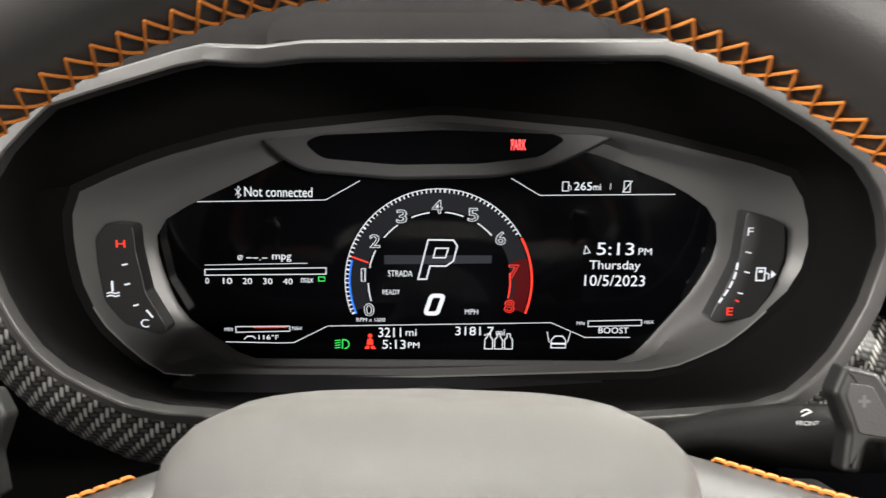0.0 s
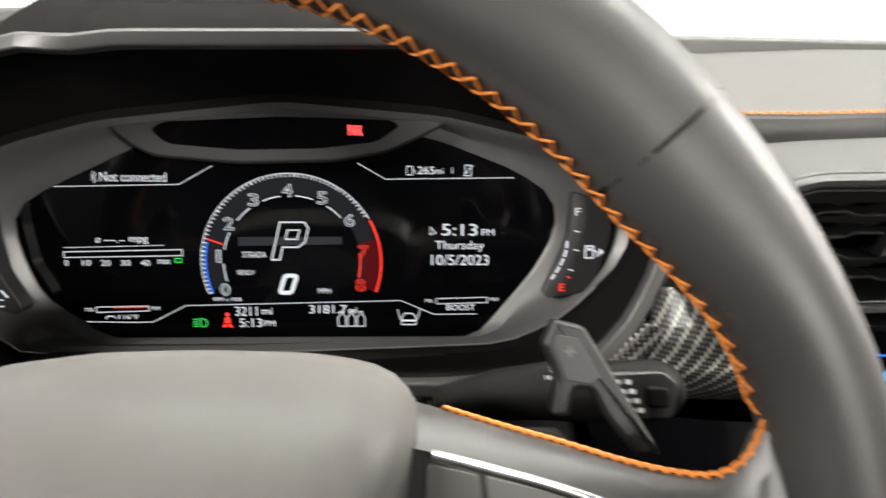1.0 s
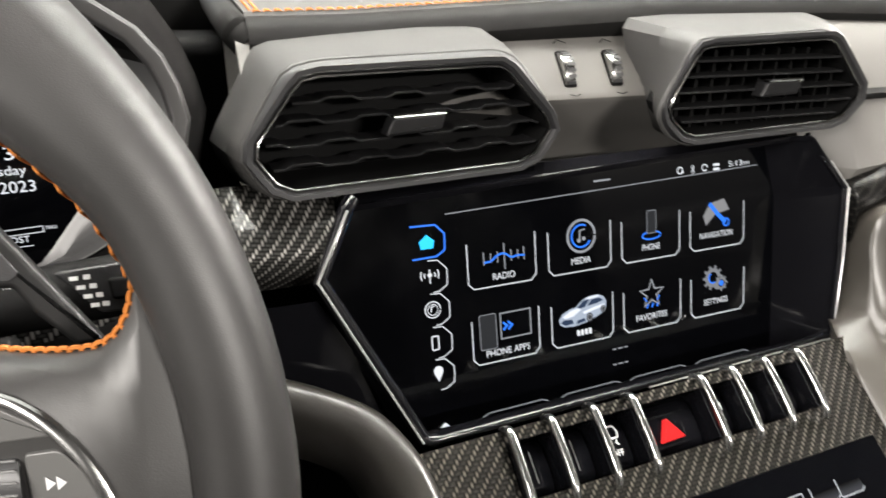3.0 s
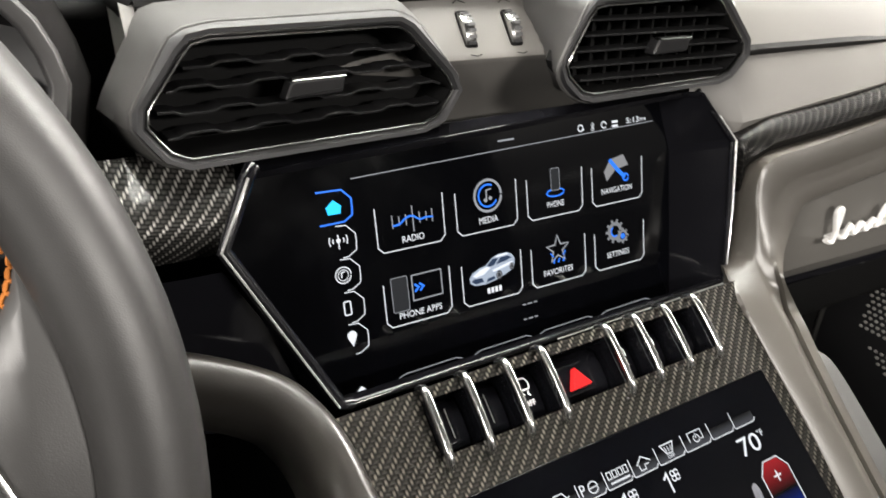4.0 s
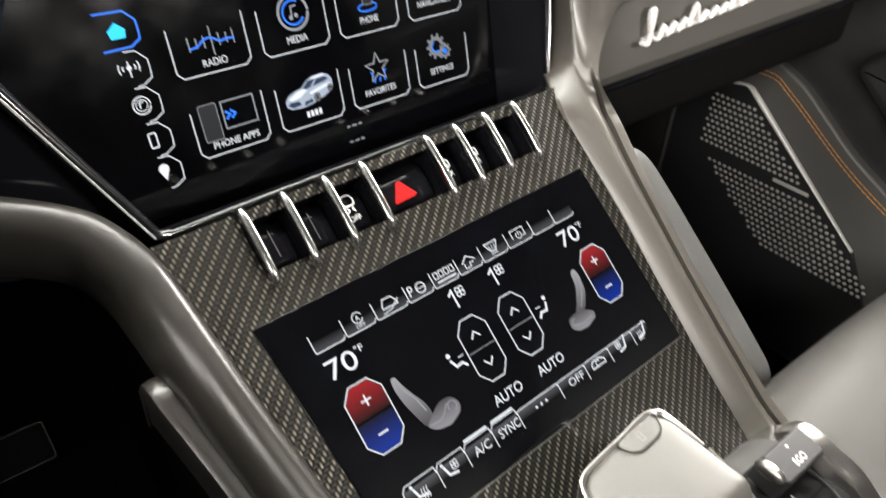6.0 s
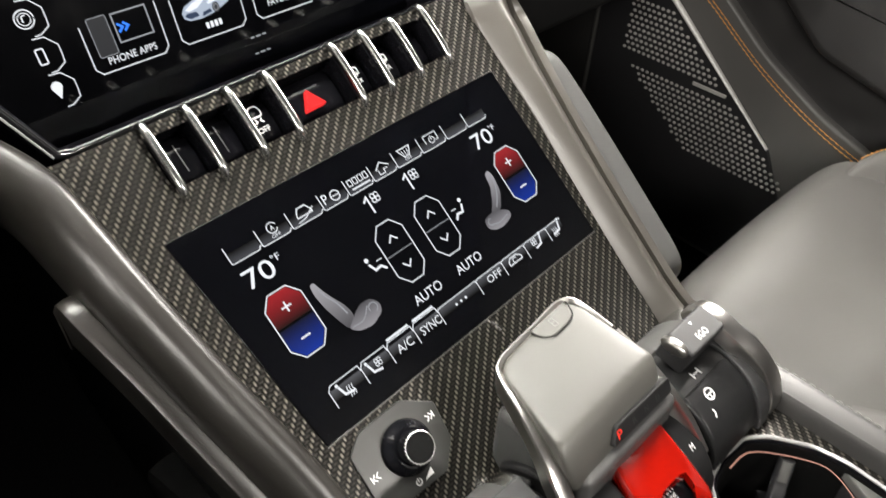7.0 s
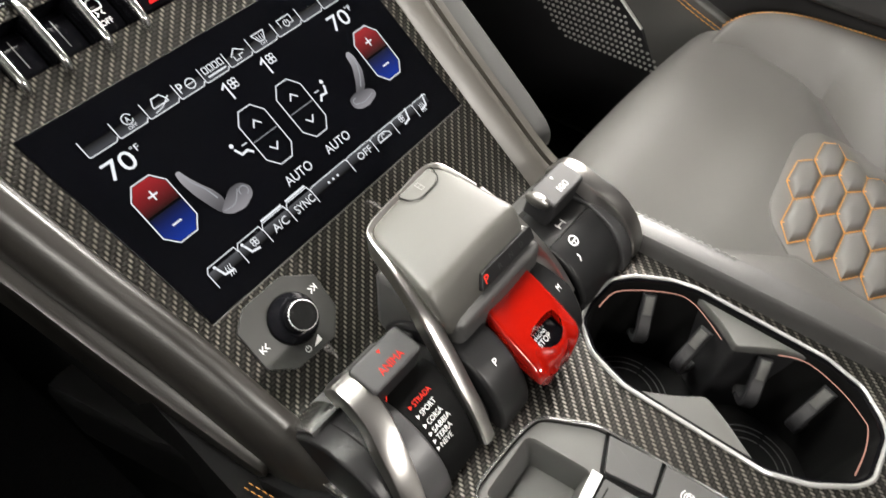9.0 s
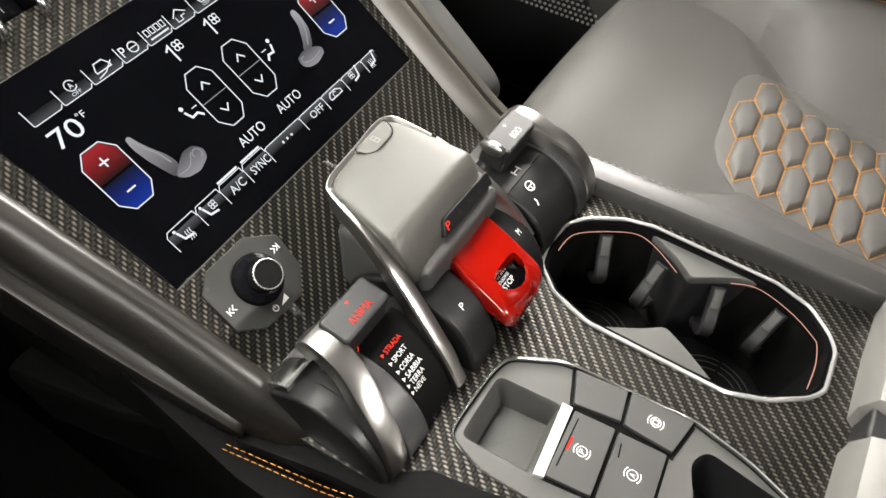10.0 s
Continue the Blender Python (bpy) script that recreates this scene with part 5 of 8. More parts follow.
# ---- centre touchscreen ----
def centre_screen():
    s = thing("touchscreen", SCREEN_AT, "centre touchscreen with lit menu in gloss black frame", "touchscreen")
    outer = [(-66, 52), (-81, 22), (-40, -61), (229, -60), (241, 29), (212, 63)]
    inner = [(-60, 60), (-75, 22), (-36, -77), (208, -79), (211, 25), (201, 64)]
    b = B()
    prism(b, inner, -6, 0)
    part("glass", b, GLASS_BLACK, s, "black display glass", smooth=False)
    b = B()
    k = 6
    o = [p for p in rounded(outer, 4, k)]
    i = [p for p in rounded(inner, 3, k)]

    def swell(pts, h):
        """The frame stands proud at the sides and below, and lies flat along the top."""
        return [(x * MM, y * MM, (h if h < 1 else 0.6 + (h - 0.6) * max(min(1, max(0, (44 - y) / 16)), min(1, max(0, (x - 200) / 12)), min(1, max(0, (-56 - x) / 10)))) * MM) for x, y in pts]
    loft(b, [loop(i, -1), loop(i, 0.6), swell([(x * 0.5 + u * 0.5, y * 0.5 + v * 0.5) for (x, y), (u, v) in zip(i, o)], 11), swell(offset(ccw(o), -1.5) if ccw(o) == o else offset(o, -1.5)[::-1], 26), swell(o, 27), swell([(x, y - 3) for x, y in o], 24), loop([(x, y - 22 if y < -50 else y) for x, y in o], 12), loop(o, -10)], (False, False))
    part("frame", b, GLOSS, s, "gloss black faceted frame")
    # polished rim, thick down one side, with a bright hairline on it
    for line, r in (([(-62, 55, 20), (-66, 51, 24), (-81, 22, 26), (-40, -61, 27), (-34, -63, 27)], 0.0034), ([(-34, -63, 27), (60, -62, 27.5), (228, -60.5, 27.5), (235, -14, 27), (240, 29, 26), (226, 46, 25), (212, 63, 23)], 0.0020)):
        b = B()
        sweep(b, [(x * MM, y * MM, z * MM) for x, y, z in line], circle(r, 12), up=(0, 0, 1))
        part("rim", b, GLOSS_RIM, s, "polished black rim")
    for line in ([(-66, 51.5, 27.2), (-82.5, 22, 29.4), (-41.5, -61.5, 30.4)], [(90, -63, 29), (228.5, -61.5, 29.2), (236.5, -14, 28.6), (242, 29, 27.6), (227.5, 46.5, 26.6)]):
        b = B()
        sweep(b, [(x * MM, y * MM, z * MM) for x, y, z in line], circle(0.0006, 8), up=(0, 0, 1))
        part("chrome_edge", b, EDGE, s, "bright chrome hairline")
    h = 0.5
    cols = ((0.5, 40.4), (48.4, 88.6), (96.2, 137), (145, 186.2))
    for r, y0 in enumerate((-0.2, -41.2)):
        for cidx, (x0, x1) in enumerate(cols):
            b = B()
            ribbon(b, [(x0 + 0.2, y0 + 24), (x0, y0 + 3), (x0 + 3, y0), (x1 - 3, y0), (x1, y0 + 3), (x1 + 0.4, y0 + 26)], 0.55, h)
            part("tile_outline", b, WHITE_UI, s, "thin white tile outline")
    b = B()
    names = (("RADIO", 21.2, 13), ("MEDIA", 69, 12.5), ("PHONE", 116.6, 12.5), ("NAVIGATION", 165, 25)), (("PHONE APPS", 21.2, 26), ("", 69, 10), ("FAVORITES", 116, 22), ("SETTINGS", 164.2, 18.5))
    for r, row in enumerate(names):
        for body, x, wd in row:
            y = 2.6 + 0.022 * x - 41 * r
            if body:
                words(b, body, x - wd / 2, x + wd / 2, y, y + 3.6, h)
            else:
                for q in range(4):
                    ribbon(b, [(x - 4.6 + 2.6 * q, y + 1.8), (x - 2.8 + 2.6 * q, y + 1.8)], 3.2, h)
    words(b, "5:13", 174.7, 185.2, 47.4, 50.8, h)
    words(b, "PM", 186.2, 190.6, 47.6, 49.6, h)
    part_each("menu_label", b, WHITE_UI, s)
    b = B()
    ribbon(b, [(-10, 40.8), (197, 46.6)], 0.5, h)
    ribbon(b, [(79, 48.3), (90, 48.4)], 1.0, h)
    for x0, x1 in ((3.5, 43.8), (52.3, 92.5), (99.1, 140.2), (148, 190)):
        ribbon(b, [(x0, -70.4), (x0 + 4, -68.9), (x1 - 4, -68.6), (x1, -70)], 0.5, h)
    for y in (-49.2, -58.4):
        for x, q in ((89, 2.4), (93, 3.2), (97, 2.4)):
            ribbon(b, [(x - q / 2, y), (x + q / 2, y)], 0.8, h)
    part_each("ruled_line", b, GREY_UI, s, "thin grey line")
    # status signs
    b = B()
    for x in (138.3, 156.5):
        ribbon(b, arc((x, 48.6), 1.9, 0, 320, 12), 0.7, h)
    ribbon(b, [(146.3, 46.6), (148.7, 49.6), (147.5, 51), (147.5, 45.6), (148.7, 47), (146.3, 50)], 0.4, h)
    for yy in (47, 49.6):
        ribbon(b, [(163, yy), (167.6, yy)], 1.5, h)
    patch(b, [(139, 47), (141, 47), (140.2, 49.4)], h)
    part_each("status_sign", b, WHITE_UI, s, "small white sign")
    # side menu
    for q, y in enumerate((28.4, 10.4, -6.8, -24.2, -41.4)):
        b = B()
        ribbon(b, [(-29 if q == 0 else -19, y - 8.4), (-16, y - 8.2), (-11.4, y - 5.5), (-11, y - 1.5), (-11, y + 3), (-15.6, y + 7.8), (-29 if q == 0 else -21, y + 8.2)], 0.9 if q == 0 else 0.5, h)
        part("side_tab", b, BLUE_UI if q == 0 else WHITE_UI, s, "lit blue tab" if q == 0 else "thin white tab")
    b = B()
    patch(b, [(-24, 24.6), (-17.4, 24.6), (-16.6, 28.4), (-20.6, 31.8), (-24.8, 28.4)], h)
    part("home_sign", b, CYAN_UI, s, "lit cyan home sign")
    b = B()
    ribbon(b, [(-20.4, 6.8), (-20.4, 14.2)], 0.6, h)
    patch(b, arc((-20.4, 11.2), 1.2, 0, 330, 10), h + 0.05)
    for q, hh in ((2.6, 2.4), (4.4, 4.6)):
        for f in (-1, 1):
            ribbon(b, [(-20.4 + f * q, 11.2 - hh / 2), (-20.4 + f * (q + 0.5), 11.2), (-20.4 + f * q, 11.2 + hh / 2)], 0.6, h)
    ribbon(b, arc((-20.2, -6.8), 4.2, 0, 350, 20), 0.6, h)
    ribbon(b, arc((-20.2, -6.8), 2.8, 0, 350, 16), 0.4, h)
    ribbon(b, [(-21.2, -8), (-21, -5.4), (-19.2, -5)], 0.6, h)
    ribbon(b, rounded([(-22, -28), (-18.4, -28), (-18.4, -20.8), (-22, -20.8)], 0.8), 0.7, h, True)
    patch(b, arc((-19.8, -39.4), 2.6, -20, 200, 14) + [(-19.8, -45.4)], h)
    patch(b, [(-21.2, -70.4), (-16, -70.4), (-18.4, -68)], h)
    part_each("side_sign", b, WHITE_UI, s, "white side menu sign")
    # tile pictures
    b = B()
    for q, (x, hh) in enumerate(((10, 7), (14, 5), (18, 6), (22, 14), (26, 6), (30, 5), (33.6, 7))):
        ribbon(b, [(x, 15 - hh / 2), (x, 15 + hh / 2)], 0.6, h)
    part("radio_sign", b, GREY_UI, s, "pale bars of the radio tile")
    b = B()
    ribbon(b, curve([(10, 13), (14, 13.4), (18, 16), (22, 16.4), (26, 14), (30, 14.4), (34, 14)], 4), 1.0, h + 0.1)
    part("radio_wave", b, BLUE_UI, s, "blue wave")
    b = B()
    ribbon(b, arc((69.7, 19.4), 8.8, 0, 355, 28), 1.4, h)
    ribbon(b, [(68.6, 17), (68.8, 22.4), (72, 23)], 0.8, h)
    patch(b, arc((68, 17), 1.2, 0, 330, 8), h)
    patch(b, arc((71.2, 17.8), 1.2, 0, 330, 8), h)
    part("media_sign", b, GREY_UI, s, "grey round media sign")
    b = B()
    ribbon(b, arc((69.7, 19.4), 6.2, 60, 330, 22), 1.0, h)
    ribbon(b, [(117 + 6.4 * math.cos(radians(q)), 13.6 + 2.2 * math.sin(radians(q))) for q in range(0, 356, 12)], 0.9, h)
    part_each("blue_ring", b, BLUE_UI, s, "blue ring")
    b = B()
    patch(b, rounded([(113.8, 15), (120.2, 15), (120.2, 28), (113.8, 28)], 1), h + 0.15)
    patch(b, rounded([(5, -33.6), (14.6, -33.6), (14.6, -14.6), (5, -14.6)], 1.2), h + 0.15)
    part_each("phone_body", b, lit("slate pixels", (0.030, 0.032, 0.036), 0.6), s, "dark grey phone pictures")
    b = B()
    ribbon(b, rounded([(113.8, 15), (120.2, 15), (120.2, 28), (113.8, 28)], 1), 0.35, h + 0.2, True)
    ribbon(b, rounded([(5, -33.6), (14.6, -33.6), (14.6, -14.6), (5, -14.6)], 1.2), 0.35, h + 0.2, True)
    ribbon(b, [(17.4, -29.4), (35.4, -29.4), (35.4, -15.4), (17.4, -15.4)], 0.7, h, True)
    part_each("phone_outline", b, GREY_UI, s, "pale outline")
    b = B()
    for x in (18.6, 21.6):
        ribbon(b, [(x, -20.4), (x + 2.4, -22.4), (x, -24.6)], 1.2, h + 0.25)
    part("link_sign", b, BLUE_UI, s, "blue link sign")
    b = B()
    patch(b, [(157, 14), (164, 20), (175, 22), (171, 29), (160, 27), (155, 20)], h)
    part("map_sign", b, lit("map pixels", (0.34, 0.34, 0.35), 0.6), s, "pale folded map")
    b = B()
    ribbon(b, [(159.6, 27), (166, 20), (172, 14.6)], 2.6, h + 0.15)
    ribbon(b, arc((172.4, 14.6), 2.2, 0, 350, 12), 1.0, h + 0.15)
    part("route_sign", b, BLUE_UI, s, "blue route")
    # car picture, three-quarter view
    b = B()
    patch(b, [(53.2, -25.4), (55.4, -22.6), (60.6, -20.6), (64.4, -20.0), (68.6, -16.6), (73, -15.2), (79, -15.0), (82.6, -16.6), (84.4, -19.4), (84.2, -23.2), (82.6, -25.6), (77.2, -27.8), (70.4, -29.8), (63, -30.8), (56.4, -30.2), (53.6, -28.4)], h)
    part("car_picture", b, lit("car pixels", (0.40, 0.46, 0.56), 0.8), s, "small pale blue car picture")
    b = B()
    patch(b, [(55.2, -24.4), (60.8, -21.6), (65.0, -20.8), (67.6, -21.8), (62.6, -24.8), (57.4, -25.6)], h + 0.12)
    patch(b, [(69.6, -16.2), (73.4, -15.4), (78.6, -15.3), (80.6, -16.2), (74, -16.6)], h + 0.12)
    patch(b, [(68.6, -23.4), (76, -21.8), (83, -20.8), (82.6, -22.2), (75.4, -23.6), (69.4, -24.8)], h + 0.12)
    part_each("car_highlight", b, lit("bright car pixels", (0.85, 0.9, 1.0), 0.8), s, "white highlight of the car picture")
    b = B()
    patch(b, [(65.0, -20.4), (69.0, -17.0), (73.4, -17.0), (70.0, -20.8), (67.4, -21.2)], h + 0.14)
    patch(b, [(71.4, -20.6), (74.4, -17.2), (79.4, -16.9), (82.4, -18.6), (78.6, -19.8)], h + 0.14)
    patch(b, [(54.2, -27.4), (56.0, -26.2), (61.4, -26.6), (62.4, -29.0), (57.0, -29.4)], h + 0.14)
    patch(b, [(64.0, -29.9), (70.2, -28.9), (69.6, -27.0), (65.0, -27.8)], h + 0.14)
    part_each("car_window", b, lit("dark car pixels", (0.035, 0.06, 0.12), 0.6), s, "dark window of the car picture")
    for x, y, rr in ((73.0, -27.2, 2.7), (82.0, -23.8, 2.2)):
        b = B()
        patch(b, [(x + rr * 0.8 * math.cos(radians(q)), y + rr * math.sin(radians(q))) for q in range(0, 360, 24)], h + 0.2)
        part("car_wheel", b, DIM_UI, s, "dark car wheel")
        b = B()
        ribbon(b, [(x + rr * 0.5 * math.cos(radians(q)), y + rr * 0.62 * math.sin(radians(q))) for q in range(0, 360, 30)], 0.4, h + 0.25, True)
        part("car_wheel_rim", b, GREY_UI, s, "pale wheel rim")
    b = B()
    star = []
    for q in range(10):
        a = radians(90 + 36 * q)
        rr = 8.6 if q % 2 == 0 else 3.6
        star.append((116.2 + rr * math.cos(a), -20.8 + rr * math.sin(a)))
    ribbon(b, star, 0.9, h, True)
    part("star_sign", b, GREY_UI, s, "pale star")
    b = B()
    for q in range(3):
        ribbon(b, [(112.6 + 3.6 * q, -29), (113.6 + 3.6 * q, -26.4)], 1.0, h)
    ribbon(b, [(110.6, -22.4), (112.6, -25)], 0.8, h + 0.1)
    ribbon(b, [(121.8, -22.4), (119.8, -25)], 0.8, h + 0.1)
    part("star_foot", b, BLUE_UI, s, "blue strokes")
    b = B()
    for gx, gy, rr, teeth in ((162, -18.4, 6.6, 10), (168.4, -22.6, 4.4, 8)):
        ribbon(b, arc((gx, gy), rr * 0.72, 0, 350, 20), rr * 0.35, h)
        for q in range(teeth):
            a = 2 * math.pi * q / teeth
            ribbon(b, [(gx + r2 * math.cos(a), gy + r2 * math.sin(a)) for r2 in (rr * 0.85, rr * 1.15)], rr * 0.26, h)
    part("gear_sign", b, lit("gear pixels", (0.28, 0.29, 0.31), 0.6), s, "grey cogs")
    b = B()
    ribbon(b, arc((162, -18.4), 3.2, 120, 300, 12), 0.9, h + 0.1)
    patch(b, arc((168.4, -22.6), 1.8, 0, 330, 10), h + 0.1)
    part("gear_blue", b, BLUE_UI, s, "blue cog hubs")
    return s


centre_screen()


# ---- centre stack: carbon plate, climate screen, switches ----
def stack_plate():
    p = thing("centre_stack", STACK_AT, "sloping carbon-fibre centre stack plate", "centre console")
    outer = [(-50, 177), (-42, 150), (-30, 60), (-20, -10), (-14, -80), (238, -80), (240, 0), (238, 90), (236, 150), (237, 177)]
    slot = rounded([(5.4, 146), (10, 143.5), (184, 144), (190, 146.5), (190, 169), (184, 171.5), (10, 171), (5.4, 168.5)], 3, 3)
    well = rounded([(-13.5, 123), (215.4, 122.4), (217.4, 0), (-2.6, 0)], 1, 2)
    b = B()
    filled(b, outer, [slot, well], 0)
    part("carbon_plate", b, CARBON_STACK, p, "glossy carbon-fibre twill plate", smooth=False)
    b = B()
    wall(b, slot, -16, 0)
    filled(b, slot, [], -16)
    part("switch_slot", b, GLOSS, p, "gloss black switch slot", smooth=False)
    b = B()
    wall(b, outer, -30, 0)
    part("edge", b, SOFT_BLACK, p, smooth=False)
    return p


stack_plate()


def toggle(x):
    t = thing("toggle_switch", STACK_AT @ Matrix.Translation((x * MM, 0, 0)), "polished chrome toggle bar over a black switch", "toggle switch", "row of chrome toggles")
    b = B()
    line = [(0, 0.1772, -0.001), (0, 0.1765, 0.0035), (0, 0.1735, 0.0065), (0, 0.157, 0.0072), (0, 0.1425, 0.0060), (0, 0.1385, 0.0025), (0, 0.1378, -0.002)]
    sweep(b, curve(line, 4), circle(0.0023, 12, 0.0023), up=(1, 0, 0))
    part("bar", b, TOGGLE, t, "polished chrome bar")
    b = B()
    prism(b, rounded([(-1.5, 144), (1.5, 144), (1.5, 171), (-1.5, 171)], 1), -16, 3.5, 0.6)
    part("web", b, GLOSS, t, "black web below the bar")


for x in (7.2, 29.8, 53.4, 76.2, 120.2, 141.4, 164.2, 188.0):
    toggle(x)


def rocker(x0, x1, sign, lab):
    t = thing("console_button", STACK_AT, lab, "button", "buttons between the toggles")
    b = B()
    loft(b, [[(x * MM, y * MM, z * MM) for y, z in ((145, -15), (145, -10), (149, -8), (158, -7.4), (166, -8.6), (170, -12), (170, -15))] for x in (x0, x0 + 0.5, x1 - 0.5, x1)])
    part("key", b, GLOSS, t, "gloss black key")
    c = (x0 + x1) / 2
    b = B()
    if sign == "hazard":
        prism(b, rounded([(c - 7.6, 150.4), (c + 6.4, 150.8), (c - 1.0, 162.0)], 1.2), -7.5, -3.6, 0.6)
        part("triangle", b, HAZARD_UI, t, "lit red hazard triangle")
    elif sign:
        z = -6.6
        if sign == "slip":
            ribbon(b, rounded([(c - 3, 160), (c + 3, 160), (c + 3.6, 163), (c + 2, 166), (c - 2, 166), (c - 3.6, 163)], 1), 0.7, z, True)
            ribbon(b, [(c - 2, 159), (c - 1, 157.6), (c - 2.4, 156.4)], 0.6, z)
            ribbon(b, [(c + 2, 159), (c + 1, 157.6), (c + 2.4, 156.4)], 0.6, z)
            words(b, "OFF", c - 3.4, c + 3.4, 151, 154, z)
        else:
            ribbon(b, [(c - 3.6, 158.4), (c - 3.6, 162), (c, 163.8), (c + 3.6, 162), (c + 3.6, 158.4)], 0.6, z, True)
            for q in (-1.8, 0, 1.8):
                ribbon(b, curve([(c + q, 157), (c + q + 0.6, 159), (c + q - 0.6, 160.6), (c + q, 162.4)], 3), 0.5, z)
            words(b, "MAX" if sign == "front" else "REAR", c - 3.6, c + 3.6, 152.6, 155.4, z)
        part("sign", b, PRINT, t, "pale printed sign")
    else:
        ribbon(b, [(c, 150), (c, 165)], 0.5, -6.6)
        part("joint", b, SILVER, t, "thin bright joint")


rocker(10.5, 26.5, "", "blank gloss black console button")
rocker(33, 50, "", "blank gloss black console button")
rocker(56.8, 73, "slip", "black stability control button with pale sign")
rocker(80, 116.4, "hazard", "black hazard button with lit red triangle")
rocker(123.6, 138, "front", "black front defrost button with pale sign")
rocker(145, 160.6, "rear", "black rear defrost button with pale sign")
rocker(167.8, 184.4, "", "blank gloss black console button")


def octagon(cx, cy, w, hh, cut):
    return [(cx - w / 2 + cut, cy - hh / 2), (cx + w / 2 - cut, cy - hh / 2), (cx + w / 2, cy - hh / 2 + cut * 1.2), (cx + w / 2, cy + hh / 2 - cut * 1.2), (cx + w / 2 - cut, cy + hh / 2), (cx - w / 2 + cut, cy + hh / 2), (cx - w / 2, cy + hh / 2 - cut * 1.2), (cx - w / 2, cy - hh / 2 + cut * 1.2)]


def fan(b, x, y, r, h):
    for q in range(4):
        a = radians(45 + 90 * q)
        ribbon(b, arc((x + r * 0.55 * math.cos(a), y + r * 0.55 * math.sin(a)), r * 0.42, 0, 340, 10), r * 0.2, h)


def climate_screen():
    s = thing("climate_screen", STACK_AT, "lower climate touchscreen showing 70 degrees on both sides", "touchscreen")
    b = B()
    prism(b, rounded([(-13.3, 122.8), (215.2, 122.2), (217.2, 0.2), (-2.4, 0.2)], 1.5, 2), -4, 0.8, 0.4)
    part("glass", b, GLASS_BLACK, s, "black display glass")
    b = B()
    ribbon(b, [(217.6, -0.1), (100, -0.3), (-2.8, -0.2)], 0.6, 0.6)
    part("glass_edge", b, GREY_PLASTIC, s, "thin grey glass edge")
    h = 1.2
    glow_low = fade("key pixels fading up", (0.05, 0.052, 0.06), (0.0, 0.0, 0.0), 0.9)
    glow_high = fade("key pixels fading down", (0.0, 0.0, 0.0), (0.07, 0.072, 0.08), 0.9)
    # top row of keys, open at the top
    tops = (8, 26, 44.5, 64.8, 82.2, 99.8, 117.4, 137, 157, 175, 192.4)
    for x0, x1 in zip(tops, tops[1:]):
        b = B()
        ribbon(b, [(x0, 108), (x0, 99.2), (x0 + 0.8, 98.6), (x1 - 2.4, 98.6), (x1 - 0.6, 100.4)], 0.5, h)
        part("key_outline", b, WHITE_UI, s, "thin white key outline")
    for x0, x1 in zip(tops, tops[1:]):
        b = B()
        patch(b, [(x0 + 0.5, 99.2), (x1 - 1, 99.2), (x1 - 1, 104.5), (x0 + 0.5, 104.5)], h - 0.2)
        part("key_glow", b, glow_low, s, "dim grey key face")
    bots = (12.5, 33, 51, 69.6, 88.2, 119.4, 141.2, 161.8, 183, 197.4)
    for x0, x1 in zip(bots, bots[1:]):
        b = B()
        ribbon(b, [(x0, 12), (x0, 21), (x0 + 2, 23.4 if x0 < 80 else 21.4), (x1 - 0.8, 23.4 if x0 < 80 else 21.4), (x1 - 0.4, 20)], 0.5, h)
        part("key_outline", b, WHITE_UI, s, "thin white key outline")
    for x0, x1 in zip(bots, bots[1:]):
        b = B()
        patch(b, [(x0 + 0.6, 15.5), (x1 - 0.8, 15.5), (x1 - 0.8, 21), (x0 + 0.6, 21)], h - 0.2)
        part("key_glow", b, glow_high, s, "dim grey key face")
    b = B()
    ribbon(b, [(53, 24.6), (68.4, 24.6)], 1.2, h)
    ribbon(b, [(71.6, 24.6), (87, 24.6)], 1.2, h)
    ribbon(b, [(85, 101), (97.6, 101)], 0.9, h)
    part_each("active_bar", b, WHITE_UI, s, "white bar over a lit key")
    b = B()
    for body, x0, x1, y0, y1 in (("70", 8.4, 24.9, 83.6, 93.4), ("°F", 25.6, 30.4, 89.8, 93.4), ("70", 171, 187, 83.6, 93.4), ("°F", 187.6, 192, 89.8, 93.4), 
                                 ("AUTO", 79.6, 99.5, 29.2, 34.8), ("AUTO", 112.5, 132.2, 29.2, 34.8), ("A/C", 55.6, 66.4, 14.4, 19.2), ("SYNC", 73, 87.2, 14.4, 19.2), ("OFF", 126.6, 138.4, 14.8, 19.2), ("P", 66.6, 69.6, 101.2, 106.6), ("OFF", 32.4, 37.6, 99.8, 101.6), ("OFF", 124.2, 129.0, 99.9, 101.6)):
        words(b, body, x0, x1, y0, y1, h)
    for x in (88.6, 117.6):
        ribbon(b, [(x - 2.4, 91.6), (x + 0.6, 94), (x + 0.6, 84.2)], 1.1, h)
    for x in (100.6, 104.4, 108.2):
        patch(b, arc((x, 17.2), 0.8, 0, 330, 10), h)
    part_each("readout", b, WHITE_UI, s)
    b = B()
    fan(b, 94.2, 91.6, 3.2, h)
    fan(b, 123.2, 91.6, 3.2, h)
    ribbon(b, arc((35, 105), 2.8, 20, 340, 14), 0.5, h)
    words(b, "A", 33.9, 36.1, 103.6, 106.4, h)
    ribbon(b, arc((74.4, 103.4), 2.8, 0, 350, 14), 0.6, h)
    ribbon(b, [(71.8, 103.4), (77, 103.4)], 0.5, h)
    ribbon(b, [(49.6, 103.6), (51.4, 107.0), (56.4, 107.0), (58.6, 103.6), (58.6, 102.2), (49.6, 102.2)], 0.6, h, True)
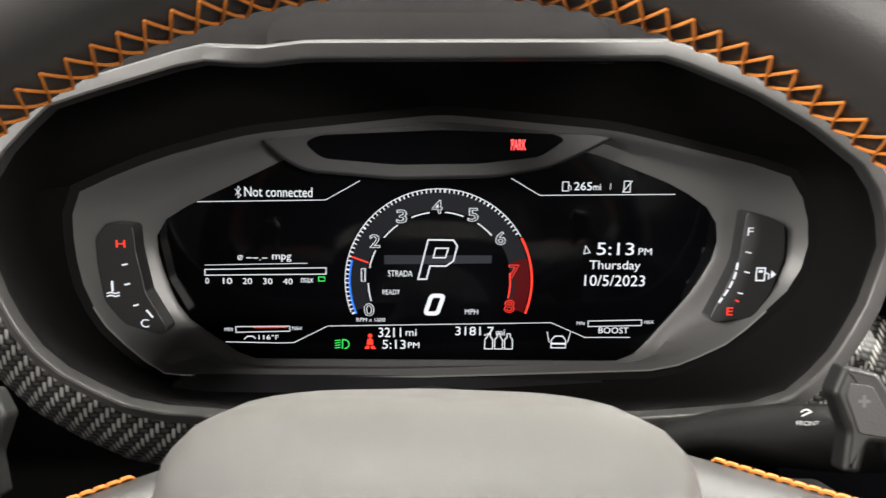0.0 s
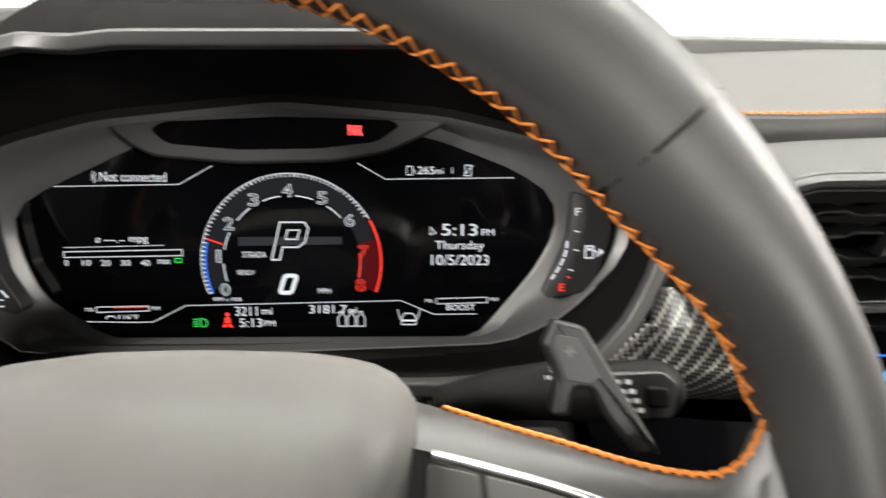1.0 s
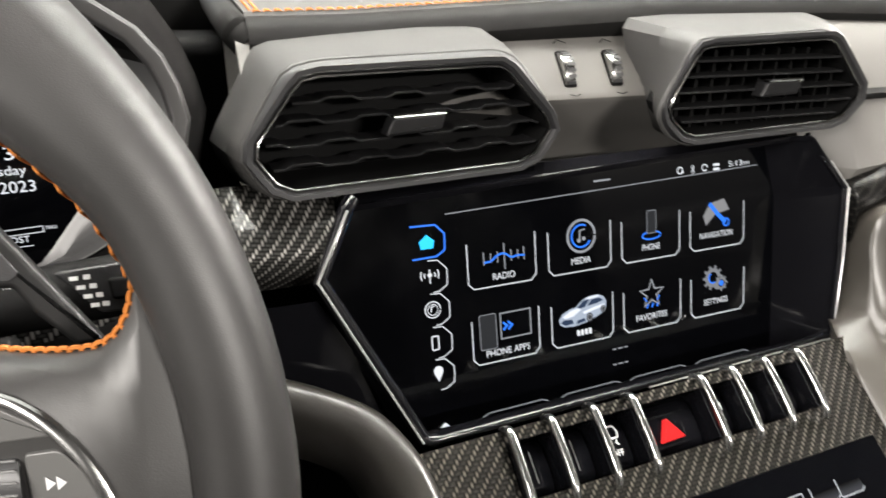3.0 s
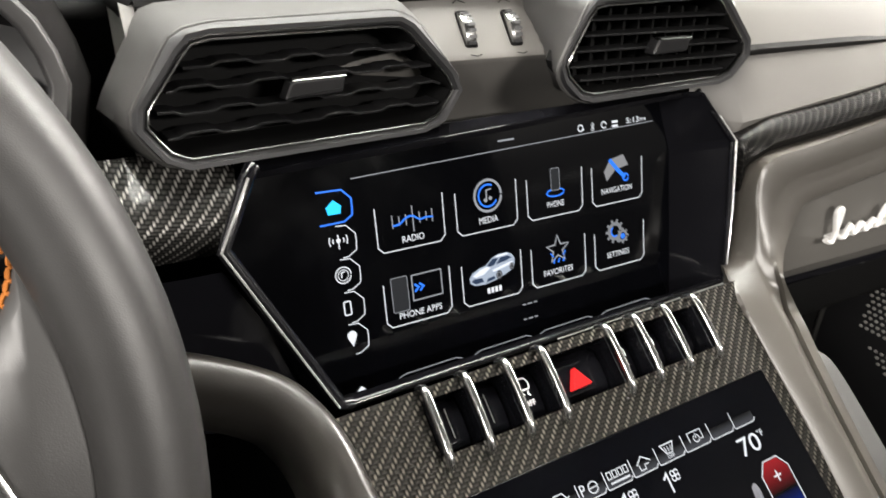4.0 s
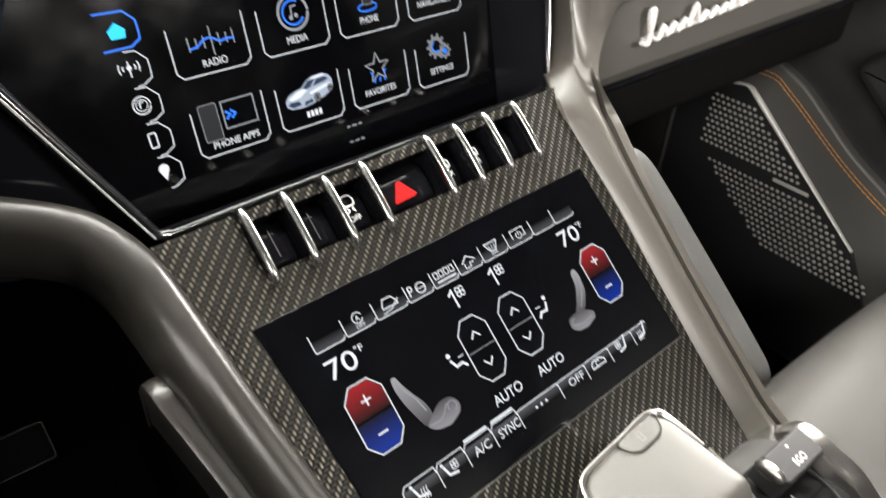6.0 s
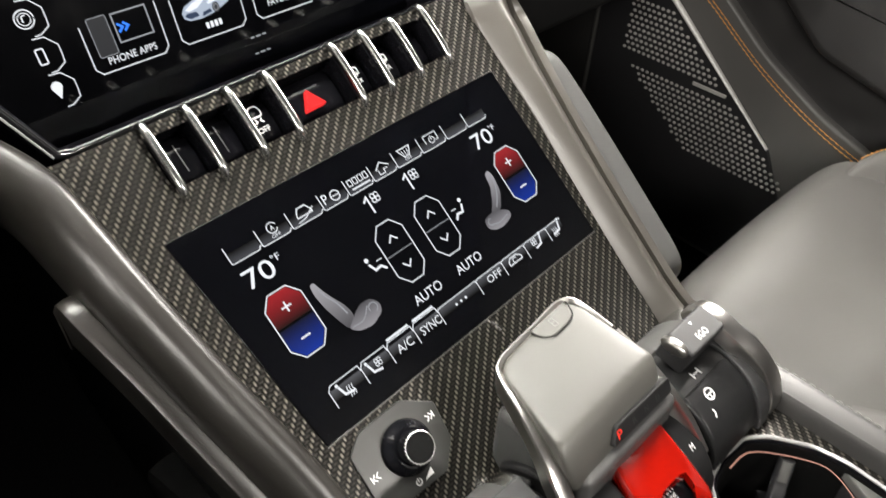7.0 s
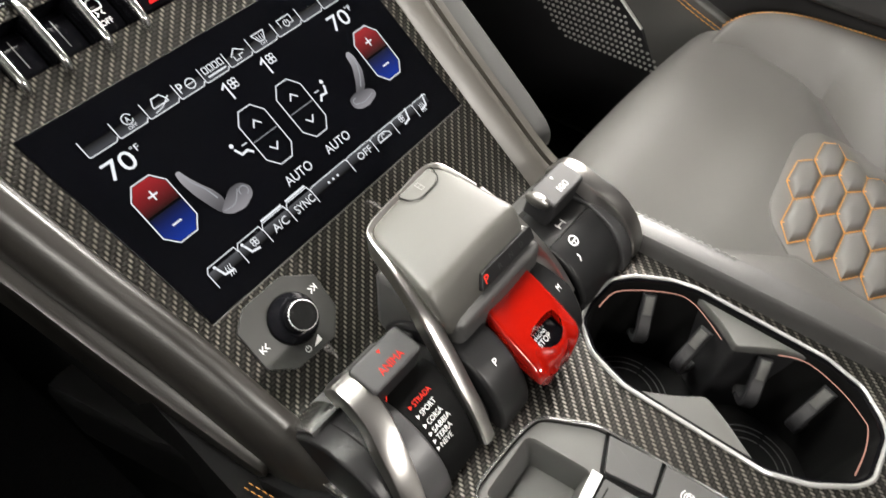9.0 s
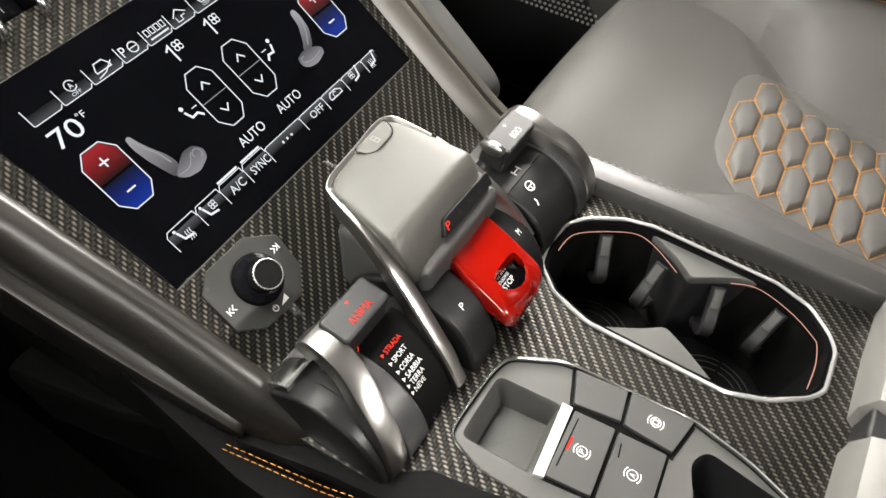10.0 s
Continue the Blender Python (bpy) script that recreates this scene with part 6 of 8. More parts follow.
    ribbon(b, [(48.6, 99.8), (54, 100.8), (60, 104.6)], 0.5, h)
    for x in (85.6, 89.2, 92.8, 96.4):
        ribbon(b, [(x - 1.2, 103.2), (x + 1.2, 103.2), (x + 1.2, 106.6), (x - 1.2, 106.6)], 0.5, h, True)
    ribbon(b, [(103.6, 103.4), (108.0, 107), (113.0, 103.6)], 0.6, h)
    ribbon(b, [(122, 107.4), (131, 107.4), (128.4, 102.4), (124.6, 102.4)], 0.6, h, True)
    for q in (-1.4, 0, 1.4):
        ribbon(b, [(126.5 + q, 103.2), (126.5 + q * 1.5, 106.2)], 0.4, h)
    ribbon(b, [(142, 102.4), (142, 107.2), (151.6, 107.2), (151.6, 102.4), (149.4, 102.4)], 0.5, h)
    ribbon(b, arc((147, 103.4), 2.0, 120, 420, 14), 0.5, h)
    ribbon(b, [(147, 103.4), (147, 106)], 0.5, h)
    ribbon(b, [(105, 103.4), (105, 100.4), (108.6, 100.4), (108.6, 102.6), (111.4, 102.6)], 0.5, h)
    # seat and air signs in the lower row
    for x, flip, waves in ((22, 1, True), (41, 1, False), (172, -1, False), (190, -1, True)):
        ribbon(b, [(x - 4.2 * flip, 20.4), (x - 2.6 * flip, 15.4), (x + 2.6 * flip, 14.4)], 1.2, h)
        patch(b, arc((x - 4.6 * flip, 21.4), 0.9, 0, 330, 8), h)
        if waves:
            for q in range(3):
                ribbon(b, curve([((x + (-0.6 + 1.5 * q) * flip), 12.6), (x + (0 + 1.5 * q) * flip, 14.4), (x + (-0.8 + 1.5 * q) * flip, 16.4), (x + (-0.2 + 1.5 * q) * flip, 18.4)], 3), 0.45, h)
        else:
            fan(b, x + 2.0 * flip, 18.6, 2.4, h)
    ribbon(b, [(146, 15.4), (146, 17.4), (148, 19.4), (153.4, 19.4), (156.6, 17.4), (156.6, 15.4)], 0.7, h, True)
    ribbon(b, arc((151, 17), 1.6, 30, 300, 10), 0.5, h)
    # air direction figures
    for x, flip in ((72.6, 1), (136, -1)):
        patch(b, arc((x - 4 * flip, 65), 1.3, 0, 330, 8), h)
        ribbon(b, [(x - 4 * flip, 62.6), (x - 2 * flip, 58.2), (x + 2 * flip, 58.6), (x + 4.4 * flip, 55.8)], 1.3, h)
        ribbon(b, [(x + 1 * flip, 62), (x + 4.6 * flip, 62)], 0.5, h)
    part_each("climate_sign", b, WHITE_UI, s)
    for cx, nm in ((18.8, "left"), (186.8, "right")):
        b = B()
        ribbon(b, octagon(cx, 59.4, 21.5, 35.6, 5.4), 0.6, h, True)
        part("temperature_outline", b, WHITE_UI, s, "white temperature key outline")
        for y0, mat, lab in ((60, fade("red pixels fading down", (0.008, 0.0008, 0.001), (0.26, 0.010, 0.014), 1.0), "dark red plus key"), (42.2, fade("blue pixels fading up", (0.001, 0.020, 0.22), (0.0006, 0.0012, 0.010), 1.0), "dark blue minus key")):
            b = B()
            o = octagon(cx, 59.4, 20.4, 34.4, 5.2)
            if y0 > 50:
                patch(b, [(cx - 10.2, 60), (cx + 10.2, 60), o[3], o[4], o[5], o[6]], h - 0.2)
            else:
                patch(b, [o[7], o[0], o[1], o[2], (cx + 10.2, 58.8), (cx - 10.2, 58.8)], h - 0.2)
            part("temperature_key", b, mat, s, lab)
        b = B()
        ribbon(b, [(cx - 2.8, 68), (cx + 2.8, 68)], 0.9, h)
        ribbon(b, [(cx, 65.2), (cx, 70.8)], 0.9, h)
        ribbon(b, [(cx - 2.8, 50.6), (cx + 2.8, 50.6)], 0.9, h)
        part("plus_minus", b, WHITE_UI, s, "white plus and minus")
    for cx in (89.2, 118.2):
        b = B()
        ribbon(b, octagon(cx, 59.6, 19.4, 35.8, 5.4), 0.6, h, True)
        ribbon(b, [(cx - 3, 66), (cx, 69.4), (cx + 3, 66)], 0.8, h)
        ribbon(b, [(cx - 3, 53), (cx, 49.6), (cx + 3, 53)], 0.8, h)
        part("fan_key", b, WHITE_UI, s, "white fan key outline with arrows")
        b = B()
        ribbon(b, [(cx - 9, 59.6), (cx + 9, 59.6)], 0.4, h)
        part("fan_key_line", b, GREY_UI, s, "grey dividing line")
    # seat pictures
    back_mat = fade("seat back pixels", (0.06, 0.058, 0.064), (0.34, 0.33, 0.35), 0.8)
    cushion_mat = fade("seat cushion pixels", (0.28, 0.27, 0.29), (0.07, 0.068, 0.075), 0.8)
    for side in (0, 1):
        back = ([(37.2, 70.6), (34.6, 70.4), (33.8, 65), (35, 56), (37.6, 47), (39.8, 40.6), (44.8, 41.0), (46.2, 47), (44.6, 53), (41.4, 59), (38.8, 65)],
                [(169.4, 70.6), (166, 69.4), (164.6, 61), (159, 52), (154.6, 47.4), (158, 44.6), (163.4, 47.6), (169.4, 56), (171, 66)])[side]
        cushion = ([(39.6, 40.8), (44, 36.8), (52, 35.2), (60.4, 38.4), (62.2, 43), (58.6, 47.8), (52, 48.4), (46.4, 45.4)],
                   [(147.4, 46.6), (146.8, 41), (151, 38.0), (158, 37.2), (166.2, 39.6), (167.4, 43), (163, 46.2), (154, 48.2)])[side]
        b = B()
        patch(b, rounded(back, 2.2, 3), h)
        part("seat_back_picture", b, back_mat, s, "small shaded seat back picture")
        b = B()
        patch(b, rounded(cushion, 2.2, 3), h + 0.1)
        part("seat_cushion_picture", b, cushion_mat, s, "small shaded seat cushion picture")
        b = B()
        if side:
            ribbon(b, curve([(168.6, 68.6), (168.8, 62), (165.4, 55), (160.4, 49)], 4), 0.7, h + 0.2)
            ribbon(b, curve([(149, 42.6), (156, 40.6), (164.6, 42)], 4), 0.5, h + 0.2)
            ribbon(b, arc((151, 43.6), 2.0, 60, 300, 10), 0.5, h + 0.2)
        else:
            ribbon(b, curve([(37.0, 68.8), (38.4, 62), (41.6, 55.6), (43.6, 48)], 4), 0.8, h + 0.2)
            ribbon(b, curve([(41.6, 40.6), (49, 40.4), (55, 45.6)], 4), 0.5, h + 0.2)
            ribbon(b, arc((57.4, 43.0), 2.6, -80, 200, 12), 0.5, h + 0.2)
        part_each("seat_light", b, GREY_UI, s, "pale highlight of the seat picture")


climate_screen()


def volume_knob():
    k = thing("volume_knob", STACK_AT, "black volume knob with bright ring on grey eight-sided plate", "knob")
    b = B()
    prism(b, rounded([(3, -11), (13.5, -3.6), (41, -4), (56.5, -16), (54, -37), (42, -49), (14.5, -47), (2, -36)], 1.5), -1, 1.6, 0.6)
    pl = part("plate", b, KNOB_PLATE, k, "dark grey satin gloss plate")
    c = (30.5, -25.4)
    b = B()
    loft(b, [loop([(c[0] + x, c[1] + y) for x, y in circle(r, 40)], z) for r, z in ((14.6, 1), (14.4, 3.0), (13.4, 4.8), (11, 6.6), (10, 8.4))])
    part("skirt", b, GLOSS, k, "gloss black skirt")
    b = B()
    loft(b, [loop([(c[0] + x, c[1] + y) for x, y in circle(r, 48)], z) for r, z in ((9.6, 6), (8.5, 15.5), (8.1, 16.6))])
    part("cap", b, GLOSS, k, "gloss black cap")
    b = B()
    loft(b, [loop([(c[0] + x * (1 + 0.03 * (i % 4 < 2)), c[1] + y * (1 + 0.03 * (i % 4 < 2))) for i, (x, y) in enumerate(circle(r, 112))], z) for r, z in ((8.2, 15.4), (8.05, 16.7), (7.75, 16.9), (7.5, 16.4))], (False, False))
    part("ring", b, EDGE, k, "knurled chrome ring")
    b = B()
    loft(b, [loop([(c[0] + x, c[1] + y) for x, y in circle(r, 36)], z) for r, z in ((7.5, 16.5), (7.1, 16.8))])
    part("cap_face", b, DEEP, k, "matt black face")
    b = B()
    for x, y, f in ((9.5, -26.6, -1), (48.5, -20.6, 1)):
        for q in (0, 2.2):
            ribbon(b, [(x + q * f - f, y + 1.8), (x + q * f + f * 0.8, y), (x + q * f - f, y - 1.8)], 0.6, 1.9)
        ribbon(b, [(x + 3.6 * f, y + 1.8), (x + 3.6 * f, y - 1.8)], 0.6, 1.9)
    patch(b, [(29, -44.6), (35, -44.6), (35, -40.8)], 1.9)
    ribbon(b, arc((25.6, -43), 1.6, 120, 420, 12), 0.5, 1.9)
    ribbon(b, [(25.6, -43), (25.6, -40.8)], 0.5, 1.9)
    part_each("printed_sign", b, PRINT, k, "white printed sign")


volume_knob()


# ---- leather rails and console body ----
def on_stack(u, v, h):
    return tuple(STACK_AT @ Vector((u * MM, v * MM, h * MM)))


def rails():
    body = thing("centre_console", WORLD_AT, "centre console body with dark leather rails and black flanks", "centre console")
    # driver's side: the arch comes out of the dash, bends and runs down the console
    line = [(0.02, 0.275, 0.578), (0.10, 0.27, 0.578), (0.165, 0.262, 0.574)] + [on_stack(u, v, h) for u, v, h in ((-92, 212, 0), (-64, 194.5, 1), (-53, 179, 2), (-48, 164, 3), (-45.5, 147, 3.5), (-42.5, 120, 4), (-39.5, 95, 4), (-33, 50, 4), (-25, 0, 4), (-20, -45, 5), (-17, -72, 5), (-15, -98, 2), (-14, -125, -12))]
    b = B()
    n = len(curve(line, 6))

    def sec(i):
        w = 0.0125
        return [(-w * 1.05, -0.030), (-w * 1.05, 0.000), (-w * 0.98, 0.0060), (-w * 0.82, 0.0100), (-w * 0.50, 0.0124), (-w * 0.05, 0.0118), (w * 0.45, 0.0078), (w * 0.85, -0.0010), (w * 1.06, -0.014), (w, -0.030)]
    nrm = (STACK_AT.to_3x3() @ Vector((0, 0, 1)))
    sweep(b, curve(line, 6), sec, up=tuple(nrm))
    part("rail", b, RAIL_SKIN, body, "satin leather rail arching from the dash along the console, darkened for shade")
    # passenger's side: one folded rail that climbs to the dash, bends and runs on as a bow along it;
    # each station has its outer edge, its crease and its inner edge
    low = [((223, -105, 8), (236, -105, 21), (256, -105, 13)), ((222.5, -70, 0), (235.5, -70, 11), (256, -70, 4)), ((222.5, -30, 0), (236, -30, 10), (256, -30, 3)),
           ((224, 30, 0), (237, 30, 9.5), (257, 30, 3)), ((226, 80, 1), (239, 82, 9.5), (260, 80, 3)), ((226, 118, 1), (240.5, 115, 9.5), (263, 112, 3)),
           ((226, 145, 1), (243, 140, 10), (266, 134, 3)), ((226, 165, 2), (245.5, 158, 9), (267, 148, 3))]
    high = [((0.519, 0.243, 0.561), (0.5330, 0.230, 0.5670), (0.5409, 0.217, 0.5632)), ((0.530, 0.254, 0.5625), (0.5342, 0.238, 0.5796), (0.5456, 0.224, 0.5711)),
            ((0.538, 0.262, 0.577), (0.5351, 0.243, 0.594), (0.5531, 0.230, 0.577)), ((0.541, 0.266, 0.593), (0.536, 0.2485, 0.611), (0.5653, 0.237, 0.5859)),
            ((0.543, 0.266, 0.611), (0.5385, 0.251, 0.6227), (0.574, 0.240, 0.5945)), ((0.5475, 0.264, 0.6255), (0.5443, 0.252, 0.6279), (0.580, 0.241, 0.5985)),
            ((0.5573, 0.260, 0.6315), (0.5563, 0.252, 0.6318), (0.588, 0.2405, 0.6010)), ((0.583, 0.256, 0.6367), (0.5803, 0.249, 0.6358), (0.6011, 0.239, 0.6043)),
            ((0.6252, 0.248, 0.6463), (0.62, 0.244, 0.6448), (0.635, 0.235, 0.6125)), ((0.6763, 0.240, 0.659), (0.672, 0.235, 0.6583), (0.6776, 0.229, 0.6224)),
            ((0.80, 0.219, 0.684), (0.80, 0.214, 0.683), (0.80, 0.210, 0.648)), ((1.05, 0.175, 0.712), (1.05, 0.170, 0.711), (1.05, 0.166, 0.676))]
    stations = [tuple(on_stack(*p) for p in row) for row in low] + high
    edge, fold, inner = (curve([row[q] for row in stations], 6) for q in range(3))
    rows = []
    for i, (e, f, n) in enumerate(zip(edge, fold, inner)):
        e, f, n = Vector(e), Vector(f), Vector(n)
        step = min(1, max(0, (54 - i) / 14))
        away = (nrm * -0.03).lerp(Vector((0.016, 0.026, -0.002)), min(1, max(0, (i - 38) / 6)))
        out = nrm.lerp(Vector((-0.1, -1, 0.05)), 1 - step).normalized()
        flat = f - nrm * (f - n).dot(nrm)
        bulge = out * 0.0012
        down = f.lerp(n, 0.46).lerp(flat.lerp(n, 0.44) + nrm * 0.0005, step)
        side, slot = n - f, out * 0.006 * step
        rows.append([tuple(p) for p in (e + away, e - out * 0.002, e.lerp(f, 0.06), e.lerp(f, 0.5) + bulge * 0.6, e.lerp(f, 0.84) + bulge * 0.4, e.lerp(f, 0.95) - out * 0.0002, f.lerp(n, 0.03) - out * 0.0004, f.lerp(n, 0.10).lerp(f.lerp(n, 0.16), step) + bulge * 0.2 * (1 - step), f.lerp(n, 0.3).lerp(f.lerp(down, 0.88), step) + bulge * 0.5 * (1 - step),
                                        down, down - slot + side * 0.04, down - slot + side * 0.18, down + side * 0.22 + nrm * 0.001 * step, down.lerp(n, 0.65) + bulge * 0.3, n.lerp(f, 0.05), n - out * 0.002, n + away)])
    b = B()
    loft(b, rows)
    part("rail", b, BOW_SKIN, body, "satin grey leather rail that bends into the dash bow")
    # thin side strips below the rails
    b = B()
    line = [on_stack(u, v, h) for u, v, h in ((-58, 128, -14), (-57, 112, -10), (-50, 70, -9), (-43, 20, -9), (-35, -30, -9), (-29, -66, -9), (-26, -78, -10))]
    n1 = len(curve(line, 5))
    sweep(b, curve(line, 5), lambda i: [(x, z - 0.012 * max(0, 1 - min(i, n1 - 1 - i) / 5) ** 2) for x, z in ((-0.0070, -0.045), (-0.0070, -0.004), (-0.0058, 0.0012), (-0.0025, 0.0045), (0.0020, 0.0050), (0.0055, 0.0035), (0.0070, -0.001), (0.0070, -0.045))], up=tuple(nrm))
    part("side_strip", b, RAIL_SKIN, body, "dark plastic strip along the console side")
    b = B()
    line = [on_stack(u, v, h) for u, v, h in ((268, -66, -8), (270, -45, -7), (271.5, 0, -7), (272, 40, -7), (272, 85, -7), (271, 108, -8), (267, 124, -13))]
    n2 = len(curve(line, 5))
    sweep(b, curve(line, 5), lambda i: [(x, z - 0.010 * max(0, 1 - min(i, n2 - 1 - i) / 5) ** 2) for x, z in ((-0.0095, -0.045), (-0.0095, -0.001), (-0.0086, 0.0006), (-0.004, 0.0022), (0.004, 0.0032), (0.0078, 0.0034), (0.0095, 0.002), (0.0095, -0.045))], up=tuple(nrm))
    part("side_strip", b, GREY_PLASTIC, body, "grey plastic strip beside the footwell")
    # console flanks; their deep black holds the shade that falls on them
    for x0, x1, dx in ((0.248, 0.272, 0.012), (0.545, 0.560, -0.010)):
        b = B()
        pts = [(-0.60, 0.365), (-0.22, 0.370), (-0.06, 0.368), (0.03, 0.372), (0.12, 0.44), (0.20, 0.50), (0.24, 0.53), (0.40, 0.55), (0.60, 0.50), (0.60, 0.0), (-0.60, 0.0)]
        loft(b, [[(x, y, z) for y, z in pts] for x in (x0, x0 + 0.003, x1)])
        part("flank", b, DEEP, body, "black flank of the console, deepened for shade")
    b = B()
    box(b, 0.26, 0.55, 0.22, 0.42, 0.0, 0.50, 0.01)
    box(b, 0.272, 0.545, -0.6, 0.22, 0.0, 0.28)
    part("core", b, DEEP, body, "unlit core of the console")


rails()


CUP = [(-2, 2), (-17, -14), (-25, -40), (-23, -124), (-14, -146), (1, -166), (10, -172), (40, -171.5), (50, -166), (64, -151), (70.5, -128), (69, -46), (64, -28), (50, -6.5), (38, 3), (14, 5)]
TRAY = [(-130, -9.4), (-117, -8.6), (-86, -9.8), (-72, -13), (-56.2, -41), (-48.9, -116), (-55, -149), (-63, -171), (-76, -196), (-128, -196), (-136, -120), (-137, -30)]


def deck():
    d = thing("console_deck", DECK_AT, "carbon-fibre console deck with cup holder and tray openings", "centre console")
    b = B()
    cup, tray = rounded(CUP, 4), rounded(TRAY, 6)
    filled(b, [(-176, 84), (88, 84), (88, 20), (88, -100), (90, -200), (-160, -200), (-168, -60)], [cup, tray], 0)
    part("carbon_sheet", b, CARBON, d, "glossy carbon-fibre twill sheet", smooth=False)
    b = B()
    wall(b, [(-176, 84), (88, 84), (88, 20), (88, -100), (90, -200), (-160, -200), (-168, -60)], -12, 0)
    part("edge", b, SOFT_BLACK, d, smooth=False)
    # leather ledge towards the passenger seat
    b = B()
    sweep(b, [(0.081, 0.055, 0.008), (0.083, 0.02, 0.009), (0.0875, -0.05, 0.010), (0.0912, -0.12, 0.011), (0.0950, -0.19, 0.012), (0.099, -0.40, 0.014)], [(-0.012, -0.05), (-0.012, -0.002), (-0.009, 0.003), (0, 0.0045), (0.008, 0.003), (0.012, -0.003), (0.012, -0.05)])
    part("ledge", b, GREY_LEATHER, d, "dark grey leather ledge")
    b = B()
    stitches(b, [(0.0890, 0.05, 0.0122), (0.0925, 0.0, 0.0132), (0.0955, -0.06, 0.0142)], 0.0042, 0.0014, 0.0005)
    part("ledge_seam", b, GREY_PANEL, d, "pale seam along the ledge")
    # leather ledge towards the driver; its deep black stands in for the seat's shade
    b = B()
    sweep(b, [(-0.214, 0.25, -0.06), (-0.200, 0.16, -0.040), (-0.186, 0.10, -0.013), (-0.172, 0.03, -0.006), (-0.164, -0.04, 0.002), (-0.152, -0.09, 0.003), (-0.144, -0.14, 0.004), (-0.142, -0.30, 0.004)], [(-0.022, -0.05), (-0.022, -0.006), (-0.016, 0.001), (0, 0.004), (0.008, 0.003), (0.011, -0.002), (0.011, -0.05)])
    part("ledge", b, DEEP, d, "black leather ledge, deepened for the shade on it")
    b = B()
    for dx in (0.0, 0.003):
        stitches(b, [(-0.1985 + dx, 0.085, -0.0075), (-0.1895 + dx, 0.03, -0.0035), (-0.176 + dx, -0.03, 0.0015), (-0.164 + dx, -0.09, 0.004), (-0.156 + dx, -0.14, 0.005)], 0.0032, 0.0012, 0.0002)
    part("ledge_seam", b, GOLD_THREAD, d, "double orange seam along the ledge")


deck()


def cup_holder():
    c = thing("cup_holder", DECK_AT, "double cup holder with chrome rim and lit copper line", "cup holder")
    rim = rounded(CUP, 4)
    b = B()
    ring(b, offset(rim, 1.5), offset(rim, -1.0), -3, 2.4, 1.0)
    part("rim", b, EDGE, c, "chrome rim")
    b = B()
    ring(b, offset(rim, -0.9), offset(rim, -3.0), -4, 1.0, 0.5)
    part("inner_rim", b, GLOSS, c, "gloss black inner rim")
    b = B()
    inner = offset(rim, -2.2)
    low = offset(rim, -9)
    loft(b, [loop(inner, 1.2), loop(offset(rim, -4), -2), loop(offset(rim, -5), -20), loop(low, -76)], (False, True))
    part("well", b, DEEP, c, "black well")
    for pts in ([(-22.5, -44), (-9, -67), (2, -81), (-6, -97), (-18.5, -118), (-22, -100)], [(66.8, -44), (57, -65), (50, -75), (45, -81), (52, -91), (62, -106), (67.5, -122), (67.3, -84)]):
        b = B()
        pts = ccw(pts)
        cc = rounded(pts, 4)
        loft(b, [loop(cc, -8), loop(cc, -3.5), loop(offset(cc, -1), -2.2)])
        ws = part("waist", b, DARK_PANEL, c, "waist between the cups")
        b = B()
        loft(b, [loop(offset(cc, -1), -75), loop(offset(cc, -1), -6)])
        part("waist_wall", b, SOFT_BLACK, ws, "black wall below the waist")
    for cx, cy in ((18, -38), (22, -126)):
        for r in (22, 27, 31):
            b = B()
            ribbon(b, arc((cx, cy), r, 0, 356, 40), 0.8, -75.2)
            part("mat_ring", b, BEZEL, c, "ring of the rubber mat")
    for x, y, a in ((51, -22, 30), (48.5, -61.7, -15), (53, -100, 20), (56.5, -138, -20)):
        b = B()
        # a hooked tongue that leans into the cup and curls back to its wall
        hook = curve([(0.001, 0, -0.008), (-0.003, 0, -0.014), (-0.007, 0, -0.021), (-0.012, 0, -0.027), (-0.015, 0, -0.034), (-0.012, 0, -0.042), (-0.003, 0, -0.048), (0.006, 0, -0.050)], 5)
        sweep(b, hook, [(-0.0044, -0.003), (-0.0044, 0.0008), (-0.0034, 0.0020), (0.0034, 0.0020), (0.0044, 0.0008), (0.0044, -0.003)], up=(-1, 0, 0.35))
        clip = part("spring_clip", b, SOFT_BLACK, c, "black hooked spring clip")
        clip.matrix_local = Matrix.Translation((x * MM, y * MM, 0)) @ Matrix.Rotation(radians(a), 4, "Z")
        b = B()
        sweep(b, hook[1:10], [(-0.0028, 0.0015), (-0.0028, 0.0024), (-0.0020, 0.0028), (0.0020, 0.0028), (0.0028, 0.0024), (0.0028, 0.0015)], up=(-1, 0, 0.35))
        part("clip_face", b, DARK_PANEL, clip, "pale ribbed clip face")
    b = B()
    ribbon(b, curve([(18, -1.0), (35, -3), (48, -16), (60, -35), (60.5, -46), (55, -58), (46, -72)], 3), 0.6, -4.4)
    part("light_line", b, SALMON_UI, c, "lit copper line")
    b = B()
    ribbon(b, curve([(58, -104), (63.5, -115), (63.5, -127), (57, -145), (48, -158.5), (43, -162.5), (28, -165), (10, -164.5)], 3), 0.6, -4.4)
    part("light_line", b, SALMON_UI, c, "lit copper line")


cup_holder()


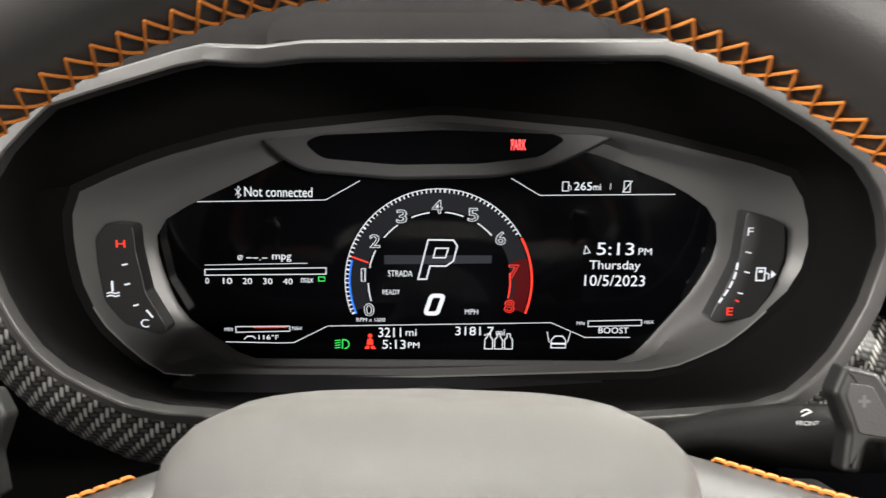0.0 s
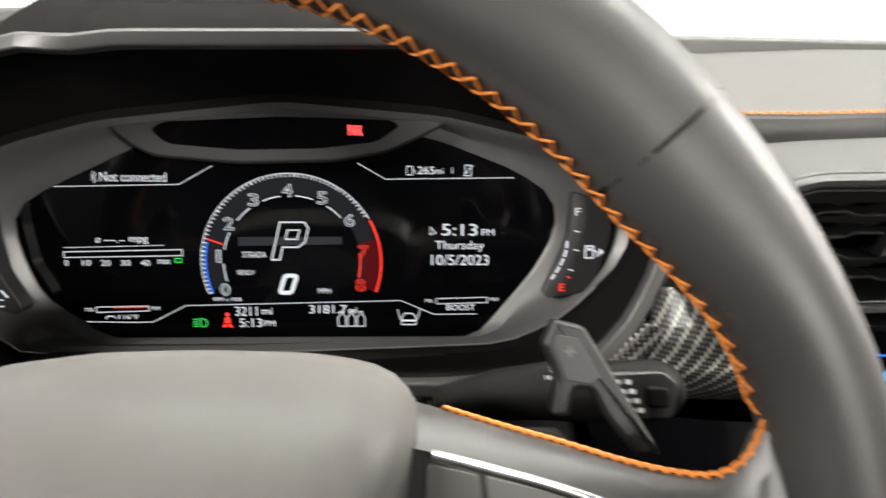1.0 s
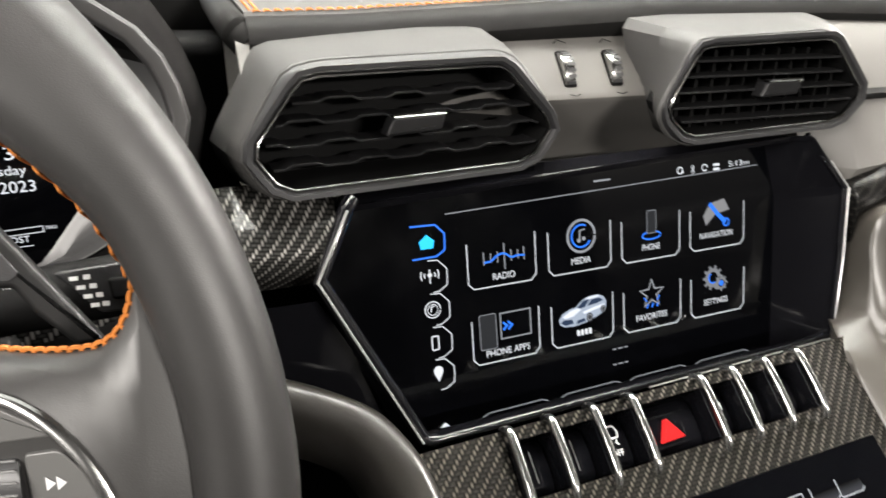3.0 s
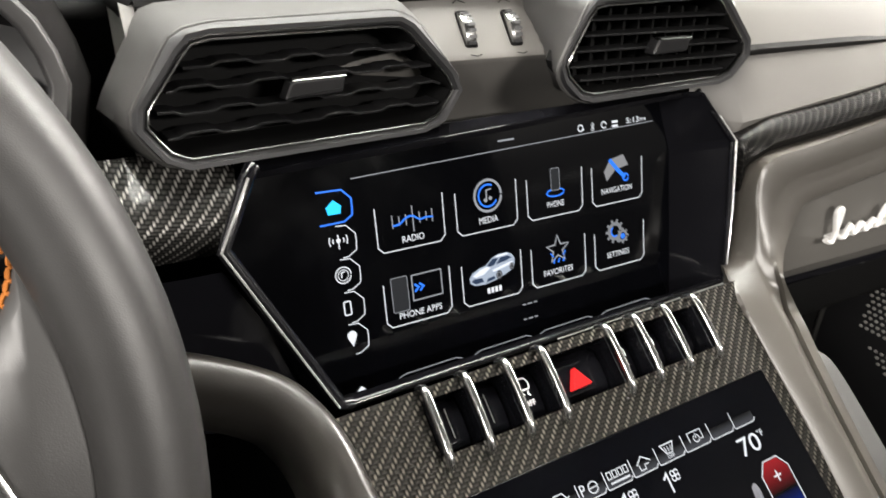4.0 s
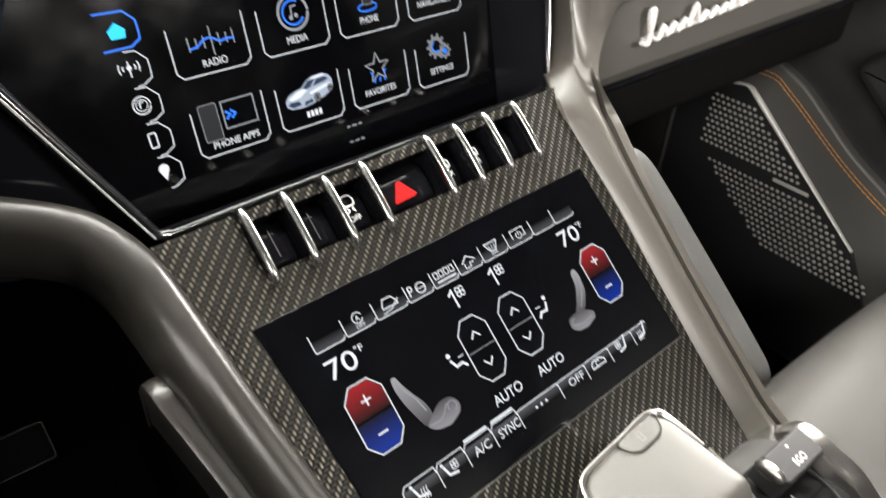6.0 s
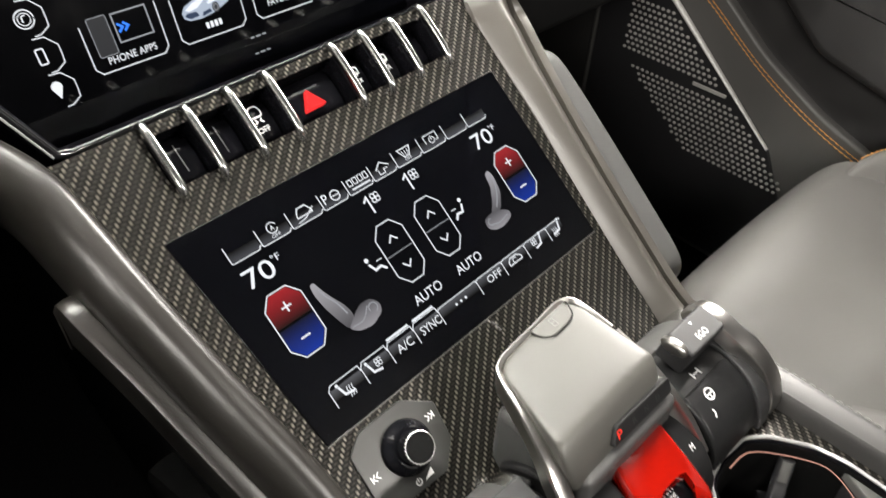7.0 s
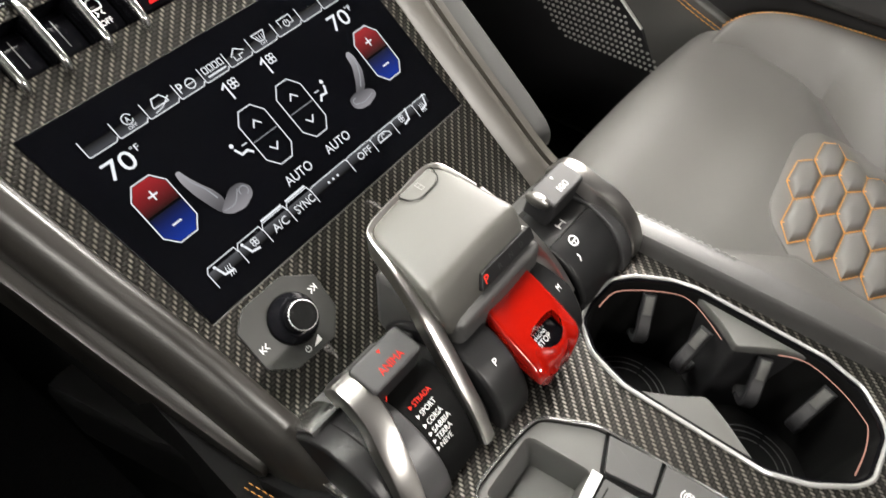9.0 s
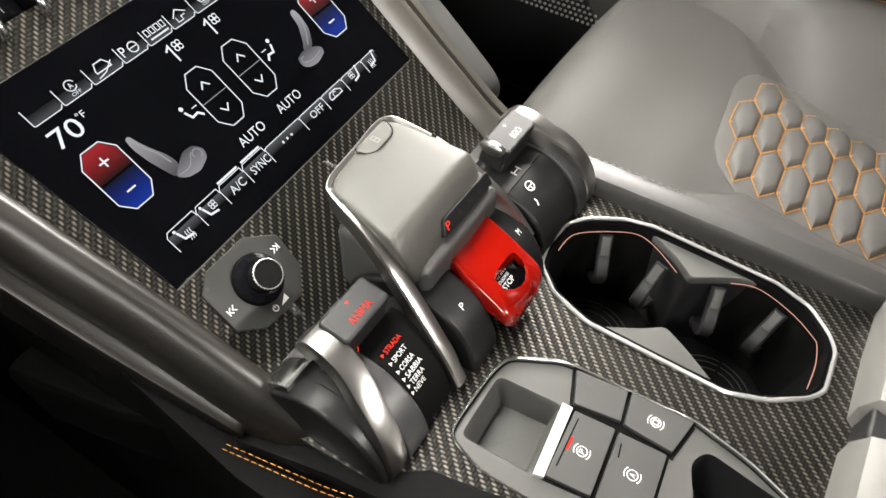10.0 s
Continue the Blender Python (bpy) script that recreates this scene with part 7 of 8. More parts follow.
def tray():
    t = thing("console_tray", DECK_AT, "grey console tray with key slot and chrome edge", "console tray")
    rim = rounded(TRAY, 6)
    b = B()
    ring(b, offset(rim, 0.9), offset(rim, -0.7), -3, 1.2, 0.6)
    part("rim", b, CHROME, t, "thin chrome rim")
    slot = rounded([(-126, -14), (-84, -13.5), (-80, -52), (-124, -56)], 5)
    hole = rounded([(-71, -122), (-60, -128), (-66, -175), (-80, -190), (-110, -190), (-112, -140)], 6)
    b = B()
    filled(b, offset(rim, -1.2), [slot, hole], -2.5)
    part("panel", b, DARK_PANEL, t, "satin grey panel", smooth=False)
    b = B()
    prism(b, [(-56, -46.4), (-51.4, -79), (-48.4, -113), (-52, -118), (-75.6, -113.6), (-75.6, -111.8), (-114.8, -115.6), (-123.4, -60.4), (-80, -56.4), (-76.6, -54)], -3, -2.0)
    part("key_well", b, DEEP, t, "black well between the keys", smooth=False)
    b = B()
    low = [(x, y * 0.9 - 5) for x, y in offset(slot, -4)]
    loft(b, [loop(ccw(slot), -2.5), loop(offset(slot, -1.5), -5), loop(low, -24)], (False, True))
    part("slot", b, DARK_PANEL, t, "grey key slot")
    b = B()
    loft(b, [loop(ccw(hole), -2.5), loop(offset(hole, -3), -40)], (False, True))
    part("bin", b, SOFT_BLACK, t, "dark open bin")
    b = B()
    prism(b, [(-80, -51), (-79.5, -57), (-122.5, -61), (-124, -55.5)], -3, 0.5, 0.6)
    part("silver_bar", b, BRIGHT, t, "silver bar before the slot")
    for nm, pts, sign, lab in (("parking_brake_button", [(-80.4, -58.6), (-78, -81.5), (-118.5, -85.2), (-121.6, -61)], "P", "grey parking brake button with lit red mark"),
                               ("hold_button", [(-78.5, -83.6), (-76, -110), (-114, -113.5), (-118, -87.5)], "A", "grey auto hold button with white sign"),
                               ("blank_button", [(-57.4, -48.6), (-53, -78.5), (-72.5, -82.2), (-77.2, -56.5)], "", "blank grey button beside the key slot"),
                               ("camera_button", [(-53.2, -80.6), (-49.8, -116), (-73.5, -111.7), (-73.2, -84.2)], "C", "grey camera button with white sign")):
        o = thing(nm, DECK_AT, lab, "button", "buttons in the tray")
        b = B()
        prism(b, offset(rounded(ccw(pts), 1), -0.15), -6, 0.7, 0.5)
        kb = part("key", b, GREY_PLASTIC, o, "satin grey key")
        cx, cy = sum(p[0] for p in pts) / 4, sum(p[1] for p in pts) / 4
        if sign:
            b = B()
            ribbon(b, arc((cx, cy), 2.8, 0, 350, 20), 0.5, 0.9)
            ribbon(b, arc((cx, cy), 4.4, 50, 130, 8), 0.5, 0.9)
            ribbon(b, arc((cx, cy), 4.4, 230, 310, 8), 0.5, 0.9)
            if sign == "C":
                ribbon(b, [(cx - 1.4, cy - 1.4), (cx + 1.4, cy - 1.4), (cx + 1.4, cy + 1.4), (cx - 1.4, cy + 1.4)], 0.6, 0.9, True)
            else:
                words(b, sign, cx - 1.1, cx + 1.1, cy - 1.6, cy + 1.6, 0.9, turn=0)
            part("sign", b, PRINT, kb, "white printed sign")
        if sign == "P":
            b = B()
            ribbon(b, [(-103, -64.4), (-95, -64)], 1.3, 0.9)
            part("lamp", b, RED_UI, kb, "lit red mark")
        if sign in ("P", "A"):
            b = B()
            y0 = pts[0][1] - 3.6
            ribbon(b, [(-114 if sign == "P" else -92, y0 - 1.6), (-84, y0)], 0.8, 0.85)
            part("groove", b, DEEP, kb, "dark groove")


tray()


def armrest():
    a = thing("armrest", WORLD_AT, "dark grey leather centre armrest lid", "armrest")
    b = B()
    sec = [(-0.230, 0.350), (-0.228, 0.395), (-0.233, 0.408), (-0.248, 0.416), (-0.30, 0.420), (-0.60, 0.425), (-0.60, 0.35)]
    for x0, x1 in ((0.30, 0.433), (0.447, 0.546)):
        loft(b, [[(x, y - dd, z - dd * 1.3) for y, z in sec] for x, dd in ((x0, 0.006), (x0 + 0.005, 0.001), ((x0 + x1) / 2, 0), (x1 - 0.005, 0.001), (x1, 0.006))])
    part("lid", b, ARMREST_SKIN, a, "dark grey leather lid")
    b = B()
    box(b, 0.429, 0.451, -0.60, -0.233, 0.34, 0.402, 0.003)
    part("joint", b, SOFT_BLACK, a)


armrest()


# ---- drive selector ----
def drum(b, x0, x1, r, a0, a1, k=18, cy=0.0, cz=0.384, cap=True):
    """A sector of a barrel whose axis runs across the car."""
    prof = [(cy + r * math.sin(radians(a)), cz + r * math.cos(radians(a))) for a in (a0 + (a1 - a0) * i / k for i in range(k + 1))]
    prof += [(cy, cz - 0.01)]
    loft(b, [[(x, cy + (yy - cy) * f, cz + (zz - cz) * f) for yy, zz in prof] for x, f in ((x0, 0.945), (x0 + 0.0004, 0.968), (x0 + 0.0012, 0.987), (x0 + 0.0026, 1.0), (x1 - 0.0026, 1.0), (x1 - 0.0012, 0.987), (x1 - 0.0004, 0.968), (x1, 0.945))])
    return b


def band(b, x0, x1, r, a0, a1, thick=0.003, k=18, cy=0.0, cz=0.384):
    """A curved strip lying on the barrel."""
    loops = []
    for i in range(k + 1):
        a = radians(a0 + (a1 - a0) * i / k)
        ends = 1 - (0.5 if i in (0, k) else 0.0)
        loops.append([(x, cy + rr * math.sin(a), cz + rr * math.cos(a)) for x, rr in ((x0, r - thick), (x0, r - 0.0012), (x0 + 0.0005, r - 0.0004), (x0 + 0.0015, r * 1.0 - (1 - ends) * 0.0006), (x1 - 0.0015, r - (1 - ends) * 0.0006), (x1 - 0.0005, r - 0.0004), (x1, r - 0.0012), (x1, r - thick))])
    return loft(b, loops)


def on_drum(x, a, r, cy=0.0, cz=0.384):
    """A frame on the barrel at angle a forward of the top."""
    n = Vector((0, math.sin(radians(a)), math.cos(radians(a))))
    v = Vector((0, math.cos(radians(a)), -math.sin(radians(a))))
    return basis((x, cy + r * n.y, cz + r * n.z), (1, 0, 0), v)


def mode_lever(out, f, body, rows, lab):
    """out: the outer end of the lever; f: the way from there towards the palm rest."""
    m = thing("drive_mode_lever", WORLD_AT, lab, "drive mode lever", "drive mode levers")

    def span(a, c):
        return min(out + f * a, out + f * c), max(out + f * a, out + f * c)
    b = B()
    drum(b, *span(0.008, 0.077), 0.0395, 92, -115, 28)
    part("barrel", b, BARREL, m, "black barrel")
    b = B()
    drum(b, *span(0.0, 0.0150), 0.0400, 92, -112, 32)
    part("end_disc", b, BARREL, m, "black end disc")
    for x0, x1 in ((0.0025, 0.0225), (0.066, 0.078)):
        b = B()
        band(b, *span(x0, x1), 0.0434, 88, 24, 0.003, 20)
        part("bright_collar", b, CHROME, m, "bright collar")
    b = B()
    band(b, *span(0.020, 0.068), 0.0436, 84, 32, 0.006)
    part("shoulder", b, GREY_PLASTIC, m, "grey shoulder before the tab")
    b = B()
    band(b, *span(0.019, 0.0370 if rows else 0.031), 0.0428, 14, -100, 0.006, 24)
    part("saddle", b, BEZEL, m, "dark satin saddle beside the keys")
    # satin arm that carries the thumb tab down to the rear
    pts = []
    for a, r, x in ((-104, 0.0390, 0.0105), (-90, 0.0405, 0.0110), (-72, 0.0425, 0.0120), (-48, 0.0448, 0.0140), (-25, 0.0482, 0.0180), (-8, 0.0530, 0.0225), (6, 0.0585, 0.0245), (17, 0.0605, 0.0255), (26, 0.055, 0.0255)):
        pts.append((out + f * x, r * math.sin(radians(a)), 0.384 + r * math.cos(radians(a))))
    cl = curve(pts, 6)
    b = B()
    sweep(b, cl, [(-0.0072, -0.010), (-0.0072, -0.0012), (-0.0062, 0.0006), (-0.0030, 0.0014), (0.0030, 0.0014), (0.0062, 0.0006), (0.0072, -0.0012), (0.0072, -0.010)], up=lambda i: (0, cl[i][1], cl[i][2] - 0.384))
    part("arm", b, SILVER, m, "satin silver arm")
    mid = out + f * 0.0465
    at = on_drum(mid, -10, 0.060)
    at.translation = (mid, 0.0090, 0.4425)
    b = B()
    prism(b, rounded([(-17.5, -9.5), (17.5, -9.5), (17.5, 9), (-17.5, 9)], 3), -16, 3.2, 1.8, 4)
    tab = part("tab", b, SOFT_BLACK, m, "dark grey thumb tab")
    tab.matrix_local = at
    wd = 1.6 * len(body)
    b = B()
    words(b, body, -wd, wd, -5.6, -1.4, 3.6)
    part("tab_word", b, RED_UI if rows else PRINT, tab, "lit red word" if rows else "white word")
    b = B()
    patch(b, [(-1.2, 5.4), (1.2, 5.4), (0, 3.4)], 3.5)
    part("tab_arrow", b, RED_UI if rows else PRINT, tab, "small arrow")
    if rows:
        b = B()
        drum(b, *span(0.036, 0.070), 0.0408, 4, -84)
        part("inlay", b, DEEP, m, "black inlay")
        b = B()
        sweep(b, [(out + f * x, (0.0415) * math.sin(radians(a)), 0.384 + 0.0415 * math.cos(radians(a))) for x, a in ((0.060, 5.5), (0.040, 4), (0.0365, 0), (0.036, -14))], circle(0.0002, 6))
        part("red_line", b, RED_UI, m, "thin red line round the inlay")
        for i, word in enumerate(rows):
            at = on_drum(out + f * 0.0415 - 0.0006 * i, (-14.5, -22.5, -30, -36.5, -42.3, -48)[i], 0.0412)
            b = B()
            words(b, word, 2.9, 2.9 + 2.15 * len(word), -1.45, 1.45, 0.25)
            patch(b, [(0, 1.2), (0, -1.2), (1.9, 0)], 0.25)
            w = part("mode_name", b, RED_UI if i == 0 else PRINT, m, "lit red mode name" if i == 0 else "white mode name")
            w.matrix_local = at
    else:
        for a0, a1 in ((10, -11.5), (-12.5, -76)):
            b = B()
            drum(b, *span(0.030, 0.077), 0.0410, a0, a1)
            part("key", b, BARREL, m, "black key")
        at = on_drum(out + f * 0.0565, -4.5, 0.0413)
        b = B()
        for yy in (-3, 3):
            ribbon(b, [(-2.2, yy), (2.2, yy)], 1.1, 0.2)
        ribbon(b, [(0, -3), (0, 3)], 0.9, 0.2)
        w = part("lift_sign", b, PRINT, m, "white axle sign")
        w.matrix_local = at @ Matrix.Rotation(radians(90), 4, "Z")
        at = on_drum(out + f * 0.0605, -22, 0.0413)
        b = B()
        ribbon(b, arc((0, 0), 3.2, 0, 352, 24), 0.8, 0.2)
        ribbon(b, [(-3, 0), (3, 0)], 0.7, 0.2)
        ribbon(b, [(0, 0), (0, -3)], 0.7, 0.2)
        w = part("wheel_sign", b, PRINT, m, "white steering sign")
        w.matrix_local = at
        at = on_drum(out + f * 0.066, -35, 0.0413)
        b = B()
        ribbon(b, [(-0.8, -2.4), (0.6, 0), (0, 2.4)], 1.0, 0.2)
        w = part("damper_sign", b, PRINT, m, "white damper sign")
        w.matrix_local = at
        b = B()
        loft(b, [[(out + f * 0.066 + x * 0.5, y, z + (0.0)) for y, z in [(0.0105 + p, 0.4435 + q) for p, q in circle(0.0082 * s, 16, 0.0044 * s)]] for x, s in ((-0.004, 0.5), (-0.003, 0.82), (-0.001, 1.0), (0.004, 1.0), (0.007, 0.85))])
        part("tab_end", b, SILVER, m, "rounded chrome tab end")


mode_lever(0.281, 1, "ANIMA", ("STRADA", "SPORT", "CORSA", "SABBIA", "TERRA", "NEVE"), "silver and black drive mode lever with lit red word")
mode_lever(0.533, -1, "EGO", (), "silver and black mode lever with white signs")


def selector():
    s = thing("gear_selector", WORLD_AT, "grey palm-rest gear selector with silver edge beside red cover", "gear selector")
    # barrel halves with P and M
    for x0, x1, word in ((0.360, 0.386, "P"), (0.427, 0.446, "M")):
        b = B()
        drum(b, x0, x1, 0.0455, 60, -95)
        half = part("barrel", b, BARREL, s, "black barrel")
        at = on_drum((x0 + x1) / 2, -36, 0.0458)
        b = B()
        words(b, word, -1.35, 1.35, -2.0, 2.0, 0.2)
        w = part("letter", b, PRINT, s, "white letter")
        w.matrix_local = at
    # palm rest
    at = basis((0.3975, 0.029, 0.4655), (1, 0.03, 0.0), (0, 1, 0.06))
    top = [(-28.5, 23), (-23, 28), (-14, 29.5), (8, 31), (25, 32.5), (34, 31), (37.5, 24), (39.5, -22), (37, -31), (30, -35), (-32, -36), (-39, -33), (-41, -24), (-35, -2)]
    rows = []
    pts = radial(rounded(top, 5, 5), 96, (0, 0))
    for f, z in ((0.90, -24), (0.955, -16), (0.985, -9), (0.992, -5), (0.992, -2.6), (0.985, -1.2), (0.97, -0.3), (0.945, 0.2), (0.90, 0.5), (0.84, 0.7), (0.77, 0.9), (0.69, 1.0), (0.6, 1.1), (0.5, 1.2), (0.35, 1.3), (0.18, 1.4)):
        rows.append([])
        for x, y in pts:
            u = max(0, -20.5 - y * f)
            rows[-1].append((x * f * MM, y * f * MM, (z - (0.90 * u + 0.030 * u * u) * (z > -10) - 12 * (z <= -10) * (u > 0)) * MM))
    b = B()
    loft(b, rows)
    palm = part("palm_rest", b, PALM, s, "warm grey palm rest")
    palm.matrix_local = at
    # thin silver edge round the front, broadening into the bar that runs down beside the barrel
    b = B()
    line = [(39.5, 5, -3), (38.8, 22, -1.5), (36, 30.5, -0.6), (27, 33.6, -0.4), (8, 32, -0.4), (-14, 30.5, -0.4), (-24, 28.6, -0.6), (-29.3, 23, -1), (-36, 0, -4), (-41.5, -20, -10), (-45, -36, -22), (-48.5, -52, -36), (-51, -66, -50), (-52, -76, -66)]
    cl = curve([(x * MM, y * MM, z * MM) for x, y, z in line], 5)

    def bar(i):
        w = 0.0013 + 0.0034 * min(1, max(0, (i - 33) / 14))
        return [(-w, -0.011), (-w * 1.02, -0.0022 * w / 0.0045), (-w * 0.75, -0.0004), (w * 0.2, 0.0012), (w * 0.75, 0.0012), (w * 0.98, 0.0002), (w * 1.02, -0.001), (w, -0.011)]
    sweep(b, cl, bar, up=(0, 0.25, 1))
    e = part("silver_edge", b, SILVER, s, "satin silver edge")
    e.matrix_local = at
    b = B()
    line = [(39.6, 2, -3.5), (40.5, -18, -9), (43, -36, -20), (45.5, -52, -34), (47, -66, -50)]
    sweep(b, curve([(x * MM, y * MM, z * MM) for x, y, z in line], 5), [(-0.003, -0.010), (-0.003, -0.001), (-0.002, 0.0008), (0.002, 0.0008), (0.003, -0.001), (0.003, -0.010)], up=(0, 0.25, 1))
    e = part("silver_edge", b, SILVER, s, "satin silver edge")
    e.matrix_local = at
    b = B()
    prism(b, rounded([(1, 30.6), (31, 31.6), (27, 23), (22, 21), (8, 20.5), (3, 24)], 2.5), -2, 1.5, 0.5)
    k = part("release_button", b, PALM, s, "grey release button in the palm rest")
    k.matrix_local = at
    b = B()
    ribbon(b, rounded([(0.6, 30.4), (2.6, 23.4), (8, 19.8), (22.4, 20.2), (27.6, 22.8), (31.6, 31)], 2.5), 0.7, 1.9)
    part("button_gap", b, DEEP, k, "dark gap round the button")
    b = B()
    ribbon(b, [(13.6, 23.8), (13.6, 28.6), (16.4, 28.6), (16.4, 23.8)], 0.5, 1.8, True)
    ribbon(b, [(13.6, 26.2), (16.4, 26.2)], 0.5, 1.8)
    part("button_sign", b, GREY_PANEL, k, "pale outlined sign")
    at2 = basis((0.4115, -0.0033, 0.4512), (1, 0.0, -0.03), (0, 0.54, 0.84))
    b = B()
    prism(b, rounded([(-24, -4.5), (27, -4.5), (27, 4.5), (-19, 4.5)], 2), -8, 0.6, 0.8)
    k = part("gear_display", b, BARREL, s, "dark grey gear display")
    k.matrix_local = at2
    b = B()
    words(b, "P", -19.5, -16, -2.4, 2.4, 0.9)
    part("gear_letter", b, RED_UI, k, "lit red gear letter")
    b = B()
    for i, word in enumerate(("R", "N", "D")):
        words(b, word, -7 + 10 * i, -4 + 10 * i, -1.6, 1.6, 0.9)
    part_each("gear_letter", b, BEZEL, k, "dim gear letter")
    b = B()
    box(b, 0.364, 0.442, -0.01, 0.05, 0.385, 0.445, 0.006)
    part("neck", b, GREY_PLASTIC, s, "grey neck")


selector()


def start_cover():
    c = thing("start_button_cover", WORLD_AT, "glossy red flip cover over the start button", "button cover")
    # the cover follows the barrel down, with a finger lip at its end
    path = [(-0.003, 0.4365), (-0.008, 0.4345), (-0.014, 0.4318), (-0.021, 0.4285), (-0.0285, 0.4250), (-0.0395, 0.4192), (-0.0440, 0.4168), (-0.0480, 0.4140), (-0.0510, 0.4105), (-0.0525, 0.4065)]
    line = curve([(0, y, z) for y, z in path], 4)
    last = len(line) - 1
    cols = [(-1, None), (-1, 0.0045), (-0.985, 0.0022), (-0.945, 0.0008), (-0.88, 0.0001), (-0.76, 0), (-0.62, 0), (-0.44, 0), (-0.22, 0), (0, 0), (0.22, 0), (0.44, 0), (0.62, 0), (0.76, 0), (0.88, 0.0001), (0.945, 0.0008), (0.985, 0.0022), (1, 0.0045), (1, None)]
    b = B()
    rows = []
    for i, (_, y, z) in enumerate(line):
        v = i / last
        hw = (0.0190 + 0.0026 * math.sin(math.pi / 2 * min(1, v / 0.62))) * math.sqrt(max(0.05, 1 - 0.80 * (max(0, v - 0.72) / 0.28) ** 2.4))
        cx = 0.4092 - 0.0050 * v
        deep = 0.0145 - 0.0095 * min(1, max(0, (v - 0.35) / 0.5))
        dish = 0.0030 * math.sin(math.pi * min(1, v / 0.5)) if v < 0.5 else -0.0016 * math.sin(math.pi * (v - 0.5) / 0.5)
        rows.append([b.verts.new((cx + u * hw, y, z - (deep if d is None else d) - dish * (1 - u * u))) for u, d in cols])
    # the finger slot stays open, a half moon with its round side to the rear, and a wall down to the button
    i0, i1, j0, j1 = 17, 26, 7, 12
    for i in range(i0 - 3, last):
        for j, (u, d) in enumerate(cols):
            if d == 0 and abs(u) < 0.7:
                k = abs(u - (cols[j0][0] + cols[j1][0]) / 2) / ((cols[j1][0] - cols[j0][0]) / 2)
                f = (i - i0) / (i1 - i0) if i < i1 else 1 - (i - i1) / (last - i1)
                pull = 0.0062 * max(0, f) * min(1, k) ** 2.2 - 0.0016 * min(1, k) ** 4 * max(0, 1 - abs(i - i0) / 3)
                rows[i][j].co += Vector((0, pull, pull * 0.5))
    for i in range(last):
        for j in range(len(cols) - 1):
            if i0 <= i < i1 and j0 <= j < j1:
                continue
            b.faces.new((rows[i][j], rows[i][j + 1], rows[i + 1][j + 1], rows[i + 1][j]))
    rim = [rows[i0][j] for j in range(j0, j1 + 1)] + [rows[i][j1] for i in range(i0 + 1, i1 + 1)] + [rows[i1][j] for j in range(j1 - 1, j0 - 1, -1)] + [rows[i][j0] for i in range(i1 - 1, i0, -1)]
    low = [b.verts.new((v.co.x, v.co.y - 0.001, v.co.z - 0.006)) for v in rim]
    for k in range(len(rim)):
        n = (k + 1) % len(rim)
        b.faces.new((rim[k], rim[n], low[n], low[k]))
    b.faces.new(rows[0])
    tip = [b.verts.new((v.co.x * 0.75 + 0.4042 * 0.25, v.co.y + 0.001, v.co.z - 0.005)) for v in rows[last]]
    for j in range(len(cols) - 1):
        b.faces.new((rows[last][j], rows[last][j + 1], tip[j + 1], tip[j]))
    cx = 0.4062
    part("cover", b, RED, c, "glossy red lacquered cover")
    b = B()
    loft(b, [[(cx + x, y, z) for x in (-0.014, 0.014)] + [(cx + x, y, z - 0.01) for x in (0.014, -0.014)] for y, z in ((-0.006, 0.424), (-0.020, 0.4215), (-0.042, 0.4105), (-0.05, 0.400))])
    k = part("start_button", b, GLOSS, c, "gloss black start button")
    at = basis((cx, -0.0355, 0.4140), (1, 0, 0), (0, 1, 0.50))
    b = B()
    words(b, "START", -6.5, 6.5, 3.2, 6.6, 0.6)
    words(b, "ENGINE", -5, 5, 0.2, 2.2, 0.6)
    words(b, "STOP", -5.2, 5.2, -4.2, -0.8, 0.6)
    w = part("start_words", b, PRINT, k, "white words")
    w.matrix_local = at


start_cover()


# ---- passenger seat ----
def seat_z(x, y):
    """Height of the cushion: it rises to a crest near the front and dips towards the backrest."""
    back = min(0, y + 0.07)
    z = 0.310 + 0.16 * max(back, -0.14) + 0.05 * min(0, back + 0.14)
    z += 0.021 * math.exp(-((y - 0.042) / 0.062) ** 2)
    z -= max(0, y - 0.050) ** 2 * 24
    z -= max(0, 0.615 - x) ** 2 * 28
    z += 0.008 - 0.5 * (x - 0.78) ** 2
    z -= 0.011 * math.exp(-((x - far_crease(y)) / 0.032) ** 2) * (y < 0.05)
    z -= max(0, x - 0.930 - 0.03 * min(1, max(0, (-0.06 - y) / 0.1))) ** 2 * 40
    return z


def far_crease(y):
    return 0.985 if y > -0.04 else 0.845 + 0.140 * max(0, 1 - (-0.04 - y) / 0.11) ** 1.25


def near_crease(y):
    return 0.622 if y > -0.065 else 0.676 - 0.054 * max(0, 1 - (-0.065 - y) / 0.065)


def bolster(s, crease, sign, high, reach, y0):
    """Side roll of the cushion, rising out of the crease."""
    b = B()
    rows = []
    for j in range(40):
        y = y0 - (0.52 + y0) * (j / 39) ** 1.3
        grow = min(1, j / 9) ** 0.7
        x0, zb = crease(y), seat_z(0.78, y)
        prof = ((-0.004, -0.008), (0.002, 0.004), (0.008, 0.30), (0.016, 0.52), (0.030, 0.80), (0.050, 0.97), (0.068, 1.0), (0.088, 0.86), (0.100, 0.5), (0.105, -0.5), (0.105, -4))
        rows.append([(x0 + sign * d * reach, y, zb + (hh * high * grow if hh > 0 else hh * 0.03)) for d, hh in prof])
    loft(b, rows if sign > 0 else [r[::-1] for r in rows], (False, False), closed=False)
    return part("bolster", b, NAPPA, s, "side bolster")


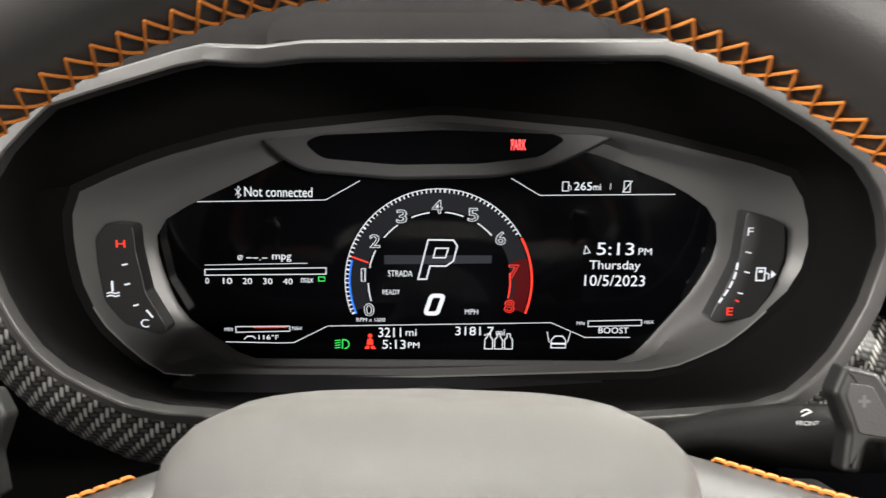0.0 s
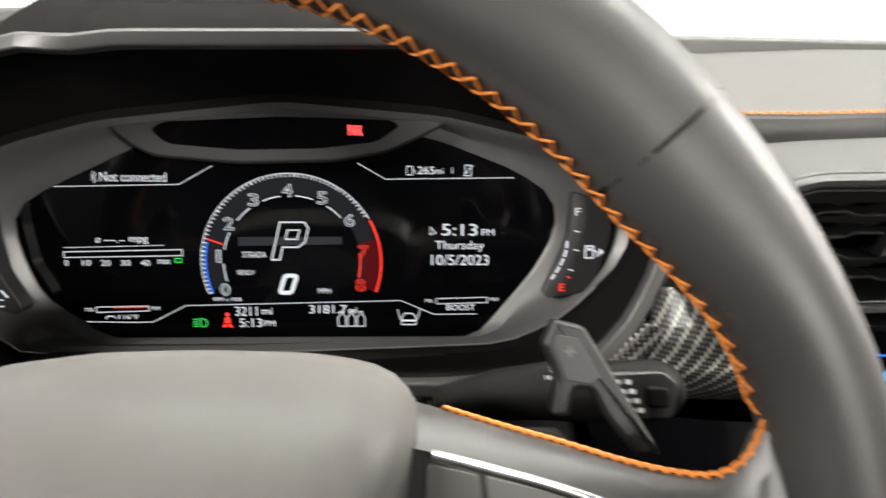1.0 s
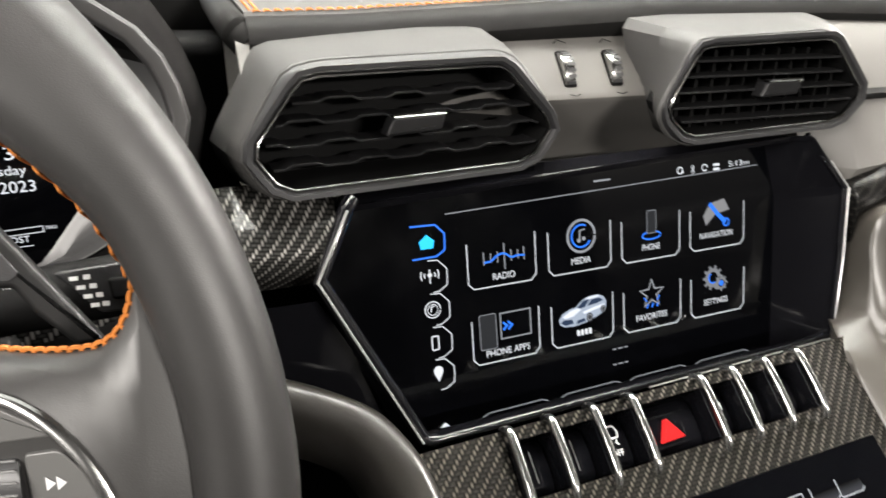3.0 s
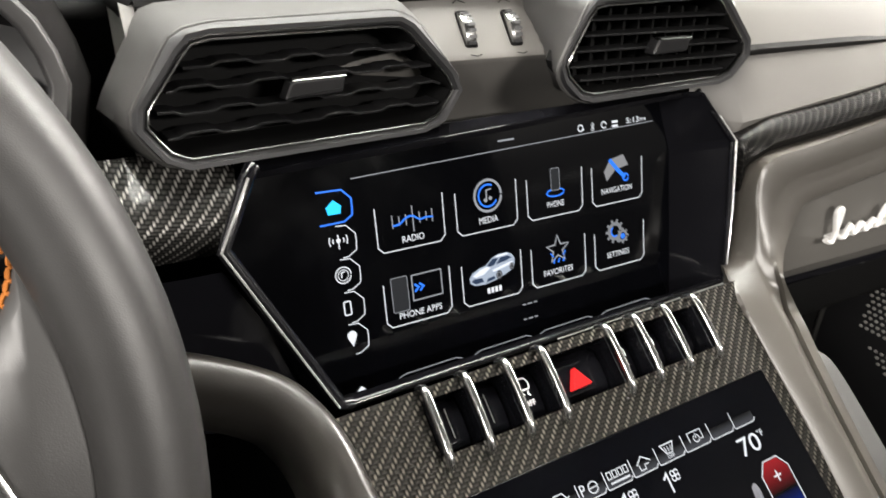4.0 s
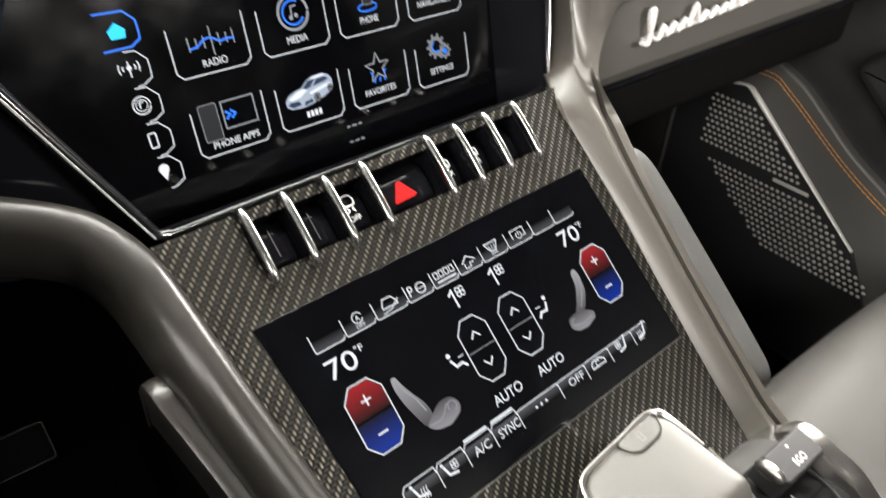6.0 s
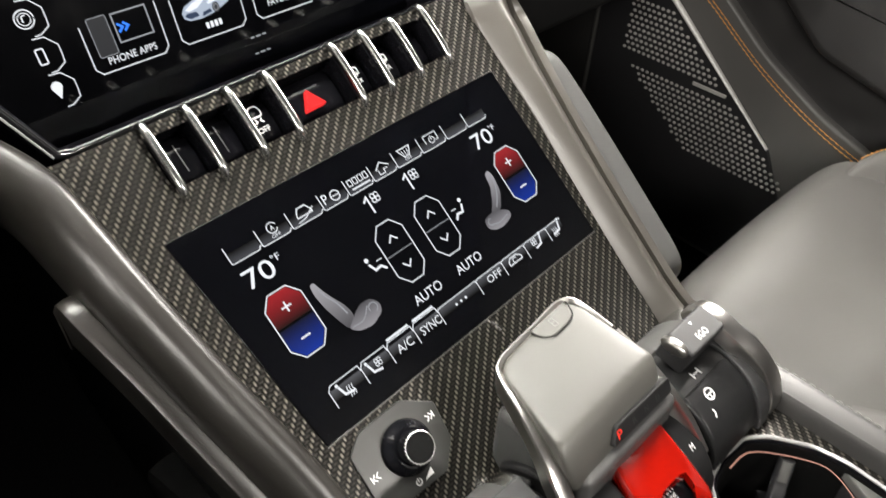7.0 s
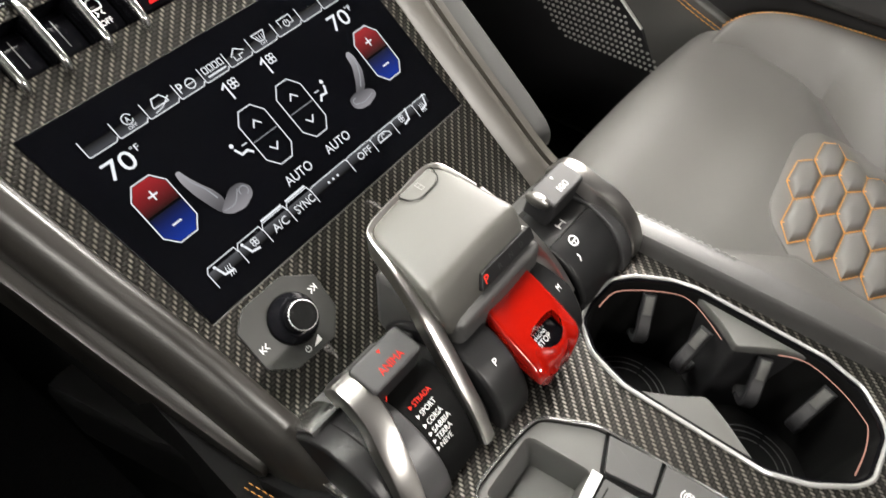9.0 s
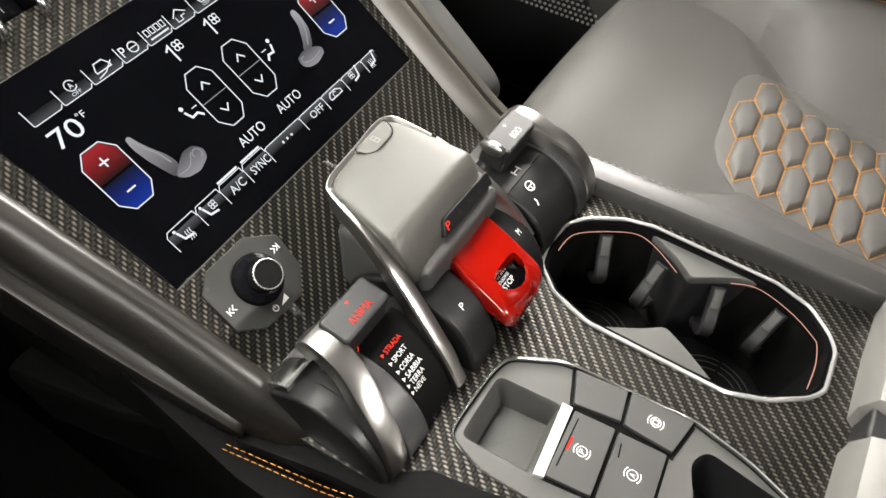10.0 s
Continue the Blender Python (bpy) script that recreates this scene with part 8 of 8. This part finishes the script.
def passenger_seat():
    s = thing("car_seat", WORLD_AT, "dark grey leather passenger seat with orange hexagon quilting", "car seat")
    b = B()
    nx, ny = 60, 90
    rows = []
    for j in range(ny + 1):
        y = -0.55 + (0.128 + 0.55) * j / ny
        rows.append([(0.555 + 0.45 * i / nx, y, max(0.10, seat_z(0.555 + 0.45 * i / nx, y))) for i in range(nx + 1)])
    rows.append([(x, y, 0.10) for x, y, z in rows[-1]])
    loft(b, rows, (False, False), closed=False)
    part("cushion", b, NAPPA, s, "smooth dark grey leather cushion")
    b = B()
    box(b, 0.57, 0.99, -0.55, 0.10, 0.0, 0.14, 0.02)
    part("base", b, DEEP, s, "black seat base")
    # backrest out of view, darker than the cushion to keep the screens' reflections dark
    b = B()
    loft(b, [[(x, -0.52 - dd, z) for x, dd, z in ((0.57, 0.05, zz), (0.66, 0, zz), (0.90, 0, zz), (0.99, 0.05, zz))] for zz in (0.25, 0.45, 0.65, 0.83)], (False, False), closed=False)
    bmesh.ops.solidify(b, geom=b.faces[:], thickness=0.08)
    part("backrest", b, LEATHER, s, "unseen leather backrest, darkened against reflections")
    # quilted panel of long hexagons
    outline = [(0.806, -0.081), (0.828, -0.083), (0.842, -0.091), (0.870, -0.118), (0.868, -0.18), (0.862, -0.26), (0.860, -0.48), (0.662, -0.48), (0.664, -0.26), (0.664, -0.18), (0.674, -0.130), (0.696, -0.103), (0.711, -0.0935), (0.722, -0.090)]

    def inside(x, y):
        hit = False
        for (ax, ay), (bx, by) in zip(outline, outline[1:] + outline[:1]):
            if (ay > y) != (by > y) and x < (bx - ax) * (y - ay) / (by - ay) + ax:
                hit = not hit
        return hit
    b = B()
    pts = rounded([(x * 1000, y * 1000) for x, y in outline], 5)
    rows = []
    for g, dz in ((2, -0.004), (0, 0.0015), (-4, 0.0030)):
        rows.append([(x * MM, y * MM, seat_z(x * MM, y * MM) + dz) for x, y in offset(pts, g)])
    for f in (0.9, 0.75, 0.6, 0.4, 0.2):
        rows.append([(0.77 + (x - 0.77) * f, -0.26 + (y + 0.26) * f, 0) for x, y, z in rows[2]])
    rows[3:] = [[(x, y, seat_z(x, y) + 0.003) for x, y, z in r] for r in rows[3:]]
    loft(b, rows, (False, True))
    pan = part("quilted_panel", b, PANEL_NAPPA, s, "grey panel quilted with hexagons")
    st = B()
    va, vb = (-0.0015, -0.0243), (-0.0485, -0.0140)
    sides = [((va[0] * p + vb[0] * q) / 3, (va[1] * p + vb[1] * q) / 3) for p, q in ((1, 1), (-1, 2), (-2, 1), (-1, -1), (1, -2), (2, -1))]

    def thread(path, lift):
        stitches(st, [(x, y, seat_z(x, y) + h) for (x, y), h in zip(path, lift)], 0.0034, 0.0001, 0.00050)
    for i in range(-6, 20):
        for j in range(-3, 6):
            x, y = 0.812 + i * va[0] + j * vb[0], -0.1145 + i * va[1] + j * vb[1]
            c6 = [(x + u, y + v) for u, v in sides]
            ins = [inside(*p) for p in c6]
            if inside(x, y) and sum(ins) >= 5 and y > -0.47:
                b = B()
                rr = []
                for f, dz in ((0.97, 0.0022), (0.90, 0.0052), (0.74, 0.0080), (0.45, 0.0096), (0.2, 0.0100)):
                    rr.append([(x + (u - x) * f, y + (v - y) * f, seat_z(x + (u - x) * f, y + (v - y) * f) + dz) for u, v in c6])
                loft(b, rr)
                part("hexagon", b, PANEL_NAPPA, pan)
            if not inside(x, y) and sum(ins) < 2:
                continue
            for k in (1, 2, 3):
                p, q = c6[k], c6[(k + 1) % 6]
                if ins[k] and ins[(k + 1) % 6]:
                    thread((p, q), (0.0042, 0.0042))
            if ins[2] and ins[3]:
                p, q = c6[2], c6[3]
                p2, q2 = [(u + (va[0] * 0.24), v + va[1] * 0.24) for u, v in (p, q)]
                p2 = (p2[0] * 0.94 + q2[0] * 0.06, p2[1] * 0.94 + q2[1] * 0.06)
                q2 = (q2[0] * 0.94 + p2[0] * 0.06, q2[1] * 0.94 + p2[1] * 0.06)
                thread((p, p2, q2, q), (0.0042, 0.0064, 0.0064, 0.0042))
    part("hexagon_stitching", st, GOLD_THREAD, s, "orange hexagon stitching", kind="stuff")
    # roll towards the door, from the crease up to its seam and over
    seam = curve([(0.918, 0.052, 0.318), (0.928, 0.044, 0.340), (0.955, 0.025, 0.347), (0.974, -0.01, 0.350), (0.981, -0.06, 0.351), (0.984, -0.167, 0.352), (0.984, -0.30, 0.351), (0.984, -0.50, 0.350)], 5)
    b = B()
    rows = []
    for x, y, z in seam:
        x0 = min(far_crease(y), x - 0.05)
        z0 = seat_z(x0, y) - 0.010
        row = [(x0 + (x - x0) * t, y, z0 + (z - z0) * math.sin(math.pi / 2 * t) ** 0.8) for t in (0, 0.06, 0.14, 0.25, 0.4, 0.55, 0.7, 0.85, 0.95, 1)]
        rows.append(row + [(x + 0.008, y, z - 0.002), (x + 0.018, y, z - 0.012), (x + 0.022, y, z - 0.04), (x + 0.022, y, 0.14)])
    rows.insert(0, [(p[0], p[1] + 0.012, min(p[2] - 0.05, 0.26)) for p in rows[0]])
    loft(b, rows, (False, False), closed=False)
    part("bolster", b, NAPPA, s, "side bolster")
    bolster(s, near_crease, -1, 0.016, 0.75, -0.075)
    # orange seam along the crown of the bolster
    b = B()
    stitches(b, [(x - 0.002, y, z + 0.0012) for x, y, z in seam[4:]], 0.004, 0.001, 0.0005)
    part("bolster_seam", b, GOLD_THREAD, s, "golden orange seam on the bolster")


passenger_seat()


# ---- passenger door ----
def passenger_door():
    d = thing("passenger_door", WORLD_AT, "dark grey leather passenger door with speaker grille and orange seam", "car door")
    at = basis((1.02, 0.0, 0.0), (0, -1, 0), (0.0, 0, 1))

    def yz(pts):
        return [(-y * 1000, z * 1000) for y, z in pts]
    b = B()
    prism(b, yz([(0.60, 0.05), (-0.9, 0.05), (-0.9, 0.62), (0.10, 0.60), (0.42, 0.56), (0.60, 0.50)]), -90, 0, 6)
    p = part("panel", b, LEATHER, d, "black leather door panel")
    p.matrix_local = at
    b = B()
    prism(b, rounded(yz([(0.45, 0.425), (0.33, 0.438), (0.285, 0.420), (0.205, 0.362), (0.12, 0.318), (0.02, 0.284), (-0.5, 0.275), (-0.5, 0.05), (0.45, 0.05)]), 20), -5, 12, 5)
    p = part("pocket_panel", b, DOOR_SKIN, d, "grey leather lower panel")
    p.matrix_local = at
    # plate reaches past the studs; its black stands in for deep shade there
    b = B()
    prism(b, rounded(yz([(0.440, 0.382), (0.350, 0.396), (0.328, 0.384), (0.160, 0.253), (0.105, 0.16), (0.10, 0.06), (0.44, 0.06)]), 12), 8, 15, 2)
    g = part("speaker_grille", b, SOFT_BLACK, d, "black speaker grille, widened over the shaded door")
    g.matrix_local = at
    b = B()
    line = [(-0.40, 0.388, 0.015), (-0.350, 0.3965, 0.0155), (-0.342, 0.394, 0.016), (-0.328, 0.384, 0.017), (-0.160, 0.253, 0.017)]
    sweep(b, line, lambda i: circle((0.0012, 0.002, 0.0036, 0.0040, 0.0008)[i], 8, 0.0034), up=(0, 0, 1))
    e = part("grille_edge", b, PALE_EDGE, d, "grille edge, pale for the light it catches")
    e.matrix_local = at
    b = B()
    # studs are left out low and forward, where shade would swallow them
    for i in range(34):
        for j in range(30):
            y, z = 0.390 - 0.0078 * i - 0.0039 * (j % 2), 0.378 - 0.0074 * j
            if z < 0.374 - max(0, 0.333 - y) * 0.78 and z > 0.20 and (z > 0.30 or y < 0.493 - (0.374 - z) * 1.28) and not 0.287 < z < 0.302:
                m4 = Matrix.Translation((-y, z, 0.0155)) @ Matrix.Diagonal((0.0028, 0.0023, 0.0018, 1))
                bmesh.ops.create_icosphere(b, subdivisions=1, radius=1.0, matrix=m4)
    # blank bar across the grille
    box(b, -0.28, -0.232, 0.2920, 0.2970, 0.0140, 0.0165, 0.001)
    k = part("grille_studs", b, STUD, d, "raised studs of the grille", kind="stuff")
    k.matrix_local = at
    b = B()
    for dz in (0, 0.0052):
        stitches(b, curve([(-0.44, 0.400 + dz, 0.0125), (-0.335, 0.415 + dz, 0.0125), (-0.295, 0.400 + dz, 0.0125), (-0.205, 0.342 + dz, 0.0125), (-0.12, 0.301 + dz, 0.0125), (-0.03, 0.272 + dz, 0.0125)], 6), 0.0075, 0.0004, 0.00065)
    k = part("seam", b, GOLD_THREAD, d, "double orange seam")
    k.matrix_local = at
    b = B()
    prism(b, rounded(yz([(0.02, 0.37), (0.14, 0.40), (0.23, 0.47), (0.20, 0.50), (-0.5, 0.50), (-0.5, 0.36)]), 15), 0, 55, 12)
    k = part("door_armrest", b, LEATHER, d, "dark grey leather door armrest")
    k.matrix_local = at


passenger_door()


def pedal():
    p = thing("brake_pedal", basis((0.13, 0.66, 0.03), (1, 0, 0), (0, 0.5, 0.85)), "dark pedal with bright metal edge", "pedal")
    b = B()
    prism(b, rounded([(-35, -25), (35, -25), (35, 25), (-35, 25)], 6), -6, 4, 2)
    part("pad", b, SOFT_BLACK, p, "black pad")
    b = B()
    pts = rounded([(-35, -25), (35, -25), (35, 25), (-35, 25)], 6)
    ring(b, offset(pts, 1), offset(pts, -2), 2, 5, 0.6)
    part("metal_edge", b, CHROME, p, "bright metal edge")


pedal()
